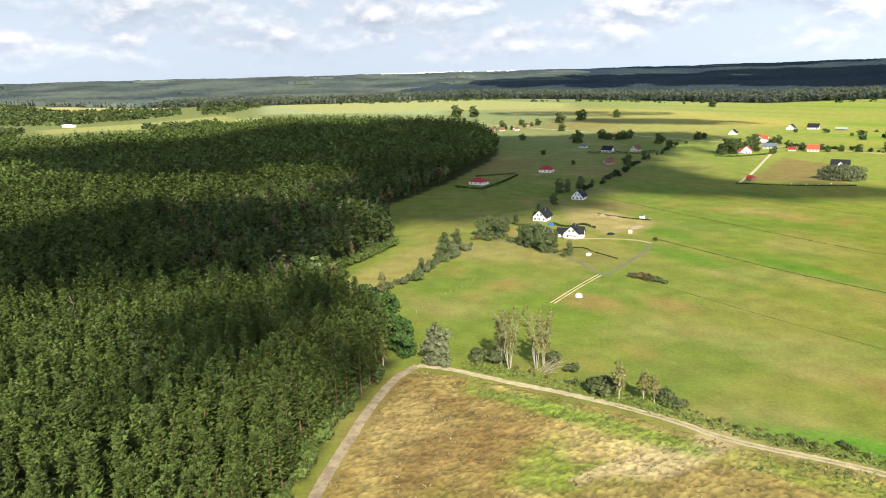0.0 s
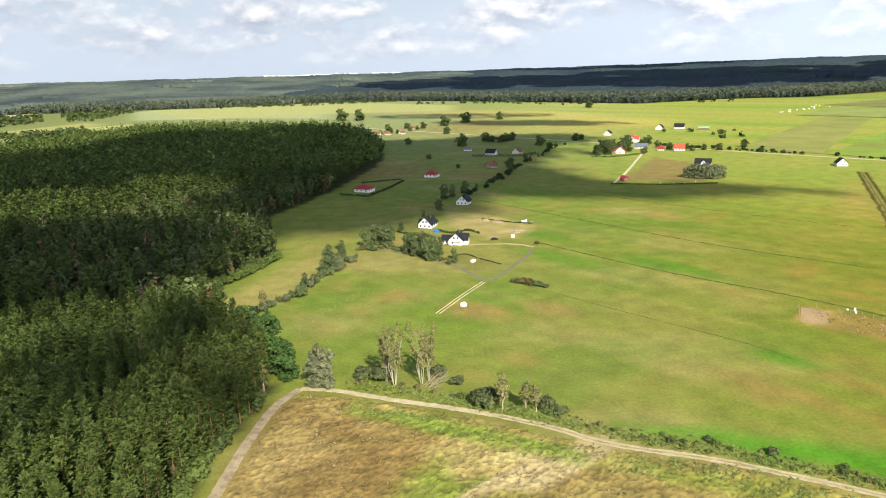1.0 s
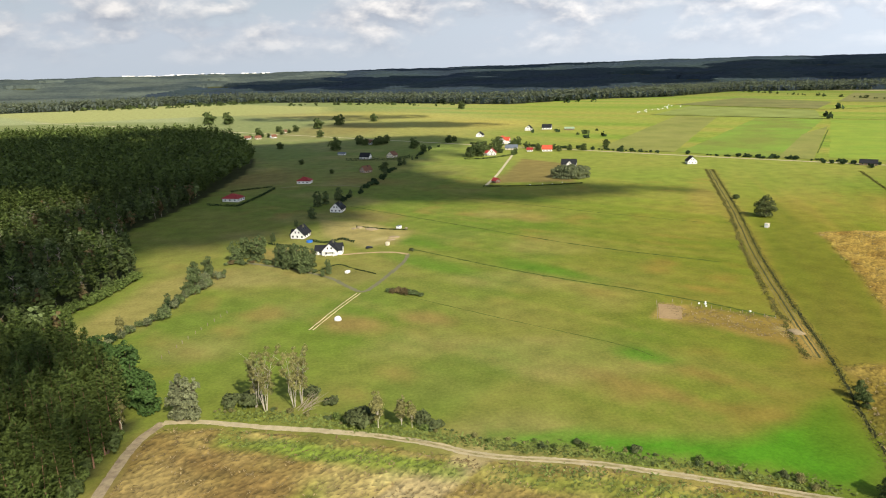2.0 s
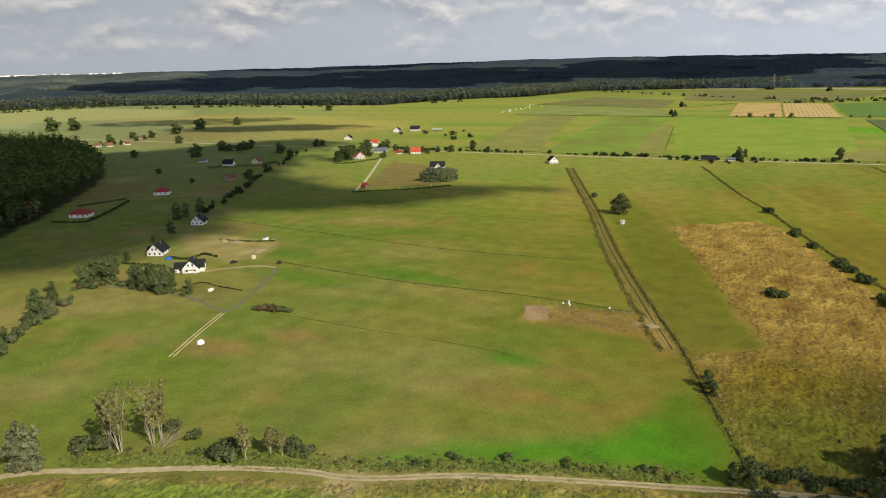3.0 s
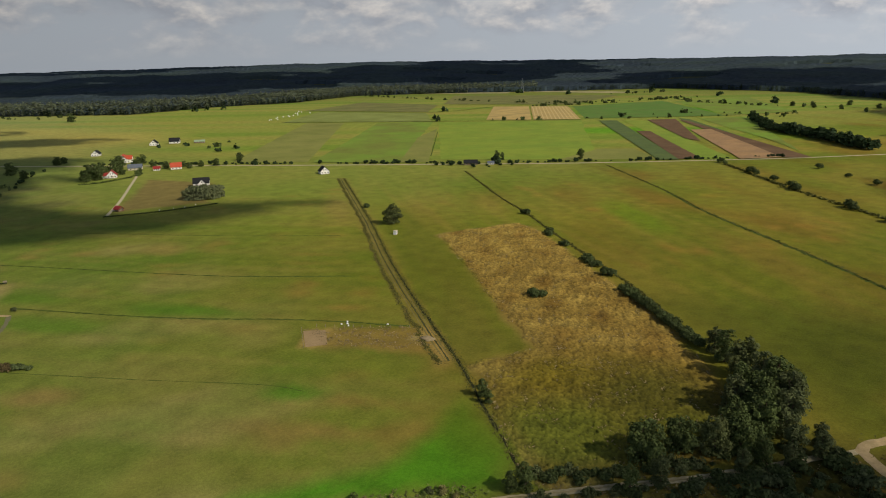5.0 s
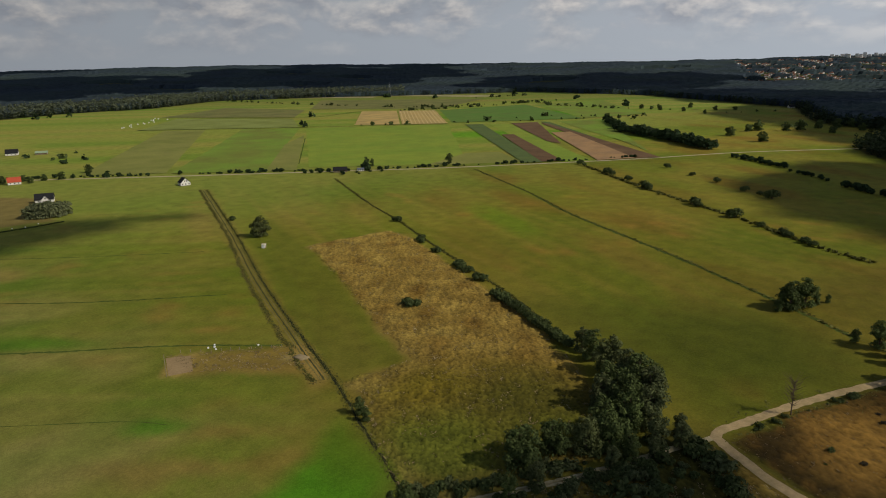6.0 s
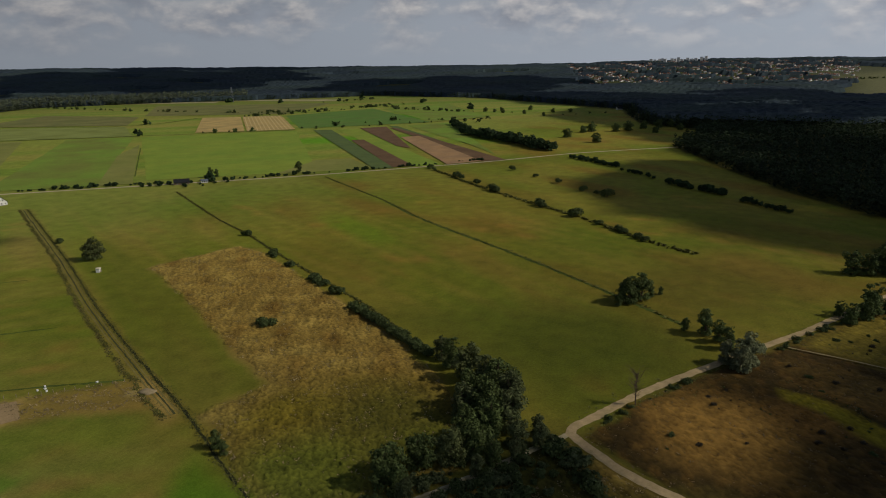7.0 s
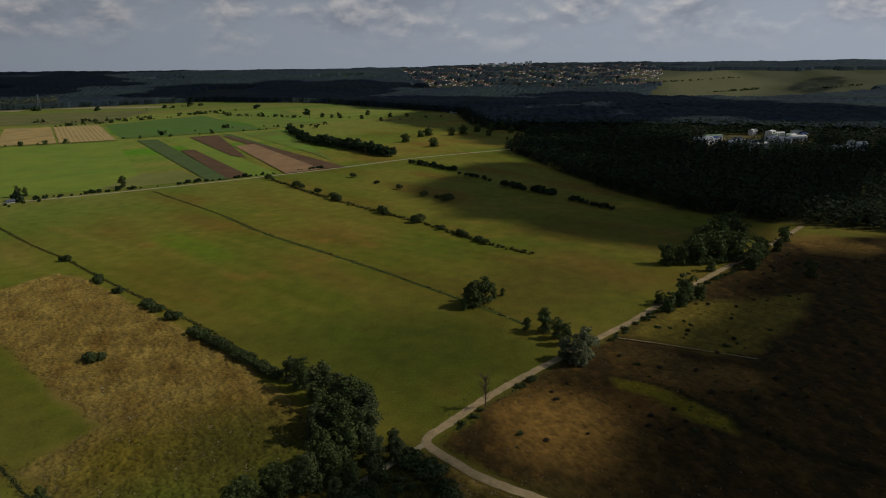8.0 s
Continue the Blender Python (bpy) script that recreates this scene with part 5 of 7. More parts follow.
def build_trees():
    rng = np.random.default_rng(41)
    oak = [(tree_model("oak_tree", rng, 13, 5.0, 3000, 0.36, M_OAK, M_BARK, "full rounded oak with fresh green leaves", "fresh green leaf crown", low=0.08, blobs=12), 13) for k in range(2)]
    put_all(oak, [(-33, 168, 13), (-37, 178, 13.5), (-29, 163, 10), (-44, 188, 12), (-40, 140, 9)], rng, "oaks at the wood corner")
    willow = [(tree_model("white_willow", rng, 11, 2.6, 3000, 0.26, M_WILLOW, M_BARK, "silvery white willow beside the dirt road", "silver-grey leaf crown", low=0.03, blobs=12, slim=1.9), 11) for k in range(2)]
    put_all(willow, [(-20.8, 157.2, 12), (-18.6, 157.0, 11), (-22.3, 158.2, 9.5)], rng, "silver willows by the dirt road")
    wide = [(tree_model("silver_willow", rng, 10, 3.9, 2800, 0.30, M_WILLOW, M_BARK, "broad silver willow standing in the open", "silver-grey leaf crown", low=0.03, blobs=15), 10) for k in range(2)]
    put_all(wide, [(222, 14.6, 9.5), (227.5, 13.0, 11.5), (226, 18.5, 8)], rng, "broad silver willows")
    poplar = []
    for k in range(3):
        limbs, tips = [], []
        for j in range(6):
            w, out = 2 * math.pi * (j + rng.uniform(-0.3, 0.3)) / 6, rng.uniform(0.9, 3.4)
            high = rng.uniform(9.5, 14)
            bow = rng.normal(0, 0.35, 2)
            limbs.append(tube([(0.25 * math.cos(w), 0.25 * math.sin(w), -0.2), (0.25 * out * math.cos(w) + bow[0], 0.25 * out * math.sin(w) + bow[1], 0.42 * high), (0.6 * out * math.cos(w) + bow[0], 0.6 * out * math.sin(w), 0.75 * high), (out * math.cos(w), out * math.sin(w), high)], [0.085, 0.065, 0.045, 0.015], 5))
            for f in np.linspace(0.35, 1.0, 9):
                s, v = rng.uniform(0.4, 1.4), rng.uniform(0, 6.3)
                root = np.array((out * f ** 1.6 * math.cos(w), out * f ** 1.6 * math.sin(w), high * f))
                end = root + np.array((s * math.cos(v), s * math.sin(v), 1.1 * s))
                limbs.append(tube([tuple(root), tuple(end)], [0.03, 0.01], 4))
                if rng.random() < 0.75:
                    tips.append(end)
        tips = np.array(tips)
        leaves = lumps(tips, np.full((len(tips), 3), 0.7) * np.array((1, 1, 1.3)), 1900, 0.2, rng, 0.15)
        ob = tagged(new("poplar_tree"), "thin-crowned pale-barked poplar, half bare", "tree")
        part("crown", crown_mesh("crown", leaves, M_BIRCH, 1.2), ob, "sparse yellow-green leaves")
        part("trunk", mesh_of("trunk", *joined(limbs), M_BIRCHBARK), ob, "pale slender stems")
        poplar.append((ob, 14))
    put_all(poplar, [(-2.6, 156, 15.5), (3.8, 156.3, 14.5), (-4.8, 158.5, 12), (5.6, 157.8, 12.5)], rng, "half-bare poplars by the road")
    birch = [(tree_model("birch_tree", rng, 9, 1.9, 900, 0.24, M_BIRCH, M_BIRCHBARK, "slender birch with yellowing leaves", "yellowing leaf crown", low=0.15, blobs=9, slim=1.2, stem=0.012), 9) for k in range(2)]
    put_all(birch, [(21.3, 141.5, 9.8), (26.3, 140.6, 8.2), (28.4, 139.6, 7.2), (-33.5, 156, 9), (-45, 215, 8)], rng, "birches on the road verge")
    dark = [(tree_model("broadleaf_tree", rng, 12, 4.4, 2900, 0.30, M_ALDER if k == 1 else M_LEAF, M_BARK, "dense dark green broadleaf tree", "dark green leaf crown", low=0.04, blobs=16), 12) for k in range(4)]
    grove = [(191, 92, 10.5), (186, 84, 11.5), (181, 77, 12), (176, 72, 13.5), (172, 67, 13), (167, 71, 12), (164, 64, 12.5), (159, 67, 11), (155, 72, 10), (150, 68, 10.5), (145, 71, 9.5), (132, 79, 11), (140, 75, 8.5), (158, 60, 9), (148, 62, 7.5), (195, 97, 8.5), (165, 77, 11), (171, 78, 11), (137, 82, 8), (152, 58, 6), (143, 64, 6), (180, 69, 10), (127, 73, 7), (121, 76, 6), (160, 55, 7), (165, 57, 6)]
    broad = [(tree_model("spreading_tree", rng, 11.5, 5.6, 4000, 0.32, M_OAKDULL if k else M_LEAF, M_BARK, "broad dense tree in the grove by the road", "full green leaf crown", low=0.02, blobs=18), 11.5) for k in range(2)]
    put_all(broad, [(132, 80, 10.5), (141, 77, 9), *grove[1:7:2], *grove[9:11]], rng, "grove by the road bend")
    put_all(dark[:2], [g for n, g in enumerate(grove) if n not in (1, 3, 5, 9, 10, 11, 12)], rng, "grove by the road bend")
    lone = [(tree_model("lone_tree", rng, 11.5, 6.2, 4200, 0.34, M_OAKDULL, M_BARK, "broad round-crowned tree beside the ditch track", "full dull green leaf crown", low=0.02, blobs=18), 11.5)]
    put_all(lone, [(231.5, 294, 11.2)], rng)
    put_all(dark[2:], [(268, 55, 11), (273, 51.5, 12), (276, 55, 9), (270, 58, 8), (279, 49, 5), (283, 46, 3.5), (264, 58, 5), (128.5, 124.5, 5.2), (127, 121, 4.2), (106.5, 90.5, 6.5), (104, 92, 5), (247.5, 26.5, 9.5), (248.5, 33, 5), (243, 22, 8), (238, 19, 8), (436, 415, 9), (483, 364, 10), (440, 412, 7)], rng, "trees along the field ditches")
    wood = [(tree_model("roadside_tree", rng, 12, 5.4, 1900, 0.42, M_LEAF, M_BARK, "broad dark tree beside the sand road", "dark green leaf crown", low=0.05, blobs=11), 12) for k in range(3)]
    put_all(wood, [(276, -17, 8), (283, -22, 9), (289, -24, 12), (293, -30, 7), (283, -14, 6), (341, -28, 10), (345, -36, 15), (349, -45, 16), (352, -54, 15), (346, -60, 12), (360, -50, 14), (340, -22, 11), (356, -64, 12), (338, -58, 8), (331, -80, 8), (392, -84, 9), (333, -40, 7), (357, -40, 11), (366, -42, 15), (374, -46, 16), (382, -50, 16), (390, -55, 15), (398, -58, 14), (406, -62, 13), (370, -52, 13), (386, -62, 12), (363, -68, 8), (372, -76, 7), (350, -34, 12)], rng, "trees along the sand road")
    plain = [(tree_model("field_tree", rng, 9, 5.4, 1100, 0.55, M_GREYTREE if k > 1 else M_LEAF, M_BARK, "rounded tree standing in the far fields", "dull green leaf crown", low=0.0, blobs=14), 10) for k in range(4)]
    far = [(54, 675, 14), (51, 930, 16), (82, 974, 17), (126, 655, 12), (129, 626, 8), (167, 689, 9), (175, 697, 7), (81, 712, 11), (86, 704, 8), (95, 700, 9), (101, 706, 10), (107, 712, 7), (112, 735, 8), (39, 524, 4), (2, 709, 8), (19, 585, 5), (47, 812, 10), (22, 900, 10), (1, 906, 9), (-21, 853, 12), (-50, 846, 6), (-44, 826, 5), (-30, 834, 6), (-10, 838, 6), (5, 868, 7), (14, 884, 6), (-62, 850, 9), (-18, 845, 7), (134, 1013, 13), (-70, 1079, 20), (-98, 1087, 22), (77, 515, 9), (315, 1212, 16), (807, 228, 12), (878, 217, 14), (768, 185, 12), (864, 224, 10), (887, 189, 12), (903, 177, 14), (933, 164, 12), (950, 148, 13), (967, 135, 12), (885, 142, 9), (930, 119, 10), (1158, 470, 9), (1184, 450, 8), (1213, 407, 10), (1128, 389, 8), (1166, 352, 9), (1180, 326, 8)]
    put_all(plain[:2], far, rng, "scattered field trees")
    # the clump before the dark-roofed house, and the trees of the hamlet
    put_all(plain[2:], [(183, 441, 9), (187, 438, 10.5), (191, 436, 11), (195, 434, 10.5), (198, 436, 10.5), (189, 443, 10), (194, 441, 10), (199, 440, 9), (186, 445, 9), (202, 438, 9)], rng, "clump before the dark-roofed house")
    hamlet = [(tree_model("garden_tree", rng, 9.5, 5.2, 1000, 0.55, M_LEAF, M_BARK, "dark garden tree between the houses", "dark green leaf crown", low=0.0, blobs=14), 10) for k in range(2)]
    put_all(hamlet, [(168, 574, 9), (172, 584, 10), (186, 596, 10), (192, 600, 9), (205, 640, 10), (224, 640, 9), (226, 592, 7), (240, 578, 6), (196, 570, 6), (163, 580, 13), (158, 572, 10), (170, 590, 12), (178, 597, 11), (198, 625, 12), (215, 627, 9), (222, 610, 7),
                         (190, 588, 6), (200, 578, 6), (240, 590, 6), (251, 580, 6), (262, 575, 7), (290, 590, 8)], rng, "garden trees of the hamlet")
    grey = [(tree_model("poplar_clump", rng, 9.5, 3.5, 1900, 0.30, M_POPLAR, M_BARK, "dull green clump of poplars beside the lane", "dull green leaf crown", low=0.0, blobs=16, slim=1.3), 10) for k in range(3)]
    put_all(grey, [(-13, 297, 10), (-8, 292, 11), (1, 279, 10), (4, 275, 11), (7.5, 273, 11.5), (11, 270, 10.5), (2, 283, 9), (7, 279, 10), (-26, 277, 8), (-30, 268, 9), (-29, 259, 9), (19, 268, 5), (22, 399, 10), (27, 404, 9), (35, 414, 9), (43, 424, 5), (52, 444, 3.5), (58, 455, 3), (17, 371, 6), (18, 366, 6.5), (9, 350, 4), (19, 262, 4), (16.5, 260, 3.5), (75, 498, 7), (94, 545, 8), (98, 549, 6), (109, 574, 4), (-25, 272, 6), (-31, 250, 6), (-36, 242, 5), (10, 267, 10), (13, 274, 9), (-7, 303, 9), (-13, 297, 10), (-6, 315, 5), (-2, 321, 5), (-17, 292, 10)], rng, "poplar clumps by the lane")


build_trees()


def build_far_trees():
    """Copses and hedge lines too far off to count."""
    rng = np.random.default_rng(45)
    kinds = [broadleaf(rng, 7, 4.6, 18, 2.2, low=0.0, blobs=4)[0] for k in range(6)]
    xs, ys = [], []
    for line, wide, dense in (([(805, 601), (975, 516), (955, 376)], 2, 0.06), ([(1010, 1405), (1008, 1002), (1053, 813), (1214, 767), (1321, 698)], 4, 0.12),
                              ([(1180, 671), (1150, 512), (1147, 386)], 3, 0.12), ([(949, 819), (1099, 754), (1232, 731), (1196, 642)], 5, 0.2), ([(706, 690), (787, 597), (913, 485), (1012, 416), (1182, 265)], 1.5, 0.05), ([(312, 695), (352, 737)], 2, 0.15), ([(1950, -250), (2060, -420)], 2, 0.18), ([(2300, -160), (2420, -420)], 2, 0.2), ([(2050, -560), (2120, -680)], 2, 0.2), ([(1340, 900), (1480, 880)], 8, 0.15),
                              ([(-653, 1830), (-300, 1680), (-60, 1720)], 25, 0.4), ([(24, 1560), (180, 1480), (330, 1330)], 14, 0.15), ([(-800, 1960), (-600, 1880), (-420, 1800)], 26, 0.5), ([(-420, 1830), (-200, 1760), (-20, 1720)], 16, 0.5)):
        x, y = along(line, wide, dense * 0.7, rng)
        xs.append(x)
        ys.append(y)
    for patch, gap in (([(-1406, 1783), (-1038, 1530), (-909, 1595), (-757, 1515), (-654, 1306), (-690, 1120), (-760, 1070), (-900, 1090), (-1300, 1300)], 13), ([(-1052, 2112), (-756, 2036), (-602, 1640), (-560, 1300), (-610, 1290), (-760, 1620)], 16), ([(-560, 985), (-470, 900), (-410, 960), (-480, 1080)], 10), ([(-1150, 1040), (-730, 985), (-660, 860), (-760, 800), (-1150, 900)], 12)):
        x, y = spread(patch, gap, rng, lambda x, y: rolling(x, y, 90, 66) > -0.45)
        xs.append(x)
        ys.append(y)
    x, y = np.concatenate(xs), np.concatenate(ys)
    woodland("far_hedges", kinds, x, y, 0.3 + 0.9 * rng.random(len(x)) ** 1.5 + 0.35 * (x < -300), rng, M_LEAF, "scattered copses and hedge lines in the far fields", height(x, y))
    spots = [(1208, 521), (1379, 917), (1314, 1031), (1500, 930), (1279, 1150), (848, 574), (675, 764), (786, 867), (535, 1265), (563, 1277), (589, 1264), (654, 736), (1372, 700), (1234, 531), (1285, 1010), (277, 747), (304, 739), (305, 666), (328, 674), (282, 572), (287, 553)]
    size = np.where(np.arange(len(spots)) < 15, 1.6, 0.7)
    x, y = np.array(spots, float).T
    woodland("far_trees", kinds, x, y, size * rng.uniform(0.75, 1.2, len(x)), rng, M_HEDGE, "single dark trees in the far fields", height(x, y))


def bush_model(name, rng, wide, tall, sprays, size, mat, label):
    n = 7
    w = rng.uniform(0, 6.3, n)
    d = rng.uniform(0.1, 0.62, n) * wide
    g = rng.uniform(0.38, 0.6, n)
    centres = np.c_[d * np.cos(w), d * np.sin(w), tall * rng.uniform(0.25, 0.5, n)]
    radii = np.c_[wide * g, wide * g, tall * rng.uniform(0.35, 0.55, n)]
    v, q = lumps(centres, radii, sprays, size, rng, 0.4)
    v[:, 2] = np.maximum(v[:, 2], -0.05)
    stems = joined([tube([(0, 0, -0.1), (c[0] * 0.7, c[1] * 0.7, c[2])], [0.06, 0.03], 4) for c in centres])
    ob = new(name)
    tagged(ob, label, "bush")
    part("foliage", crown_mesh("foliage", (v, q), mat), ob)
    part("woody_base", mesh_of("woody_base", *stems, M_BARK), ob)
    return ob


def build_bushes():
    rng = np.random.default_rng(51)
    kinds = [(bush_model("bush", rng, 2.6, 3.0, 520, 0.34, M_ALDER if k == 3 else M_BUSH, "rounded dark green bush in the meadow"), 3.0) for k in range(4)]
    row = [(296, 259, 3.6), (272, 222, 3.2), (268, 219, 2.8), (258, 202, 3.2), (247, 181, 3.2), (244, 177, 3.6), (241, 172, 3.2), (235.5, 161.5, 4.0), (196, 165.5, 3.6), (198, 164, 3.0), (247, 338, 3)]
    put_all(kinds[:1], row, rng, "bushes along the second ditch")
    spots = [(p[0], p[1], rng.uniform(2.4, 3.6)) for p in smooth_line([(223, 146), (214, 131), (203, 113.5), (196, 102)], 3.2)]
    put_all(kinds[1:2], spots, rng, "bushes along the second ditch")
    rows = [(538, 270, 4), (532, 264, 3), (505, 231, 5), (501, 226, 4), (484, 206, 4), (464, 186, 5), (459, 181, 4.5), (426, 140, 5), (421, 136, 3.5), (404, 111, 5.5), (389, 94, 3), (379, 81.5, 3.5), (375, 78, 3), (366, 69, 3.5), (362, 65, 3), (555, 204, 4), (528, 175, 3), (508, 152, 4), (484, 127, 4), (476, 116, 3), (468, 107, 6)]
    put_all(kinds[2:3], rows, rng, "bushes along the far ditch rows")
    spots = [(38, 233.5, 1.8), (40.5, 232, 2.2), (43, 230, 2.4), (45.5, 228, 2.0), (47.5, 226, 1.6), (55.5, 286, 1.6), (92, 103, 1.4), (70, 118, 1.6), (60, 124, 1.3), (17.5, 144.5, 4.2), (20, 146, 3.6), (8, 160, 3), (12, 155, 2.5), (-6, 160, 4), (-10, 161, 3.4), (30.5, 141, 3), (33, 138, 2.6)]
    put_all(kinds[3:], spots[5:], rng, "bushes on the road verge")
    light = [(bush_model("verge_shrub", rng, 1.6, 1.8, 200, 0.22, (M_POPLAR, M_YOUNG, M_BIRCH)[k], "light green shrub in the rank road verge"), 1.8) for k in range(3)]
    belt = [(p[0] + rng.normal(0, 1.1), p[1] + rng.normal(0, 0.8), 0.4 + 1.3 * rng.random() ** 2.2) for p in smooth_line([(-15, 159), (-8, 158), (0, 154.5), (10, 149.5), (20, 143.5), (33, 137), (46, 128), (64, 119.5), (98, 98.5)], 1.25)]
    put_all(light, belt, rng, "shrubs of the road verge")
    brown = [(bush_model("thicket_bush", rng, 2.0, 2.2, 420, 0.26, M_RUST if k else M_POPLAR, "brownish thicket bush in the open meadow"), 2.2) for k in range(2)]
    put_all(brown, spots[:5] + [(39, 232.6, 1.8), (42, 231, 2.2), (44.5, 229, 2.0)], rng, "thicket by the lane crossing")
    scrub = [(bush_model("scrub_bush", rng, 2.4, 2.6, 380, 0.3, M_ALDER if k == 1 else M_BUSH, "rough dark scrub bush beside the road bend"), 2.6) for k in range(3)]
    x, y = spread([(112, 70), (132, 58), (146, 34), (160, 44), (164, 51), (150, 58), (132, 66)], 3.4, rng)
    put_all(scrub, [(a, b, h) for a, b, h in zip(x, y, rng.uniform(1.2, 3.6, len(x))) if rng.random() < 0.7], rng, "scrub by the road bend")
    x, y = np.concatenate([along([(106, 84.5), (117, 77), (134, 65.5), (150, 57)], 1.0, 0.9, rng), along([(110, 91), (122, 82), (137, 72.5), (158, 61)], 1.3, 0.9, rng)], 1)
    rank = [(bush_model("rank_shrub", rng, 1.9, 2.2, 300, 0.26, M_BUSH if k else M_ALDER, "dark rank shrub crowding the shaded road"), 2.2) for k in range(2)]
    put_all(rank, [(a, b, h) for a, b, h in zip(x, y, rng.uniform(0.9, 2.6, len(x)))], rng, "shrubs crowding the shaded road")
    heather = [(bush_model("heather_bush", rng, 1.3, 1.2, 170, 0.2, M_HEATHER if k else M_BUSH, "low dark heather bush on the moor"), 1.2) for k in range(3)]
    x, y = spread([(170, 30), (200, 24), (240, 0), (300, -34), (380, -86), (360, -130), (280, -90), (220, -60), (180, -40)], 4.6, rng, lambda x, y: (rolling(x, y, 26, 81) > 0.15) & (edge_gap(SANDWAY, x, y, False) > 3.5))
    put_all(heather, [(a, b, h) for a, b, h in zip(x, y, 0.35 + 1.0 * rng.random(len(x)) ** 2)], rng, "heather bushes on the moor")
    x, y = along([(176, 45), (196, 35.5), (224, 18.5), (262, -6), (300, -28), (341, -53)], 1.0, 0.45, rng)
    put_all([(bush_model("verge_bush", rng, 1.6, 1.6, 240, 0.22, M_BUSH, "low dark bush on the sand road verge"), 1.6)], [(a, b, h) for a, b, h in zip(x, y, rng.uniform(0.4, 1.7, len(x))) if edge_gap(SANDWAY, np.array(a), np.array(b), False) > 2.4], rng, "bushes on the sand road verge")
    hedges = [(bush_model("hedgerow_bush", rng, 3.2, 4.0, 170, 0.8, M_HEDGE, "tall dark bush in a field hedgerow"), 4.0) for k in range(3)]
    for line, gap, tall, group in (([(640, 177), (600, 129)], 4.2, 4.5, "far hedgerow"), ([(582, 119), (566, 103), (553, 92)], 5, 3.5, "far hedgerow"), ([(532, 76), (515, 56), (500, 38)], 4, 5, "far hedgerow"), ([(484, 26), (459, 1)], 4.2, 3.5, "far hedgerow"),
                                   ([(915, 419), (860, 385), (820, 362)], 7, 8, "far tree row"), ([(800, 352), (745, 280), (684, 212)], 4.6, 10, "far tree row")):
        k = int(rng.integers(0, 3))
        spots = [(p[0] + rng.normal(0, 1), p[1] + rng.normal(0, 1), tall * rng.uniform(0.7, 1.2)) for p in smooth_line(line, gap)]
        for x, y, h in spots:
            tagged(copy_thing(hedges[k][0], pose(x, y, 0, 0, 0, rng.uniform(0, 360))), group=group).scale = (h / 4,) * 3
    spots = [(p[0] + rng.normal(0, 1.0), p[1] + rng.normal(0, 1.0), rng.uniform(1.2, 3.6)) for p in smooth_line([(36, 410), (46, 428), (58, 455), (75, 498), (94, 545), (109, 574), (129, 622), (150, 655)], 5) if rng.random() < 0.6]
    spots += [(395, 426, 3.5), (399, 421, 3), (392, 422, 3), (410, 410, 2.5), (420, 399, 4), (424, 403, 7), (429, 394, 3.5), (434, 390, 3), (440, 384, 2.5), (388, 428, 2.5), (384, 432, 2.5), (400, 407, 2.2), (408, 399, 1.8), (416, 392, 2.0), (423, 386, 2.2), (396, 401, 2.6), (404, 392, 1.5)]
    for x, y, h in spots:
        tagged(copy_thing(hedges[int(rng.integers(0, 3))][0], pose(x, y, 0, 0, 0, rng.uniform(0, 360))), group="bushes of the farms and boundaries").scale = (h / 4,) * 3
    verge = [(p[0] + rng.normal(0, 1.2), p[1] + 5 + rng.normal(0, 1.2), 1.3 + 2.6 * rng.random() ** 2) for p in smooth_line([(186, 665), (269, 572), (322, 512), (409, 417), (468, 356), (540, 291), (600, 243)], 3.2)]
    for x, y, h in verge:
        if rng.random() < 0.25 + 0.75 * (rolling(np.array(x), np.array(y), 60, 55) > -0.1):
            tagged(copy_thing(hedges[int(rng.integers(0, 3))][0], pose(x, y, 0, 0, 0, rng.uniform(0, 360))), group="verge bushes of the country road").scale = (h / 4,) * 3
    for n in range(3):
        hedges[n][0].matrix_basis = pose((-47, -34, 330)[n], (212, 240, 520)[n], 0) @ Matrix.Scale(0.7, 4)
    brush = [(bush_model("bramble_bush", rng, 1.8, 1.6, 260, 0.24, M_RUST if k else M_POPLAR, "low brownish bramble beside the lane"), 1.6) for k in range(2)]
    put_all(brush, [(p[0] + rng.normal(0, 1.0), p[1] + rng.normal(0, 1.0), rng.uniform(0.9, 2.2)) for p in smooth_line([(-20, 288), (-10, 288), (-2, 284), (4, 279), (14, 267)], 1.8)], rng, "brambles by the lane")
    pale = [(bush_model("willow_bush", rng, 2.4, 4.0, 420, 0.3, M_GREYTREE if k else M_POPLAR, "grey-green willow bush in the hedgerow"), 4.0) for k in range(3)]
    strip = [(p[0] + rng.normal(0, 1.2), p[1] + rng.normal(0, 1.2), rng.uniform(1.8, 4.4)) for p in smooth_line([(-50, 207), (-44, 217), (-37, 232), (-31, 247), (-26, 259), (-20, 272)], 2.2)]
    put_all(pale, strip, rng, "hedgerow between the meadows")
    under = [(p[0] - rng.uniform(0, 2.5), p[1] + rng.normal(0, 1), rng.uniform(1.4, 5.0)) for p in smooth_line([(-38.5, 84), (-38.5, 116), (-36.5, 135), (-32.5, 152)], 1.7)]
    shrub = [(bush_model("undergrowth_bush", rng, 2.0, 3.0, 380, 0.3, M_YOUNG if k else M_LEAF, "leafy undergrowth bush at the pine wood edge"), 3.0) for k in range(2)]
    put_all(shrub, under, rng, "undergrowth at the wood edge")
    young = [(bush_model("young_tree", rng, 2.0, 4.0, 420, 0.36, M_YOUNG, "fresh green young tree along the wood edge"), 4.0) for k in range(2)]
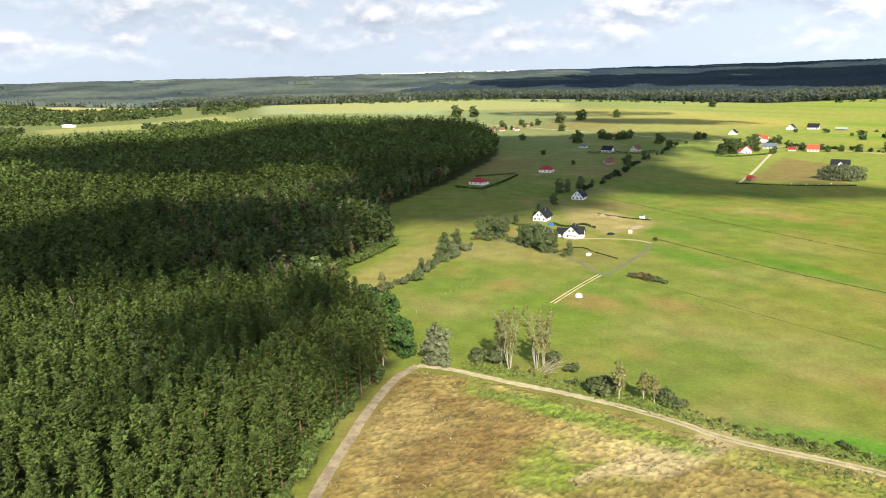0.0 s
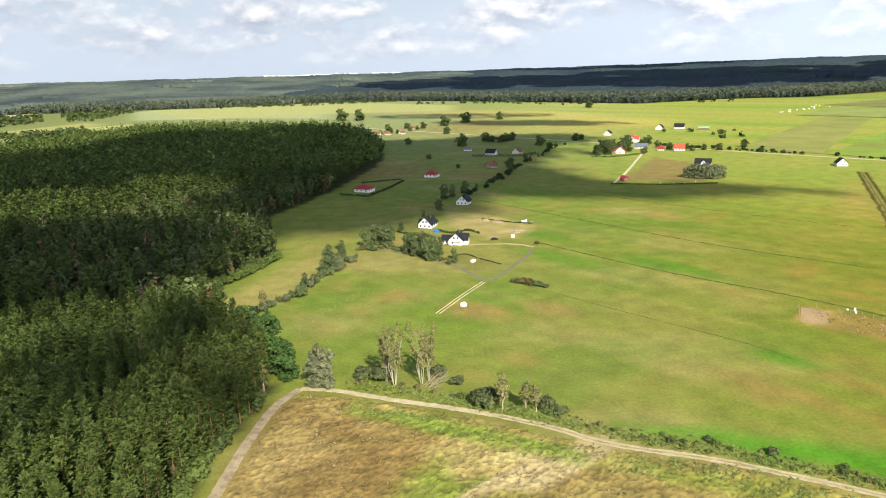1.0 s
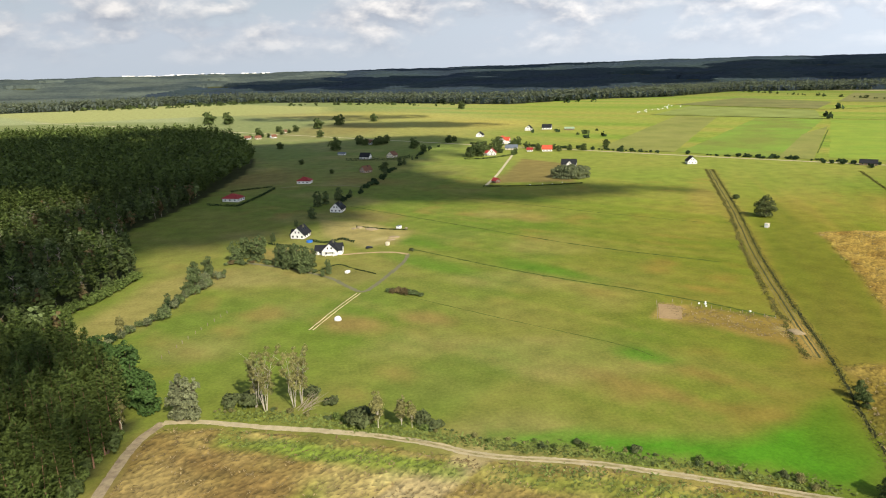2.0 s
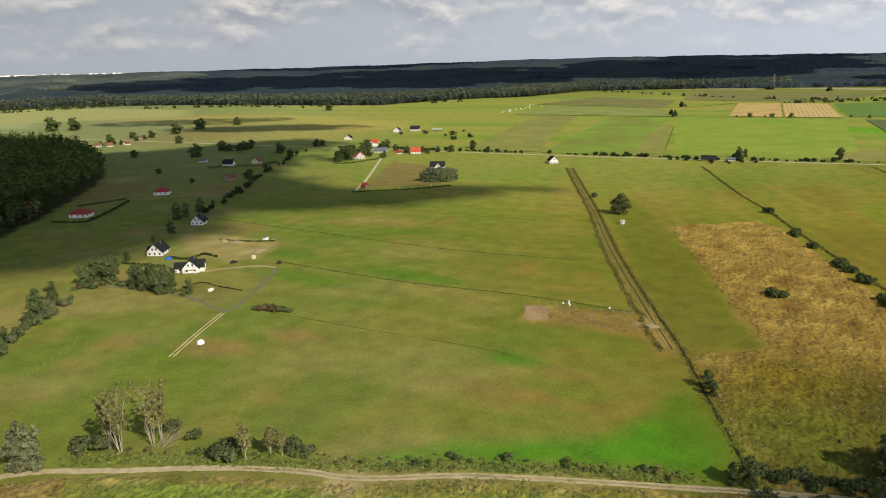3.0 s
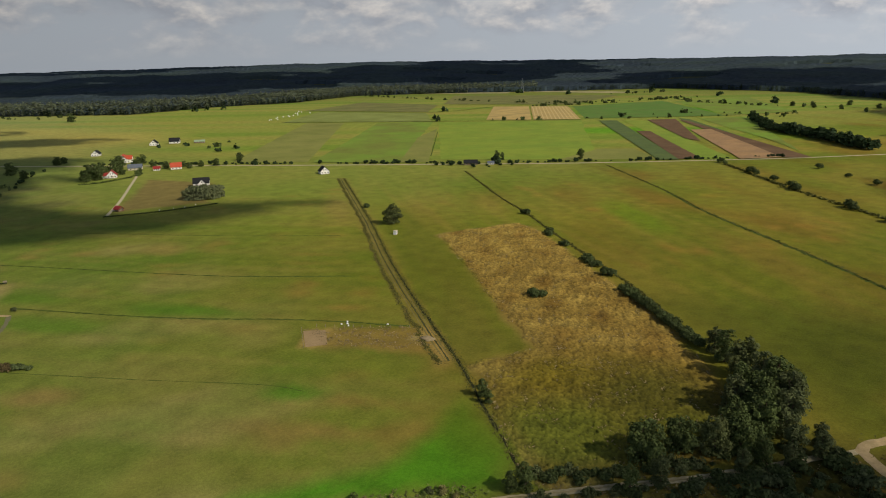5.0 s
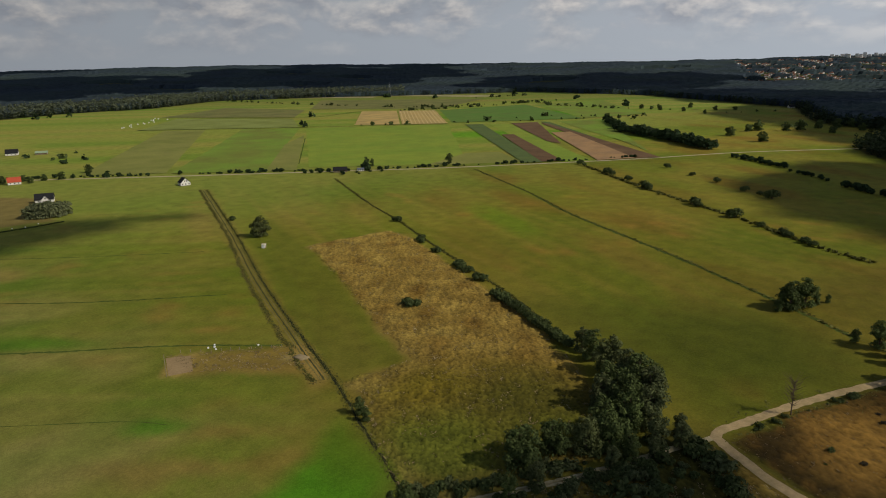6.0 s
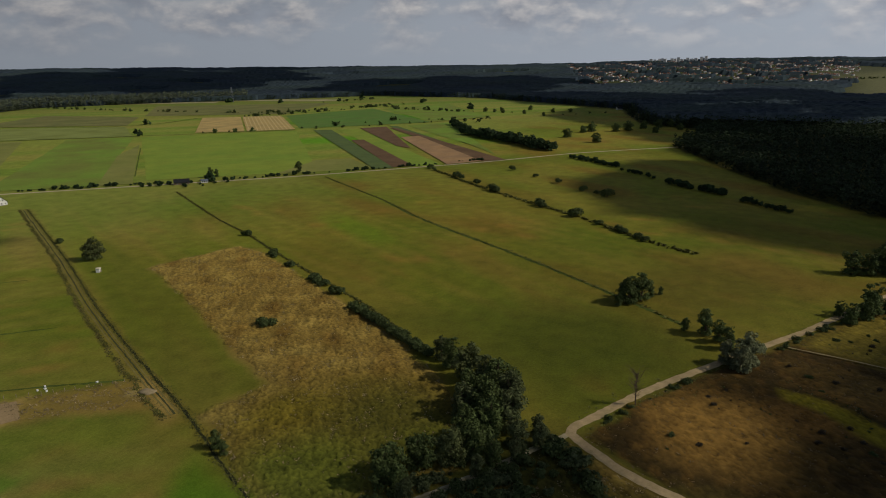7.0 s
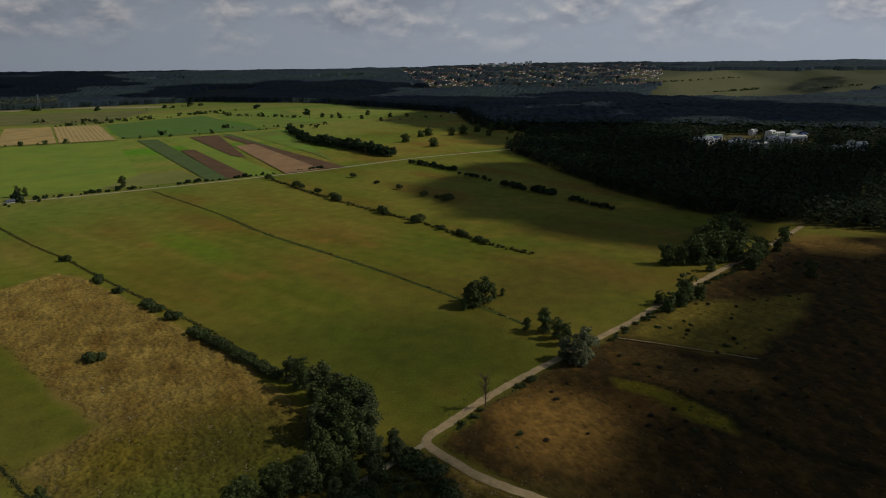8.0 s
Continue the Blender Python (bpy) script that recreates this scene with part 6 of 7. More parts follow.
    line = [(p[0], p[1], rng.uniform(3, 5)) for p in smooth_line([(-74, 226), (-68, 239), (-60, 256), (-52, 279)], 2.4)]
    put_all(young, line, rng, "young trees along the wood edge")


build_bushes()


def tufts(name, x, y, size, mat, label, rng, tall=1.0, n=3, wide=0.5, splay=1.0):
    """Low tussocks, each a pair of upright sprays."""
    kinds = []
    for k in range(5):
        w = rng.uniform(0, 6.3, n)
        a = np.c_[np.cos(w), np.sin(w), np.zeros(n)] * wide
        lean = splay * rng.uniform(0.5, 1.0, n) * rng.choice((-1, 1), n)
        up = np.c_[-np.sin(w) * lean, np.cos(w) * lean, rng.uniform(0.7, 1.2, n) * tall]
        off = np.c_[rng.normal(0, 0.3, (n, 2)), np.full(n, -0.04)]
        v = np.stack([off - a, off + a, off + 0.55 * a + up, off - 0.6 * a + 0.85 * up], 1).reshape(-1, 3)
        kinds.append((v, np.arange(4 * n).reshape(-1, 4)))
    v, q, t, nv = planted(kinds, x, y, size, rng, None, 1.2)
    tagged(new(name, mesh_of(name, v, q, mat, t, normals=nv)), label, "grass", kind="stuff")


def build_grass():
    rng = np.random.default_rng(61)
    x, y = along([(-11, 146), (5, 136.5), (20, 128.5), (32, 121.5)], 1.5, 30, rng)
    tufts("heath_weeds", x, y, rng.uniform(0.5, 1.1, len(x)), M_WEED, "green weeds between the heath and the road", rng, 0.35, 3, 0.25, 0.9)
    x, y = along([(40, 117), (52, 113.5), (64, 107), (98, 86)], 1.8, 26, rng)
    tufts("heath_weeds", x, y, rng.uniform(0.5, 1.1, len(x)), M_WEED, "rank green weeds along the heath edge", rng, 0.35, 3, 0.25, 0.9)
    for name, poly, gap, cut, mat, label in (("heath_straw", HEATH, 1.15, -0.1, M_STRAW, "bleached straw tufts scattered over the heath"), ("heath_bents", HEATH, 1.5, 0.1, M_BENT, "rusty grass bents on the heath"), ("fallow_straw", WILD, 0.95, 0.15, M_PALESTRAW, "pale flattened straw tufts in the fallow"), ("moor_bents", MOOR[:4] + MOOR[-3:], 1.6, 0.0, M_MOORGRASS, "brown grass tufts on the moor")):
        x, y = spread(poly, gap, rng, lambda x, y: (rolling(x, y, 9, 31) + 0.6 * rolling(x, y, 24, 32) > cut) & (edge_gap(TRACKS, x, y, False) > 1.7) & (edge_gap(SANDWAY, x, y, False) > 2.4) & (y > -60))
        tufts(name, x, y, rng.uniform(0.4, 1.0, len(x)), mat, label, rng, 0.4, 3, 0.22, 1.3)
    x, y = along([(-12, 158), (0, 152), (10.5, 147), (22, 141), (33, 134.5), (46, 126), (64, 118), (98, 97)], 1.6, 16, rng)
    ok = edge_gap([(-16.4, 154.6), (-2.7, 148.4), (37.5, 126.6), (63.2, 114.6), (98, 93)], x, y, False) > 1.7
    tufts("verge_weeds", x[ok], y[ok], rng.uniform(0.35, 0.95, ok.sum()), M_WEED, "rank green weeds and scrub on the road verge", rng, 0.4, 3, 0.28, 0.9)
    x, y = along([(105, 88), (113, 99.5), (125.5, 121.5), (139, 145), (154.5, 176), (185, 234), (230, 313), (297, 436)], 0.75, 14, rng)
    tufts("ditch_weeds", x, y, rng.uniform(0.12, 0.42, len(x)), M_DARKWEED, "dark rank weeds lining the field ditch", rng, 0.7, 2, 0.4, 1.1)
    ridge = smooth_line(DITCH_LINE[3:], 3.0)
    way = np.gradient(ridge, axis=0)
    way /= np.linalg.norm(way, axis=1)[:, None]
    far = 4.6 + 1.2 * np.clip((300 - ridge[:, 1]) / 120, 0, 1) + 0.8 * rolling(ridge[:, 0], ridge[:, 1], 25, 5)
    ridge = ridge + np.stack([-way[:, 1], way[:, 0]], 1) * far[:, None]
    x, y = along([tuple(p) for p in ridge], 0.5, 9, rng)
    tufts("ridge_weeds", x, y, rng.uniform(0.2, 0.6, len(x)), M_DARKWEED, "dead weeds on the ridge beside the track", rng, 0.7, 3, 0.3, 1.0)
    x, y = along([(378, 392), (324, 306), (299, 261), (277, 226), (250, 181), (226, 141), (197, 101)], 0.5, 6, rng)
    tufts("ditch_weeds", x, y, rng.uniform(0.15, 0.5, len(x)), M_DARKWEED, "dark weeds lining the second ditch", rng)
    x, y = along([(471, 329), (403, 235), (365, 189), (320, 122), (289, 79), (270, 54), (252, 32), (243, 20)], 0.6, 3.2, rng)
    tufts("ditch_weeds", x, y, rng.uniform(0.2, 0.8, len(x)), M_DARKWEED, "dark weeds lining the third ditch", rng, 0.5, 3, 0.5, 1.3)
    x, y = along([(530, 262), (460, 183), (404, 110), (366, 68), (347, 40)], 0.8, 2.5, rng)
    tufts("ditch_weeds", x, y, rng.uniform(0.5, 1.3, len(x)), M_DARKWEED, "dark weeds along the far field boundary", rng)
    x, y = along([(175, 47), (209, 27), (240, 7), (276, -14), (341, -53)], 3.0, 14, rng)
    ok = edge_gap([(171, 50.3), (196, 38.6), (224, 21.8), (261, -2), (300, -24), (341, -48.5)], x, y, False) > 2.1
    tufts("verge_weeds", x[ok], y[ok], rng.uniform(0.2, 0.55, ok.sum()), M_DARKWEED, "weeds along the sand road", rng, 0.5, 3, 0.4, 1.2)
    x, y = along([(219, 3), (211, -12), (201, -24), (189, -34), (176, -52)], 1.2, 9, rng)
    tufts("moor_scrub", x, y, rng.uniform(0.25, 0.6, len(x)), M_HEDGE, "dark heather scrub along a moor ditch", rng, 0.6, 3, 0.3, 0.8)


build_grass()
build_far_trees()

# ---------------------------------------------------------------- houses


def gable_roof(w, l, eave, ridge, over, thick):
    bm = bmesh.new()
    s = (ridge - eave) / (w / 2)
    xo, zo = w / 2 + over, eave - over * s
    prism(bm, [(-xo, zo), (0, ridge), (xo, zo), (xo, zo + thick), (0, ridge + thick), (-xo, zo + thick)], -l / 2 - over, l / 2 + over)
    return bm


def window(parent, x, y, z, wide, high, facing, frame_mat=M_WFRAME):
    """A framed pane set on a wall. facing: 0 for the gable end at -y, 90 for the side at +x, 180, 270."""
    m = pose(x, y, z, 0, 0, facing)
    frame_bm = bmesh.new()
    for a, b, c, d in ((-wide / 2, -high / 2, wide / 2, -high / 2 + 0.1), (-wide / 2, high / 2 - 0.1, wide / 2, high / 2), (-wide / 2, -high / 2 + 0.1, -wide / 2 + 0.1, high / 2 - 0.1), (wide / 2 - 0.1, -high / 2 + 0.1, wide / 2, high / 2 - 0.1)):
        box(frame_bm, a, -0.06, b, c, 0.05, d)
    ob = part("window", from_bm("window", frame_bm, frame_mat), parent, m=m)
    part("pane", box_mesh("pane", M_GLASS, -wide / 2 + 0.1, -0.035, -high / 2 + 0.1, wide / 2 - 0.1, 0.03, high / 2 - 0.1), ob, "dark reflecting pane")
    return ob


def house(x, y, turn, w, l, eave, ridge, wall, roof, label, hip=False, chimney=True, wing=None, balcony=False, panels=False, gable=None):
    """A house on its plinth; the gable end looks along -y before it is turned."""
    ob = new("house")
    tagged(ob, label, "house")
    bm = bmesh.new()
    if hip:
        box(bm, -w / 2, -l / 2, -0.3, w / 2, l / 2, eave)
    else:
        prism(bm, [(-w / 2, -0.3), (w / 2, -0.3), (w / 2, eave), (0, ridge - 0.05), (-w / 2, eave)], -l / 2, l / 2)
    part("wall", from_bm("wall", bm, wall), ob)
    if hip:
        bm = bmesh.new()
        a, b = w / 2 + 0.7, l / 2 + 0.7
        k = max(0.0, b - a)
        base = [bm.verts.new(p) for p in ((-a, -b, eave - 0.15), (a, -b, eave - 0.15), (a, b, eave - 0.15), (-a, b, eave - 0.15))]
        rim = [bm.verts.new((v.co.x, v.co.y, v.co.z + 0.2)) for v in base]
        top = [bm.verts.new((0, -k - 0.01, ridge)), bm.verts.new((0, k + 0.01, ridge))]
        bm.faces.new(base[::-1])
        for i in range(4):
            bm.faces.new((base[i], base[(i + 1) % 4], rim[(i + 1) % 4], rim[i]))
        bm.faces.new((rim[0], rim[1], top[0]))
        bm.faces.new((rim[1], rim[2], top[1], top[0]))
        bm.faces.new((rim[2], rim[3], top[1]))
        bm.faces.new((rim[3], rim[0], top[0], top[1]))
        part("roof", from_bm("roof", bm, roof), ob)
    else:
        part("roof", from_bm("roof", gable_roof(w, l, eave, ridge, 0.55, 0.25), roof), ob)
        part("plinth", box_mesh("plinth", M_GRAVEL, -w / 2 - 0.05, -l / 2 - 0.05, -0.3, w / 2 + 0.05, l / 2 + 0.05, 0.35), ob)
    if chimney:
        bm = bmesh.new()
        box(bm, w * 0.12, l * 0.1, eave, w * 0.12 + 0.5, l * 0.1 + 0.7, ridge + 0.5)
        box(bm, w * 0.12 - 0.06, l * 0.1 - 0.06, ridge + 0.5, w * 0.12 + 0.56, l * 0.1 + 0.76, ridge + 0.6)
        part("chimney", from_bm("chimney", bm, M_GRAVEL if wall is not M_BRICKWALL else M_TRIM), ob)
    n = 2 if w < 9 else 3
    for k in range(n):
        window(ob, (k - (n - 1) / 2) * w / n, -l / 2, 1.7, 1.3, 1.4, 0)
        window(ob, (k - (n - 1) / 2) * w / n, l / 2, 1.7, 1.3, 1.4, 180)
    if not hip and ridge > 6:
        for s in (-1, 1):
            window(ob, s * 1.1, -l / 2, eave + 1.5, 1.1, 1.4, 0)
    for k in range(3):
        for s, f in ((1, 90), (-1, 270)):
            window(ob, s * w / 2, (k - 1) * l / 3.2, 1.6, 1.3, 1.3, f)
    door = part("door", box_mesh("door", M_WOOD, -0.5, -0.08, 0.1, 0.5, 0.05, 2.15, bevel=0.02), ob, "brown front door", pose(w / 2, l / 2 - 1.2, 0, 0, 0, 90))
    part("handle", box_mesh("handle", M_STEEL, 0.32, -0.14, 1.0, 0.44, -0.08, 1.06), door)
    if wing:
        wx, wy, ww, wl, we, wr = wing
        bm = bmesh.new()
        prism(bm, [(-ww / 2, -0.3), (ww / 2, -0.3), (ww / 2, we), (0, wr - 0.05), (-ww / 2, we)], -wl / 2, wl / 2)
        turned = pose(wx, wy, 0, 0, 0, 90)
        part("wing", from_bm("wing", bm, wall), ob, m=turned)
        part("wing_roof", from_bm("wing_roof", gable_roof(ww, wl, we, wr, 0.5, 0.25), roof), ob, m=turned)
        window(ob, wx, wy - ww / 2, 1.5, 1.4, 1.3, 0)
    if gable:
        gx, gy, gw, gl, ge, gr = gable
        bm = bmesh.new()
        prism(bm, [(-gw / 2, -0.3), (gw / 2, -0.3), (gw / 2, ge), (0, gr - 0.05), (-gw / 2, ge)], -gl / 2, gl / 2)
        turned = pose(gx, gy, 0, 0, 0, 90)
        part("cross_gable", from_bm("cross_gable", bm, wall), ob, m=turned)
        part("gable_roof", from_bm("gable_roof", gable_roof(gw, gl, ge, gr, 0.45, 0.25), roof), ob, m=turned)
        side = -1 if gx < 0 else 1
        for k in (-1, 1):
            window(ob, gx + side * gl / 2, gy + k * gw * 0.22, 1.6, 1.2, 1.4, 90 * side)
        window(ob, gx + side * gl / 2, gy, ge + 1.2, 1.2, 1.4, 90 * side)
    if balcony:
        deck = part("balcony", box_mesh("balcony", M_WHITE, -w * 0.3, -l / 2 - 1.3, 2.7, w * 0.3, -l / 2 + 0.1, 2.9), ob)
        bm = bmesh.new()
        for k in range(9):
            bx = -w * 0.3 + k * w * 0.6 / 8
            box(bm, bx - 0.03, -l / 2 - 1.28, 2.9, bx + 0.03, -l / 2 - 1.22, 3.8)
        box(bm, -w * 0.3, -l / 2 - 1.3, 3.8, w * 0.3, -l / 2 - 1.2, 3.88)
        part("railing", from_bm("railing", bm, M_TRIM), deck, "dark balcony railing")
        for s in (-1, 1):
            part("post", box_mesh("post", M_WHITE, s * w * 0.28 - 0.12, -l / 2 - 1.25, -0.2, s * w * 0.28 + 0.12, -l / 2 - 1.0, 2.7), deck)
    if panels:
        tilt = math.degrees(math.atan2(ridge - eave, w / 2))
        for k in range(3):
            part("skylight", box_mesh("skylight", M_GLASS, -0.6, -0.7, 0, 0.6, 0.7, 0.1), ob, "roof window", pose(w / 4, (k - 1) * l / 4, (ridge + eave) / 2 + 0.27, 0, tilt, 0))
    ob.matrix_basis = pose(x, y, 0, 0, 0, turn) @ Matrix.Scale(1 / PLAN, 4)
    return ob


def build_houses():
    # the three white houses by the lane; ridges run away from the camera
    house(22, 292, -14, 8.8, 10.0, 3.2, 7.5, M_WHITE, M_ROOFDARK, "white house with dark steep roof, balcony and side wing", wing=(-6.2, 1.5, 6.4, 6.0, 2.6, 5.0), balcony=True, panels=True, gable=(4.2, 1.0, 6.0, 5.0, 3.0, 6.4))
    house(10.5, 327, -24, 9.2, 11.5, 3.0, 7.6, M_WHITE, M_ROOFDARK, "white gabled house with anthracite roof windows", panels=True, wing=(-5.0, 3.0, 5.0, 4.0, 2.4, 4.4))
    house(32, 381, -24, 9.0, 10.0, 2.9, 7.3, M_WHITE, M_ROOFDARK, "small white gabled house with a dark roof", panels=True)
    house(-26, 436, 62, 11, 14.5, 2.9, 6.2, M_WHITE, M_ROOFRED, "low white bungalow with red hipped roof", hip=True)
    house(18, 487, 70, 10, 12.5, 2.9, 6.2, M_WHITE, M_ROOFRED, "white bungalow with bright red hipped roof", hip=True)
    house(64, 520, -60, 9, 9.5, 3.0, 7.0, M_BRICKWALL, M_ROOFBROWN, "unfinished brown block house with gabled roof")
    house(73, 598, 60, 9, 12, 3.2, 7.4, M_WHITE, M_ROOFDARK, "white house with long dark roof behind a hedge")
    house(96, 599, -35, 9, 12, 3.2, 7.4, M_CREAM, M_ROOFBROWN, "cream house with brown gabled roof")
    house(214, 660, -30, 12, 14, 5.2, 10, M_WHITE, M_ROOFORANGE, "large house with orange-red roof among trees", wing=(6, 2, 8, 9, 4.5, 8.5))
    house(179, 578, -20, 10, 11, 3.4, 8.2, M_WHITE, M_ROOFRED, "white house with steep red roof and balcony", wing=(-8, 2, 6, 7, 2.8, 5.2), balcony=True)
    house(206, 606, 65, 9, 15, 3.0, 6.5, M_CREAM, M_ROOFGREY, "long house with slate-grey roof")
    house(231, 583, 70, 9, 12, 3.2, 7.4, M_WHITE, M_ROOFORANGE, "white house with orange tiled roof")
    house(217, 588, 65, 6, 7, 2.6, 4.6, M_WHITE, M_ROOFRED, "small white outbuilding with red roof", chimney=False)
    house(212, 731, -30, 10, 12, 3.2, 7.6, M_WHITE, M_ROOFDARK, "white gabled house at the far lane")
    house(283, 775, -30, 11, 12, 3.4, 8.4, M_WHITE, M_ROOFDARK, "white gabled house alone in pasture")
    house(306, 777, 60, 10, 15, 3.4, 8.4, M_WHITE, M_ROOFDARK, "long white house with dark roof in pasture")
    house(326, 758, 60, 9, 15, 2.6, 4.6, M_WOOD, M_ROOFGREEN, "low barn with pale green sheet roof", chimney=False)
    house(212, 489, 62, 10, 15, 3.2, 7.8, M_WHITE, M_ROOFDARK, "white house with dark roof and front gable behind trees", gable=(-4.5, -1.0, 6.4, 6.0, 3.2, 6.8))
    house(140, 440, 20, 5, 6, 2.2, 4.4, M_ROOFBROWN, M_ROOFRED, "small red-brown timber shed", chimney=False)
    house(299.5, 467, -16, 9.6, 10, 3.3, 7.8, M_WHITE, M_ROOFDARK, "lone white gabled house by the country road")
    house(404, 413, 45, 8, 15, 2.6, 5.6, M_WOOD, M_ROOFDARK, "old dark farmhouse beside the country road")
    house(416, 402, 45, 5, 7, 2.4, 3.6, M_WHITE, M_ROOFGREY, "small white farm outbuilding", chimney=False)
    house(56, 634, 60, 5, 9, 2.4, 3.6, M_WHITE, M_ROOFGREY, "small pale shed in a meadow", chimney=False)
    house(90, 712, 50, 8, 11, 3, 6.5, M_WHITE, M_ROOFBROWN, "house half hidden by dark trees")
    house(927, 92, 40, 9, 14, 3.2, 7.6, M_WHITE, M_ROOFGREY, "white house at the wood edge")
    house(1263, 262, 40, 9, 13, 3.2, 7.6, M_WHITE, M_ROOFDARK, "white house among far trees")
    house(-704, 1035, 60, 14, 34, 4.5, 6.5, M_WHITE, M_WHITE, "long white farm hall at the wood edge", chimney=False)
    rng = np.random.default_rng(86)
    for k in range(30):
        f = rng.random()
        house(-760 + 330 * f + rng.normal(0, 25), 1985 - 150 * f + rng.normal(0, 30), rng.uniform(0, 180), rng.uniform(9, 13), rng.uniform(11, 18), 4.5, rng.uniform(8, 10), M_WHITE if k % 4 else M_CREAM, M_ROOFBROWN if k % 3 else M_ROOFGREY, "pale house of a distant village", chimney=False)
    for k, (x, y) in enumerate(((-56, 841), (-46, 822), (-33, 828), (-22, 824), (-5, 829), (8, 888))):
        house(x, y, 30 + 25 * k, 7, 9, 2.8, 5.8, M_CREAM if k % 2 else M_WHITE, M_ROOFBROWN, "small cottage among far garden trees", chimney=False)


build_houses()


def shed_works(x, y, turn, w, l, h, roof, label):
    ob = new("industrial_hall")
    tagged(ob, label, "hall", "halls of the works in the wood")
    part("wall", box_mesh("wall", M_WHITE, -w / 2, -l / 2, -0.3, w / 2, l / 2, h), ob)
    part("roof", from_bm("roof", gable_roof(w, l, h, h + 0.9, 0.3, 0.25), roof), ob)
    for k in range(4):
        part("gate", box_mesh("gate", M_ROOFGREY, -w / 2 - 0.08, -l / 2 + (k + 0.3) * l / 4, -0.2, -w / 2 + 0.02, -l / 2 + (k + 0.7) * l / 4, h * 0.7), ob, "grey roller gate")
    ob.matrix_basis = pose(x, y, 0, 0, 0, turn)


def build_works():
    rng = np.random.default_rng(81)
    roofs = (M_WHITE, M_WHITE, M_ROOFGREEN, M_WHITE, M_ROOFBLUE, M_WHITE, M_ROOFGREY)
    for k in range(26):
        f, g = rng.random(), rng.uniform(-1, 1)
        x, y = 782 + 150 * f + 22 * g, -120 - 78 * f + 34 * g
        shed_works(x, y, rng.uniform(-25, 25) + 35, rng.uniform(5, 10), rng.uniform(10, 24), rng.uniform(5, 8), roofs[k % 7], "pale flat industrial hall in a wood clearing")
    for k in range(7):
        shed_works(768 + 9 * k + rng.normal(0, 4), -230 - 5 * k + rng.normal(0, 5), rng.uniform(0, 90), rng.uniform(5, 8), rng.uniform(8, 16), rng.uniform(5, 7), roofs[k % 4], "low white hall among trees")
    # town on the plain, far off
    rng = np.random.default_rng(82)
    walls, roofs = [], []
    x, y = rng.uniform(2000, 3230, 4200), rng.uniform(-230, 900, 4200)
    ok = inside(TOWN, x, y) & (rolling(x, y, 130, 32) > -0.12)
    for px, py in list(zip(x[ok], y[ok]))[:1500]:
        z = float(height(np.array(px), np.array(py)))
        w, l, h, t = rng.uniform(4, 7), rng.uniform(5, 10), rng.uniform(2, 4), rng.uniform(0, 6.3)
        c, s = math.cos(t), math.sin(t)
        ring = lambda k, zz: [(px + k * (a * w * c - b * l * s) / 2, py + k * (a * w * s + b * l * c) / 2, zz) for a, b in ((-1, -1), (1, -1), (1, 1), (-1, 1))]
        v = np.array(ring(1, z - 1) + ring(1, z + h))
        walls.append((v, np.array([(0, 1, 5, 4), (1, 2, 6, 5), (2, 3, 7, 6), (3, 0, 4, 7)])))
        v = np.array(ring(1.08, z + h) + ring(0.25, z + h + 2.4))
        roofs.append((v, np.array([(0, 1, 5, 4), (1, 2, 6, 5), (2, 3, 7, 6), (3, 0, 4, 7), (4, 5, 6, 7)])))
    for k in range(14):
        px, py = 3130 + rng.uniform(-40, 70), 300 + k * 17
        z = float(height(np.array(px), np.array(py)))
        w, l, h = 9, 12, rng.uniform(14, 22)
        v = np.array([(px + a * w / 2, py + b * l / 2, zz) for zz in (z - 1, z + h) for a, b in ((-1, -1), (1, -1), (1, 1), (-1, 1))])
        walls.append((v, np.array([(0, 1, 5, 4), (1, 2, 6, 5), (2, 3, 7, 6), (3, 0, 4, 7), (4, 5, 6, 7)])))
    for k in range(46):
        w = radians(-11.0 + 10.5 * rng.random() ** 1.3)
        r = rng.uniform(3200, 3320)
        px, py = r * math.sin(w), r * math.cos(w)
        z = float(height(np.array(px), np.array(py)))
        wide, deep, tall = rng.uniform(6, 20), rng.uniform(5, 8), rng.uniform(10.5, 14)
        v = np.array([(px + a * wide / 2, py + b * deep / 2, zz) for zz in (z - 1, z + tall) for a, b in ((-1, -1), (1, -1), (1, 1), (-1, 1))])
        walls.append((v, np.array([(0, 1, 5, 4), (1, 2, 6, 5), (2, 3, 7, 6), (3, 0, 4, 7), (4, 5, 6, 7)])))
    tagged(new("distant_town", mesh_of("distant_town", *joined(walls), M_WHITE)), "pale walls and tower blocks of a distant town", "town", kind="stuff")
    tagged(new("distant_roofs", mesh_of("distant_roofs", *joined(roofs), M_ROOFBROWN)), "reddish roofs of a distant town", "town", kind="stuff")


build_works()

# ---------------------------------------------------------------- small things in the fields


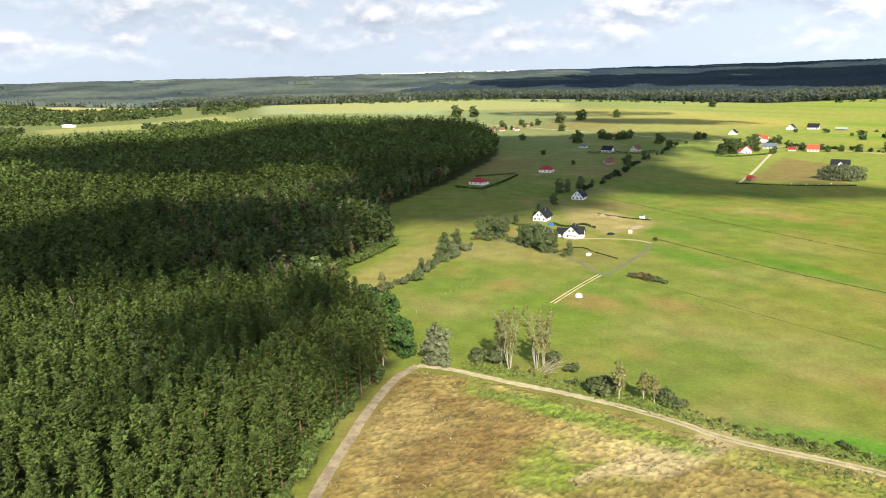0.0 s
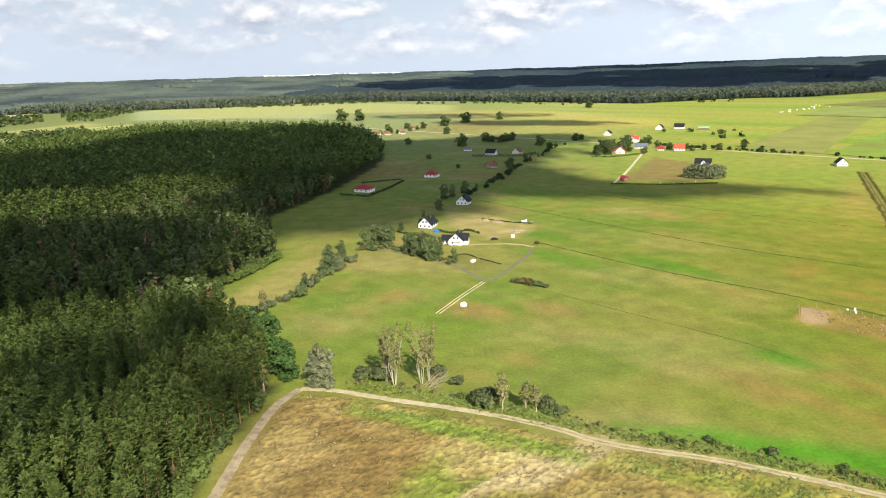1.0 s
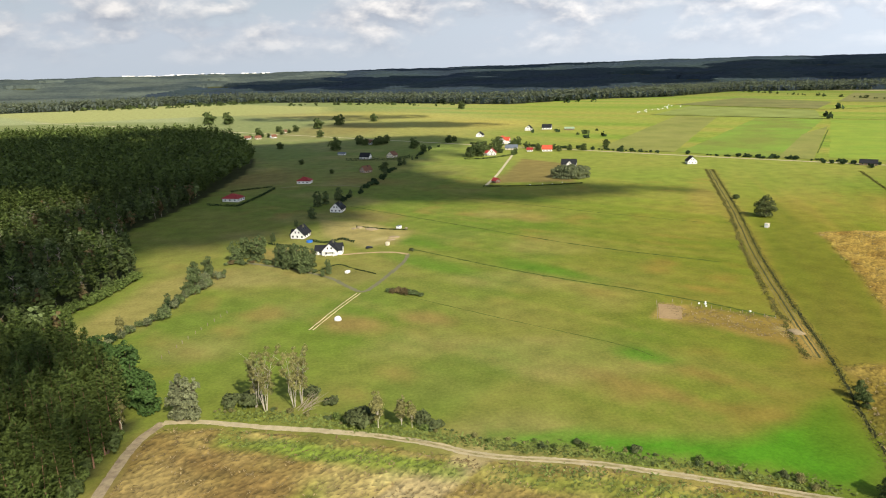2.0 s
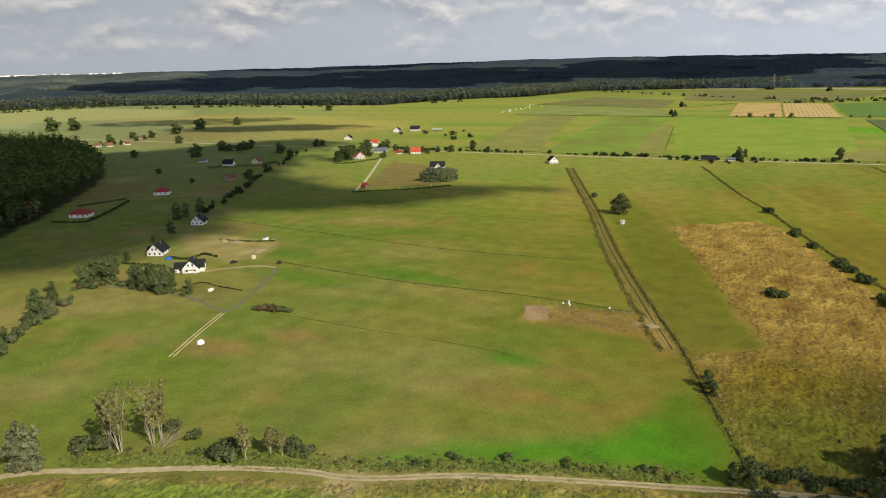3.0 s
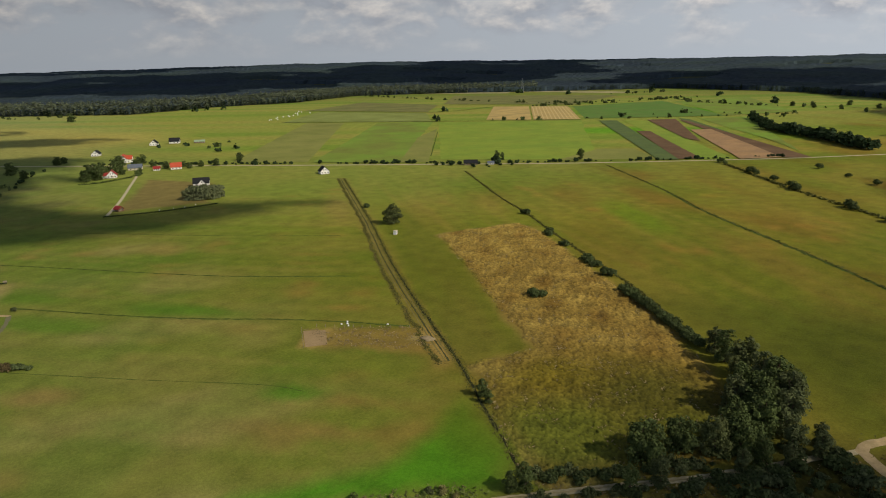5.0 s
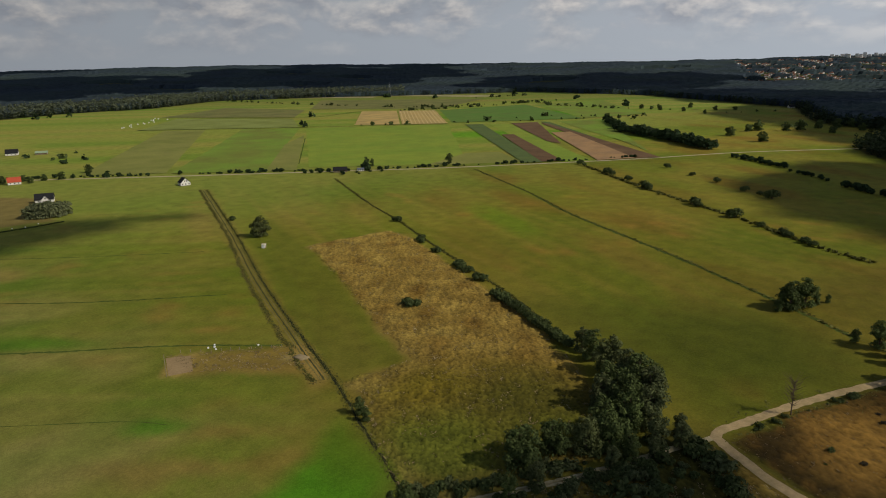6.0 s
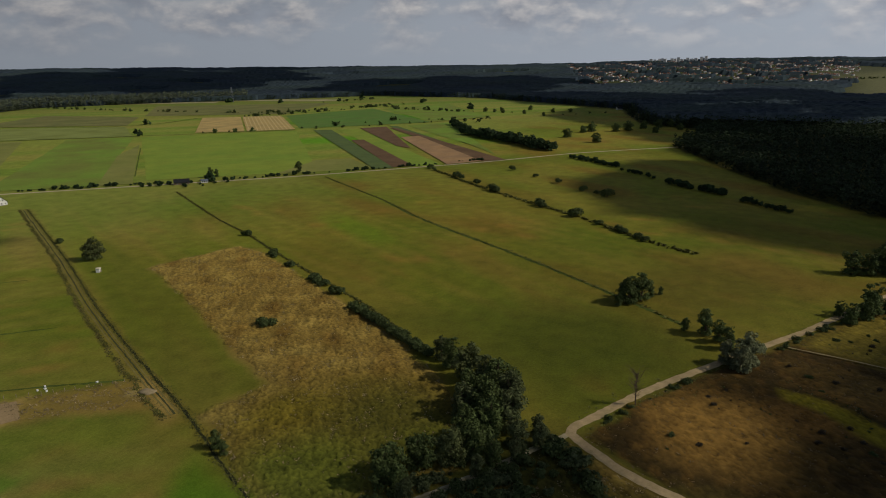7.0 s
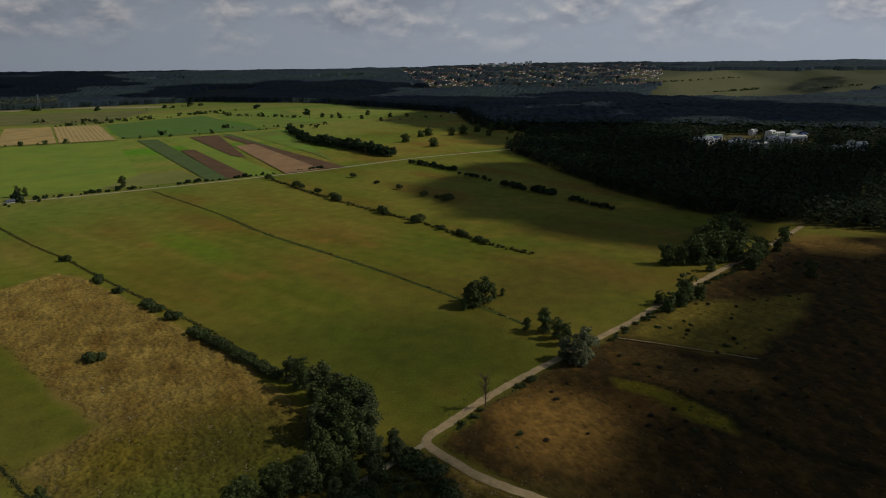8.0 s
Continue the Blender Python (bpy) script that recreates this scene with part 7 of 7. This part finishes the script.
def build_small():
    rng = np.random.default_rng(91)
    # white covered heap
    bm = bmesh.new()
    bmesh.ops.create_icosphere(bm, subdivisions=3, radius=1.15)
    for v in bm.verts:
        v.co *= 1 + 0.1 * noise.noise(v.co * 1.7)
        v.co.z = max(-0.05, v.co.z * 0.95 + 0.25)
    heap = tagged(new("covered_heap", from_bm("covered_heap", bm, M_PLASTIC, True)), "rounded heap under white film in the meadow", "heap")
    heap.matrix_basis = pose(18.2, 211.2, 0, 0, 0, 35)
    # wrapped bales in the far pasture
    bm = bmesh.new()
    bmesh.ops.create_cone(bm, cap_ends=True, segments=16, radius1=0.8, radius2=0.8, depth=1.5)
    bmesh.ops.bevel(bm, geom=bm.edges[:], offset=0.12, segments=1, affect="EDGES")
    bale = tagged(new("wrapped_bale", from_bm("wrapped_bale", bm, M_PLASTIC, True)), "white film-wrapped round bale in far pasture", "bale", "bales in the far pasture")
    for k in range(16):
        m = pose(518 + 8.7 * k + rng.normal(0, 4), 950 + 7.5 * k + rng.normal(0, 12), 0.78, 90, 0, rng.uniform(0, 180))
        if k:
            copy_thing(bale, m)
        else:
            bale.matrix_basis = m
    # white hut by the ditch
    ob = tagged(new("white_hut"), "small white box hut beside the ditch track", "hut")
    part("body", box_mesh("body", M_WHITE, -1.1, -1.0, -0.1, 1.1, 1.0, 2.2, bevel=0.03), ob)
    part("roof", box_mesh("roof", M_CREAM, -1.3, -1.2, 2.2, 1.3, 1.2, 2.35, bevel=0.03), ob)
    part("door", box_mesh("door", M_WOOD, -0.45, -1.05, 0.0, 0.45, -0.98, 1.9), ob)
    ob.matrix_basis = pose(218.5, 275, 0, 0, 0, 30) @ Matrix.Scale(0.8, 4)
    # beehive-like boxes and pale stones by the sandy square
    for x, y in ((131, 192), (132.6, 191), (133.6, 192.4), (141.5, 181), (131.8, 189.2), (158, 424), (166, 423), (172, 421), (180, 424)):
        part_of = tagged(new("white_crate", box_mesh("white_crate", M_PLASTIC, -0.6, -0.5, -0.05, 0.6, 0.5, 0.8, bevel=0.05)), "white plastic crate in the grass", "crate", "white crates in the grass")
        part_of.matrix_basis = pose(x, y, 0, 0, 0, rng.uniform(0, 90)) @ Matrix.Scale(0.5, 4)
    # bare square and straw litter of the paddock
    sheet("sand_square", [(112.5, 184), (119, 196), (124.5, 191.5), (118.5, 181)], M_SOILPALE, "bare sandy square in the paddock corner", 0.06)
    x, y = spread([(120, 197), (146, 175), (141, 158), (132, 163), (118, 181)], 1.05, rng, lambda x, y: rolling(x, y, 7, 33) > -0.1)
    tufts("paddock_straw", x, y, rng.uniform(0.4, 0.9, len(x)), M_STRAW, "straw litter and dry tufts in the paddock", rng, 0.3, 3, 0.25, 1.3)
    # blue pool cover, car, building-site things
    bm = bmesh.new()
    bmesh.ops.create_cone(bm, cap_ends=True, segments=24, radius1=2.0, radius2=1.9, depth=1.1)
    pool = tagged(new("paddling_pool", from_bm("paddling_pool", bm, M_BLUE)), "round blue garden pool beside the white house", "pool")
    pool.matrix_basis = pose(14, 316, 0.4) @ Matrix.Scale(1 / PLAN, 4)
    car = tagged(new("car"), "dark parked car on the lane verge", "car")
    bm = bmesh.new()
    prism(bm, [(-2.1, 0.35), (2.1, 0.35), (2.15, 0.8), (1.2, 0.95), (0.7, 1.45), (-1.1, 1.45), (-1.7, 0.95), (-2.1, 0.85)], -0.85, 0.85)
    part("body", from_bm("body", bm, M_CAR), car)
    for sx in (-1.3, 1.3):
        for sy in (-0.8, 0.8):
            v, q = tube([(sx, sy - 0.1, 0.32), (sx, sy + 0.1, 0.32)], [0.32, 0.32], 12)
            part("wheel", mesh_of("wheel", v, q, M_RUBBER), car)
    car.matrix_basis = pose(38.5, 296, 0, 0, 0, 15) @ Matrix.Scale(1 / PLAN, 4)
    for x, y, w, l, h, mat, label in ((57, 329, 2.4, 5.0, 2.3, M_WHITE, "white site cabin beside the bare plot"), (47, 299, 2.2, 2.4, 2.2, M_CREAM, "cream pallet stack beside the drive"), (26, 262, 2.0, 3.2, 1.2, M_WHITE, "white covered trailer in the garden"), (60, 326, 1.6, 2.4, 1.4, M_POST, "timber stack by the site cabin")):
        ob = tagged(new("site_cabin" if h > 2.25 else "stack"), label, "cabin" if h > 2.25 else "stack")
        part("body", box_mesh("body", mat, -w / 2, -l / 2, -0.05, w / 2, l / 2, h, bevel=0.06), ob)
        part("lid", box_mesh("lid", M_ROOFGREY if h > 2.25 else mat, -w / 2 - 0.06, -l / 2 - 0.06, h, w / 2 + 0.06, l / 2 + 0.06, h + 0.1), ob)
        ob.matrix_basis = pose(x, y, 0, 0, 0, -35) @ Matrix.Scale(0.62, 4)
    # fence posts across the meadow
    post = box_mesh("fence_post", M_POST, -0.06, -0.06, -0.2, 0.06, 0.06, 0.95)
    for line, gap, group in (([(-31, 195), (-28, 202), (-24, 212), (-16, 228)], 3.0, "posts of the meadow fence"), ([(124, 196), (136, 183), (145, 174)], 2.6, "posts of the small paddock"), ([(112, 184), (119, 197)], 2.4, "posts of the small paddock")):
        for x, y in smooth_line(line, gap):
            ob = tagged(new("fence_post", post), "pale wooden fence post in the meadow", "post", group)
            ob.matrix_basis = pose(x, y, 0, 0, 0, rng.uniform(0, 90))
    # felled poplar boughs by the road
    heap = tagged(new("branch_heap"), "heap of bleached fallen poplar boughs", "branches")
    for k in range(22):
        w = rng.uniform(-0.7, 0.9)
        s, r = rng.uniform(2, 6.0), rng.uniform(0.03, 0.09)
        a = Vector((rng.normal(0, 0.8), rng.normal(0, 0.8), 0.2))
        b = a + Vector((s * math.cos(w), s * math.sin(w), rng.uniform(0.4, 3.4)))
        part("bough", mesh_of("bough", *tube([a - (b - a) * 0.08, a.lerp(b, 0.5) + Vector((0, 0, 0.3)), b], [r, r * 0.7, r * 0.25], 5), M_POST), heap)
    heap.matrix_basis = pose(6, 155.2, 0)
    # leafless tree by the sand road
    bare = tagged(new("bare_tree"), "leafless grey tree beside the sand road", "tree")
    limbs = [trunk(7.5, 0.11, rng, 6)]
    for k in range(90):
        z, w, s = rng.uniform(1.8, 7.2), rng.uniform(0, 6.3), rng.uniform(0.8, 2.6)
        limbs.append(tube([(0, 0, z), (0.5 * s * math.cos(w), 0.5 * s * math.sin(w), z + 0.7 * s * 0.5), (s * math.cos(w), s * math.sin(w), z + s * 0.8)], [0.05, 0.03, 0.01], 4))
    part("trunk", mesh_of("trunk", *joined(limbs), M_BARK), bare)
    bare.matrix_basis = pose(190, 38.5, 0) @ Matrix.Scale(1.25, 4)
    # lattice pylon far behind the fields
    pylon = tagged(new("power_pylon"), "grey lattice power pylon before the far wood", "pylon")
    pieces = []
    for sx in (-1, 1):
        for sy in (-1, 1):
            pieces.append(tube([(3.2 * sx, 3.2 * sy, -0.5), (0.7 * sx, 0.7 * sy, 34)], [0.3, 0.2], 4))
    for k in range(9):
        z0, z1 = 34 * k / 9, 34 * (k + 1) / 9
        r0, r1 = 3.2 - 2.5 * k / 9, 3.2 - 2.5 * (k + 1) / 9
        for s in (-1, 1):
            pieces.append(tube([(s * r0, -r0, z0), (s * r1, r1, z1)], [0.13, 0.13], 4))
            pieces.append(tube([(-r0, s * r0, z0), (r1, s * r1, z1)], [0.13, 0.13], 4))
    part("mast", mesh_of("mast", *joined(pieces), M_STEEL), pylon)
    for z in (24, 29, 33):
        part("crossarm", mesh_of("crossarm", *tube([(-5.5, 0, z), (0, 0, z + 0.8), (5.5, 0, z)], [0.12, 0.3, 0.12], 4), M_STEEL), pylon)
    pylon.matrix_basis = pose(1290, 1150, 0, 0, 0, 40)


build_small()


def hedge_line(points, tall, wide, label, seed):
    """A clipped garden hedge along a line."""
    rng = np.random.default_rng(seed)
    line = smooth_line(points, 0.8)
    n = len(line) * 14
    at = line[rng.integers(0, len(line), n)]
    places = np.c_[at + rng.normal(0, wide * 0.35, (n, 2)), rng.uniform(0.1, tall, n)]
    v, q = leaf_quads(places, rng.normal(0, 1, (n, 3)) + np.array((0, 0, 0.8)), 0.3, rng)
    v[:, 2] = np.maximum(v[:, 2], -0.03)
    tagged(new("garden_hedge", mesh_of("garden_hedge", v, q, M_HEDGE)), label, "hedge")


def build_gardens():
    hedge_line([(-40, 425), (-23, 415.5)], 1.3, 0.9, "dark clipped hedge round the red-roofed bungalow", 101)
    hedge_line([(-22.5, 416), (-12, 440), (-2, 470)], 1.3, 0.9, "dark clipped hedge along the bungalow garden", 110)
    hedge_line([(-30, 468), (-4, 478)], 1.0, 0.7, "dark hedge behind the red-roofed bungalow", 102)
    hedge_line([(56, 591), (76, 586), (94, 580), (110, 592)], 2.4, 2.0, "tall dark hedge before two houses", 103)
    hedge_line([(14, 318), (22, 311), (28, 316), (33, 309)], 1.0, 0.6, "low hedge between two white houses", 104)
    hedge_line([(-4, 318), (2, 312), (12, 304)], 1.0, 0.6, "low dark garden hedge beside a white house", 105)
    hedge_line([(13, 265), (23, 274), (29, 266), (36, 257)], 0.22, 0.16, "low dark border of a garden plot", 106)
    hedge_line([(128, 428), (160, 418), (190, 416)], 0.7, 0.6, "low straggling hedge of a garden plot", 107)
    hedge_line([(150, 560), (165, 556), (190, 566)], 1.2, 0.8, "dark hedge round the hamlet gardens", 108)
    hedge_line([(38, 340), (50, 330), (60, 325)], 0.5, 0.5, "dark weedy bank of the bare plot", 109)
    # sandy spoil heaps on the bare plot
    for x, y, r, h in ((44, 332, 3.4, 0.6), (39, 338, 2.4, 0.5), (36, 336, 1.8, 0.4), (52, 312, 2.6, 0.7), (50, 308, 1.8, 0.5), (143, 163, 2.4, 0.6)):
        bm = bmesh.new()
        bmesh.ops.create_icosphere(bm, subdivisions=3, radius=1.0)
        for v in bm.verts:
            lump = 1 + 0.35 * noise.noise(v.co * 1.9 + Vector((x, y, 0)))
            v.co = Vector((v.co.x * r * lump, v.co.y * r * 0.7 * lump, max(-0.1, v.co.z * h * lump)))
        heap = tagged(new("spoil_mound", from_bm("spoil_mound", bm, M_RUBBLE, True)), "low heap of pale sandy spoil", "heap", "spoil heaps")
        heap.matrix_basis = pose(x, y, 0, 0, 0, x * 7 % 180)


build_gardens()

# ---------------------------------------------------------------- clouds overhead


def cloud(x, y, wide, long, turn, seed, thin=False):
    """A cumulus heap with a level base, given by the ground that lies in its shade."""
    rng = np.random.default_rng(seed)
    base = 1000.0
    back = base / math.tan(SUN_EL)
    cx, cy = x + back * math.sin(SUN_AZ), y + back * math.cos(SUN_AZ)
    bm = bmesh.new()
    for k in range(0 if thin else 44):
        w, d = rng.uniform(0, 6.3), math.sqrt(rng.random())
        px, py = d * wide * math.cos(w), d * long * math.sin(w)
        r = (0.48 - 0.30 * d) * min(wide, long) * rng.uniform(0.7, 1.4) + 6
        made = bmesh.ops.create_icosphere(bm, subdivisions=2, radius=1.0)["verts"]
        for v in made:
            bump = 1 + 0.22 * noise.noise(v.co * 2.3 + Vector((seed, k, 0)))
            v.co = Vector((px + v.co.x * r * bump, py + v.co.y * r * bump, max(-4.0, v.co.z * r * 0.5 * bump)))
    # ragged scraps that soften the rim, or make up a thin cloud
    for k in range(int(wide * long / (60 if wide < 90 else 36)) if thin is True else int(wide * long / thin) if thin else 70 if wide < 260 else 0):
        w, d = rng.uniform(0, 6.3), math.sqrt(rng.random()) if thin else rng.uniform(0.8, 1.3)
        r = rng.uniform(5, 10)
        made = bmesh.ops.create_icosphere(bm, subdivisions=1, radius=1.0)["verts"]
        for v in made:
            v.co = Vector((d * wide * math.cos(w) + v.co.x * r, d * long * math.sin(w) + v.co.y * r, v.co.z * r * 0.4))
    ob = tagged(new("cumulus_cloud", from_bm("cumulus_cloud", bm, M_CLOUD, True)), "white cumulus cloud with a flat grey base", "cloud", "cumulus clouds over the plain")
    ob.matrix_basis = pose(cx, cy, base, 0, 0, turn)


def build_clouds():
    # over the pine wood
    cloud(-275, 540, 165, 98, -14, 1)
    cloud(-150, 650, 165, 180, 0, 41)
    cloud(-138, 272, 56, 58, 20, 2)
    cloud(-64, 168, 32, 42, 0, 36, 50)
    # over the meadows and houses
    cloud(-30, 400, 74, 62, 40, 3)
    cloud(32, 485, 72, 64, 30, 24)
    cloud(118, 414, 78, 26, -12, 21)
    cloud(118, 604, 52, 34, -10, 46, 40)
    cloud(207, 386, 44, 15, -14, 26, 45)
    cloud(66, 585, 46, 74, -10, 45)
    cloud(70, 690, 120, 60, 20, 4)
    cloud(-70, 640, 110, 90, 20, 42)
    cloud(160, 935, 110, 36, -30, 14)
    cloud(90, 1120, 150, 60, -20, 43, True)
    cloud(640, -80, 240, 140, -40, 5)
    cloud(820, 30, 210, 100, 30, 16)
    cloud(560, -330, 200, 120, 10, 17)
    # over the grove and the moor
    cloud(128, 61, 32, 10, -33, 44)
    cloud(158, -32, 44, 26, 10, 33)
    cloud(180, 18, 30, 24, 0, 34, 170)
    cloud(236, -74, 72, 44, -40, 6)
    cloud(138, -38, 34, 26, 30, 18)
    cloud(310, -110, 90, 48, -30, 22)
    cloud(450, 10, 80, 34, 85, 7)
    cloud(418, -18, 36, 50, 0, 48)
    # banks over the far woods
    cloud(350, 2350, 500, 300, -10, 8)
    cloud(850, 2200, 560, 380, -30, 9)
    cloud(1700, 1900, 520, 420, -45, 10)
    cloud(1900, 900, 420, 330, -60, 11)
    cloud(1250, -230, 260, 190, 20, 12)
    cloud(1150, 130, 250, 170, 40, 27)
    cloud(1650, 0, 240, 160, 40, 28)
    cloud(2150, -560, 255, 60, -20, 29, True)
    cloud(1500, 350, 300, 160, 60, 13)
    cloud(2400, 2300, 600, 400, -45, 19)
    cloud(900, 3100, 600, 300, -20, 20)


build_clouds()


def set_out():
    """From the plan to metres."""
    for ob in list(scene.objects):
        if ob.parent is None and ob not in (cam, sun):
            ob.matrix_basis = Matrix.Scale(PLAN, 4) @ ob.matrix_basis


set_out()
